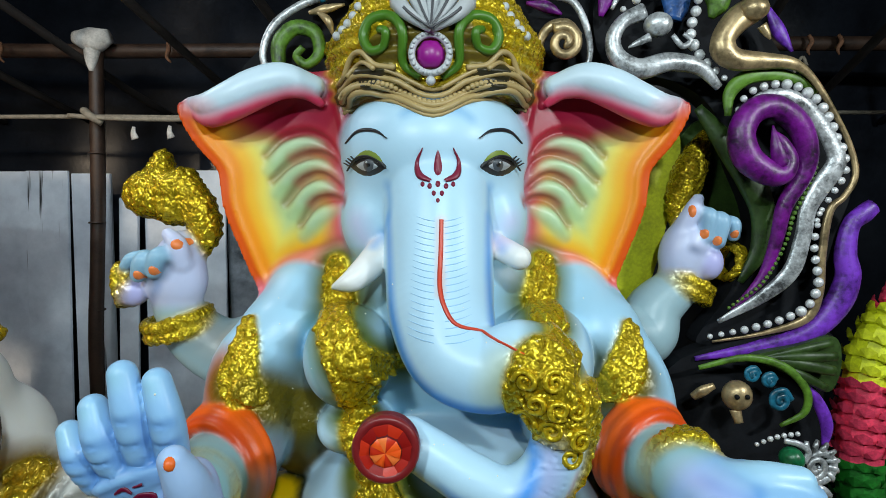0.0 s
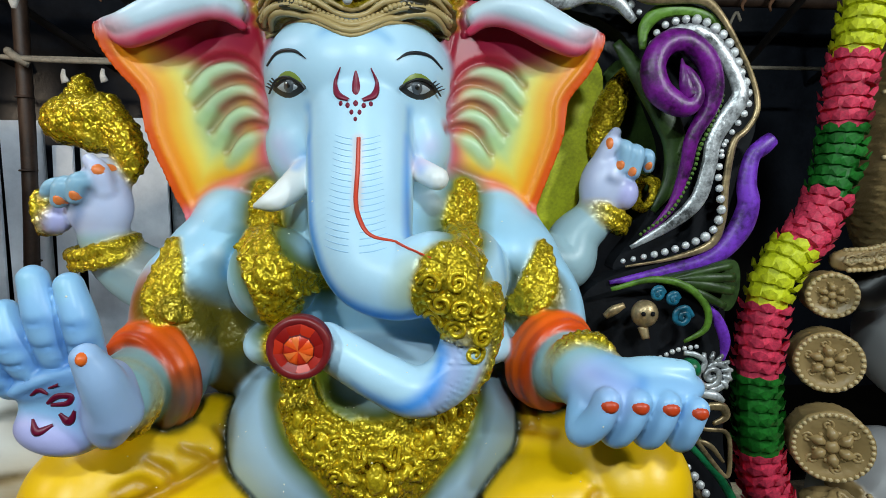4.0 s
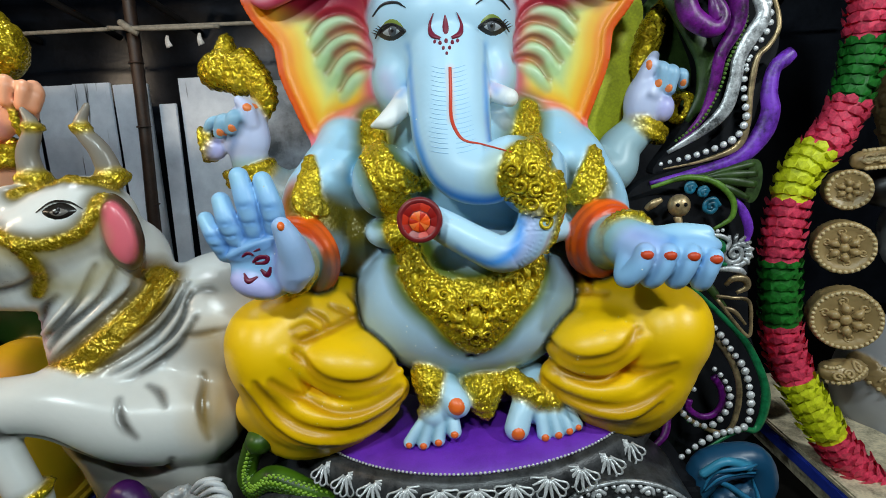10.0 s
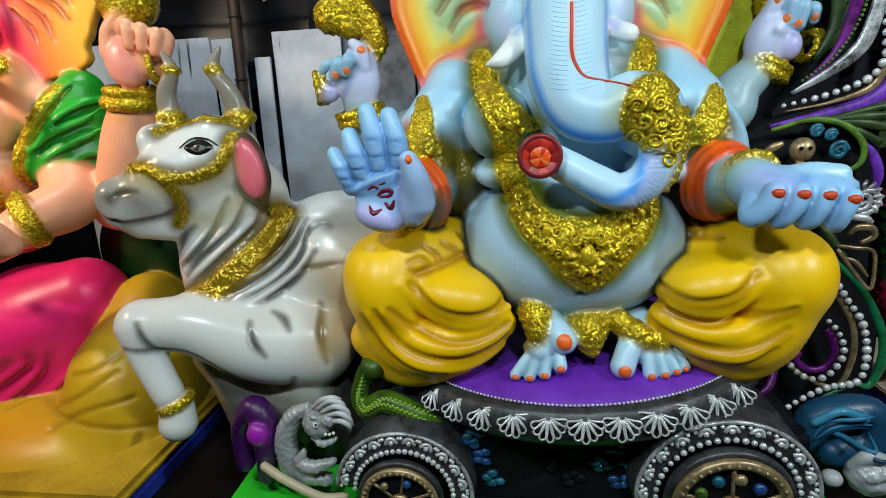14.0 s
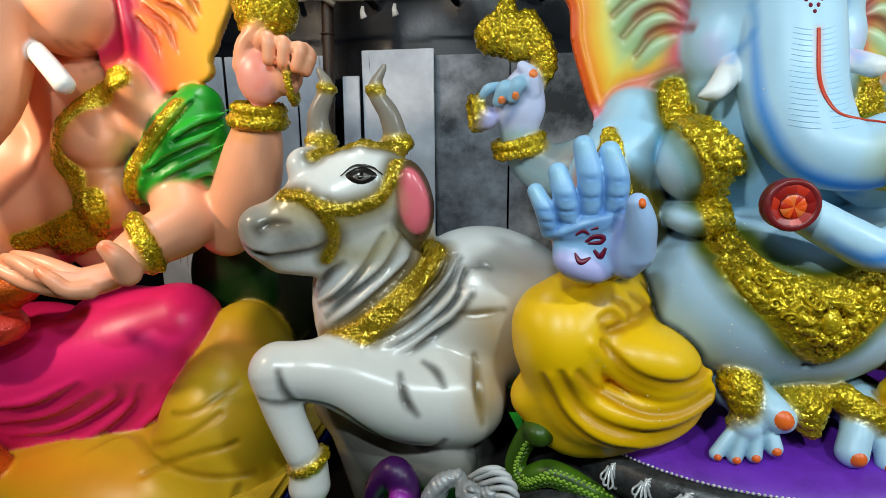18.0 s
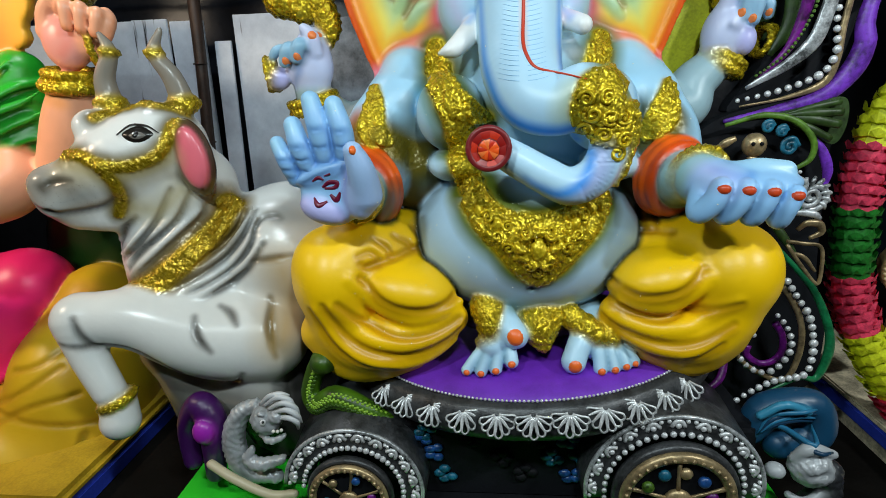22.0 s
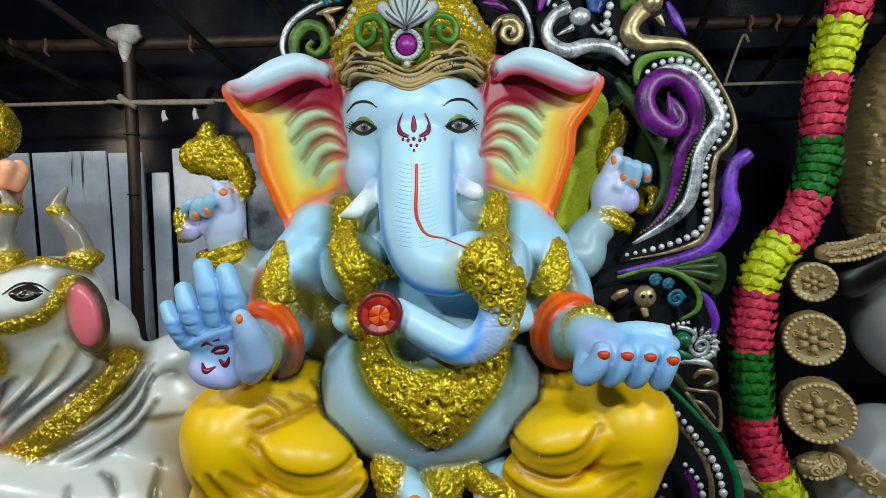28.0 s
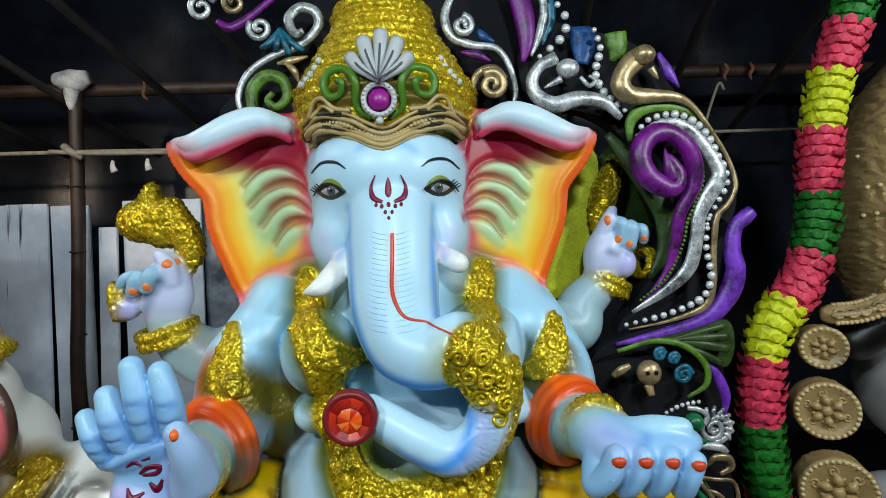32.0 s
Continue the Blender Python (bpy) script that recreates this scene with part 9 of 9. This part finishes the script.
PLAST = surface("splashed_plaster", (0.62, 0.60, 0.56), 0.7, dark=0.5, scale=16, bump=0.5)


def tarp(name, x0, x1, z0, z1, y, amp, seed, mat):
    """A hung plastic sheet with creases."""
    bm = bmesh.new()
    nx, nz = 90, 40
    grid = []
    for i in range(nx + 1):
        col = []
        for j in range(nz + 1):
            x, z = x0 + (x1 - x0) * i / nx, z0 + (z1 - z0) * j / nz
            d = noise.fractal(Vector((x * 1.3 + seed, z * 0.9, seed)), 1.0, 2.0, 4) + 0.35 * math.sin(7 * x + 5 * z + 3 * noise.noise(Vector((x, z, seed))))
            col.append(bm.verts.new((x, y + amp * d, z)))
        grid.append(col)
    for i in range(nx):
        for j in range(nz):
            bm.faces.new((grid[i][j], grid[i + 1][j], grid[i + 1][j + 1], grid[i][j + 1]))
    return part(name, smooth(bm), mat)


tagged(part("floor", slab(-5, 5, -4, 5, -0.1, 0.0, 0), EARTH), "bare dark earth floor of the shed", "floor", kind="structure")
tagged(tarp("wall_back", -5, 5, 0.0, 4.2, 3.35, 0.06, 3.0, TARP), "creased black plastic tarpaulin wall", "wall", kind="structure")
tagged(part("wall_left", slab(-5.1, -5, -4, 3.4, 0.0, 4.2, 0), TARP), "black plastic tarpaulin wall", "wall", kind="structure")
tagged(part("wall_right", slab(5, 5.1, -4, 3.4, 0.0, 4.2, 0), TARP), "black plastic tarpaulin wall", "wall", kind="structure")
tagged(part("wall_front", slab(-5, 5, -4.1, -4, 0.0, 4.2, 0), TARP), "black plastic tarpaulin wall", "wall", kind="structure")
tagged(part("ceiling", slab(-5, 5, -4, 3.4, 4.0, 4.1, 0), ROOFM), "dark roof underside", "ceiling", kind="structure")

# boards leaning along the back
rb = random.Random(8)
BY = 2.85
for x0, x1, top, y, lean in ((-3.138, -2.551, 1.776, BY, 0.02), (-2.534, -2.296, 1.777, BY + 0.02, 0.0), (-2.284, -2.054, 1.779, BY, 0.03), (-2.047, -1.831, 1.766, BY + 0.02, 0.01),
                             (-1.714, -1.614, 1.630, BY - 0.1, 0.05), (-1.601, -1.167, 1.777, BY - 0.05, 0.02), (-1.177, -0.729, 1.745, BY, 0.0), (-0.718, -0.236, 1.736, BY + 0.02, 0.0)):
    bm = slab(x0, x1, y, y + 0.02, 0.0, top, 0.003)
    for v in bm.verts:
        v.co.y += lean * (v.co.z - top)
        v.co.x += 0.01 * math.sin(3 * v.co.z + x0)
    tagged(part("grey_board", bm, STAINED if x0 > -1.184 else BOARD), "tall weathered grey board leaning on the tarpaulin", "board", "boards along the back wall")

# bamboo post, cross beam, rope rail
post = thing("bamboo_post", "dark bamboo post tied to a cross beam", "post", (-1.9, 2.65, 0))
pt = (-1.729, 2.650, 2.369)
pb = (-1.801, 2.650, 0.767)
k_ = (pb[0] - pt[0]) / (pb[2] - pt[2])
post.matrix_basis = Matrix.Translation((pt[0] - k_ * pt[2], 2.65, 0))
zs = [0.0, 0.5, 0.9, 1.3, 1.7, pt[2]]
under(part("pole", sweep([(pt[0] + k_ * (z - pt[2]), 2.65 + 0.01 * math.sin(z * 5), z) for z in zs], [0.036, 0.034, 0.035, 0.033, 0.034, 0.033], 1, 12, 5), BAMBOO), post)
for z in (0.55, 1.05, 1.5, 1.85):
    under(part("node_ring", sweep([(pt[0] + k_ * (z - pt[2]) + 0.036 * math.cos(a), 2.65 + 0.036 * math.sin(a), z) for a in [math.pi * i / 4 for i in range(8)]], 0.005, 1, 6, 2, True), BAMBOO), post)
under(part("plaster_cap", sweep([(pt[0] - 0.09, 2.62, pt[2] + 0.045), (pt[0], 2.62, pt[2] + 0.03), (pt[0] + 0.085, 2.62, pt[2] + 0.05)], [0.03, 0.062, 0.035], 0.8, 12, 5), PLAST, None, "splash of white plaster"), post)
under(part("plaster_cap", sweep([(pt[0], 2.62, pt[2] + 0.02), (pt[0] - 0.008, 2.618, pt[2] - 0.06), (pt[0] - 0.01, 2.618, pt[2] - 0.12)], [0.045, 0.032, 0.012], 0.8, 10, 4), PLAST), post)
beam = thing("bamboo_beam", "dark bamboo cross beam with knotted ties", "beam", (-1, 2.68, 2.2))
beam.matrix_basis = Matrix.Translation((-1, 2.68, 2.2))
ends = [(-3.350, 2.700, 2.390), (-2.184, 2.700, 2.372), (-0.925, 2.700, 2.374), (0.456, 2.700, 2.395), (1.856, 2.700, 2.408), (3.214, 2.700, 2.407)]
under(part("pole", sweep(ends, 0.036, 1, 12, 6), BAMBOO), beam)
for c in ((-2.392, 2.660, 2.359), (-2.189, 2.660, 2.355), (-1.360, 2.660, 2.354), (1.808, 2.660, 2.390), (1.955, 2.660, 2.393)):
    under(part("tie", sweep([(c[0], c[1] - 0.035, c[2] + 0.035), (c[0] + 0.008, c[1] - 0.045, c[2]), (c[0] - 0.006, c[1] - 0.04, c[2] - 0.035), (c[0] + 0.01, c[1] - 0.03, c[2] - 0.06)], [0.008, 0.011, 0.009, 0.004], 1, 8, 4), TIE), beam)
rail = thing("rope_rail", "thin pale bamboo rail tied to the post", "rail", (-1, 2.6, 2.0))
rail.matrix_basis = Matrix.Translation((-1, 2.6, 2.0))
under(part("rail", sweep([(-3.287, 2.600, 2.016), (-2.469, 2.600, 2.022), (-1.737, 2.600, 2.024), (-1.105, 2.600, 2.019), (-0.524, 2.600, 2.015)], 0.011, 1, 8, 5), ROPE), rail)
under(part("rail", sweep([(-1.837, 2.580, 2.026), (-1.613, 2.580, 2.012), (-1.227, 2.580, 2.006)], 0.012, 1, 8, 5), ROPE), rail)
under(part("rail", sweep([(1.653, 2.600, 2.043), (2.097, 2.600, 2.045), (2.541, 2.600, 2.047)], 0.010, 1, 8, 5), ROPE), rail)
for c in ((-1.519, 2.580, 1.972), (-1.341, 2.580, 1.977)):
    under(part("rag", sweep([c, (c[0] - 0.004, c[1], c[2] - 0.03), (c[0] + 0.004, c[1], c[2] - 0.06)], [0.008, 0.014, 0.02], 0.3, 8, 3), PLAST), rail)
under(part("tie", sweep([(pt[0] - 0.045, 2.6, 2.024 + 0.03), (pt[0] + 0.0, 2.575, 2.024), (pt[0] + 0.045, 2.6, 2.024 - 0.03)], 0.02, 1, 8, 4), ROPE), rail)
# sloping rafters
raf = thing("rafters", "dark sloping bamboo rafters under the roof", "rafters", (0, 1.5, 2.6), kind="structure")
raf.matrix_basis = Matrix.Translation((0, 1.5, 2.6))
for i in range(15):
    x = -4.0 + 0.55 * i
    under(part("rafter", sweep([(x + 0.15, 3.3, 2.12), (x, 2.6, 2.32), (x - 0.3, 1.0, 2.85), (x - 0.6, -1.5, 3.6)], 0.022, 1, 8, 3), RAFT), raf)
stick = thing("bamboo_stick", "thin pale stick slanting behind the arch", "stick", (1.2, 2.6, 2.0))
stick.matrix_basis = Matrix.Translation((1.680, 2.600, 2.197))
under(part("shaft", sweep([(1.660, 2.600, 2.036), (1.711, 2.600, 2.196), (1.758, 2.600, 2.311), (1.787, 2.600, 2.271)], 0.008, 1, 8, 4), ROPE), stick)
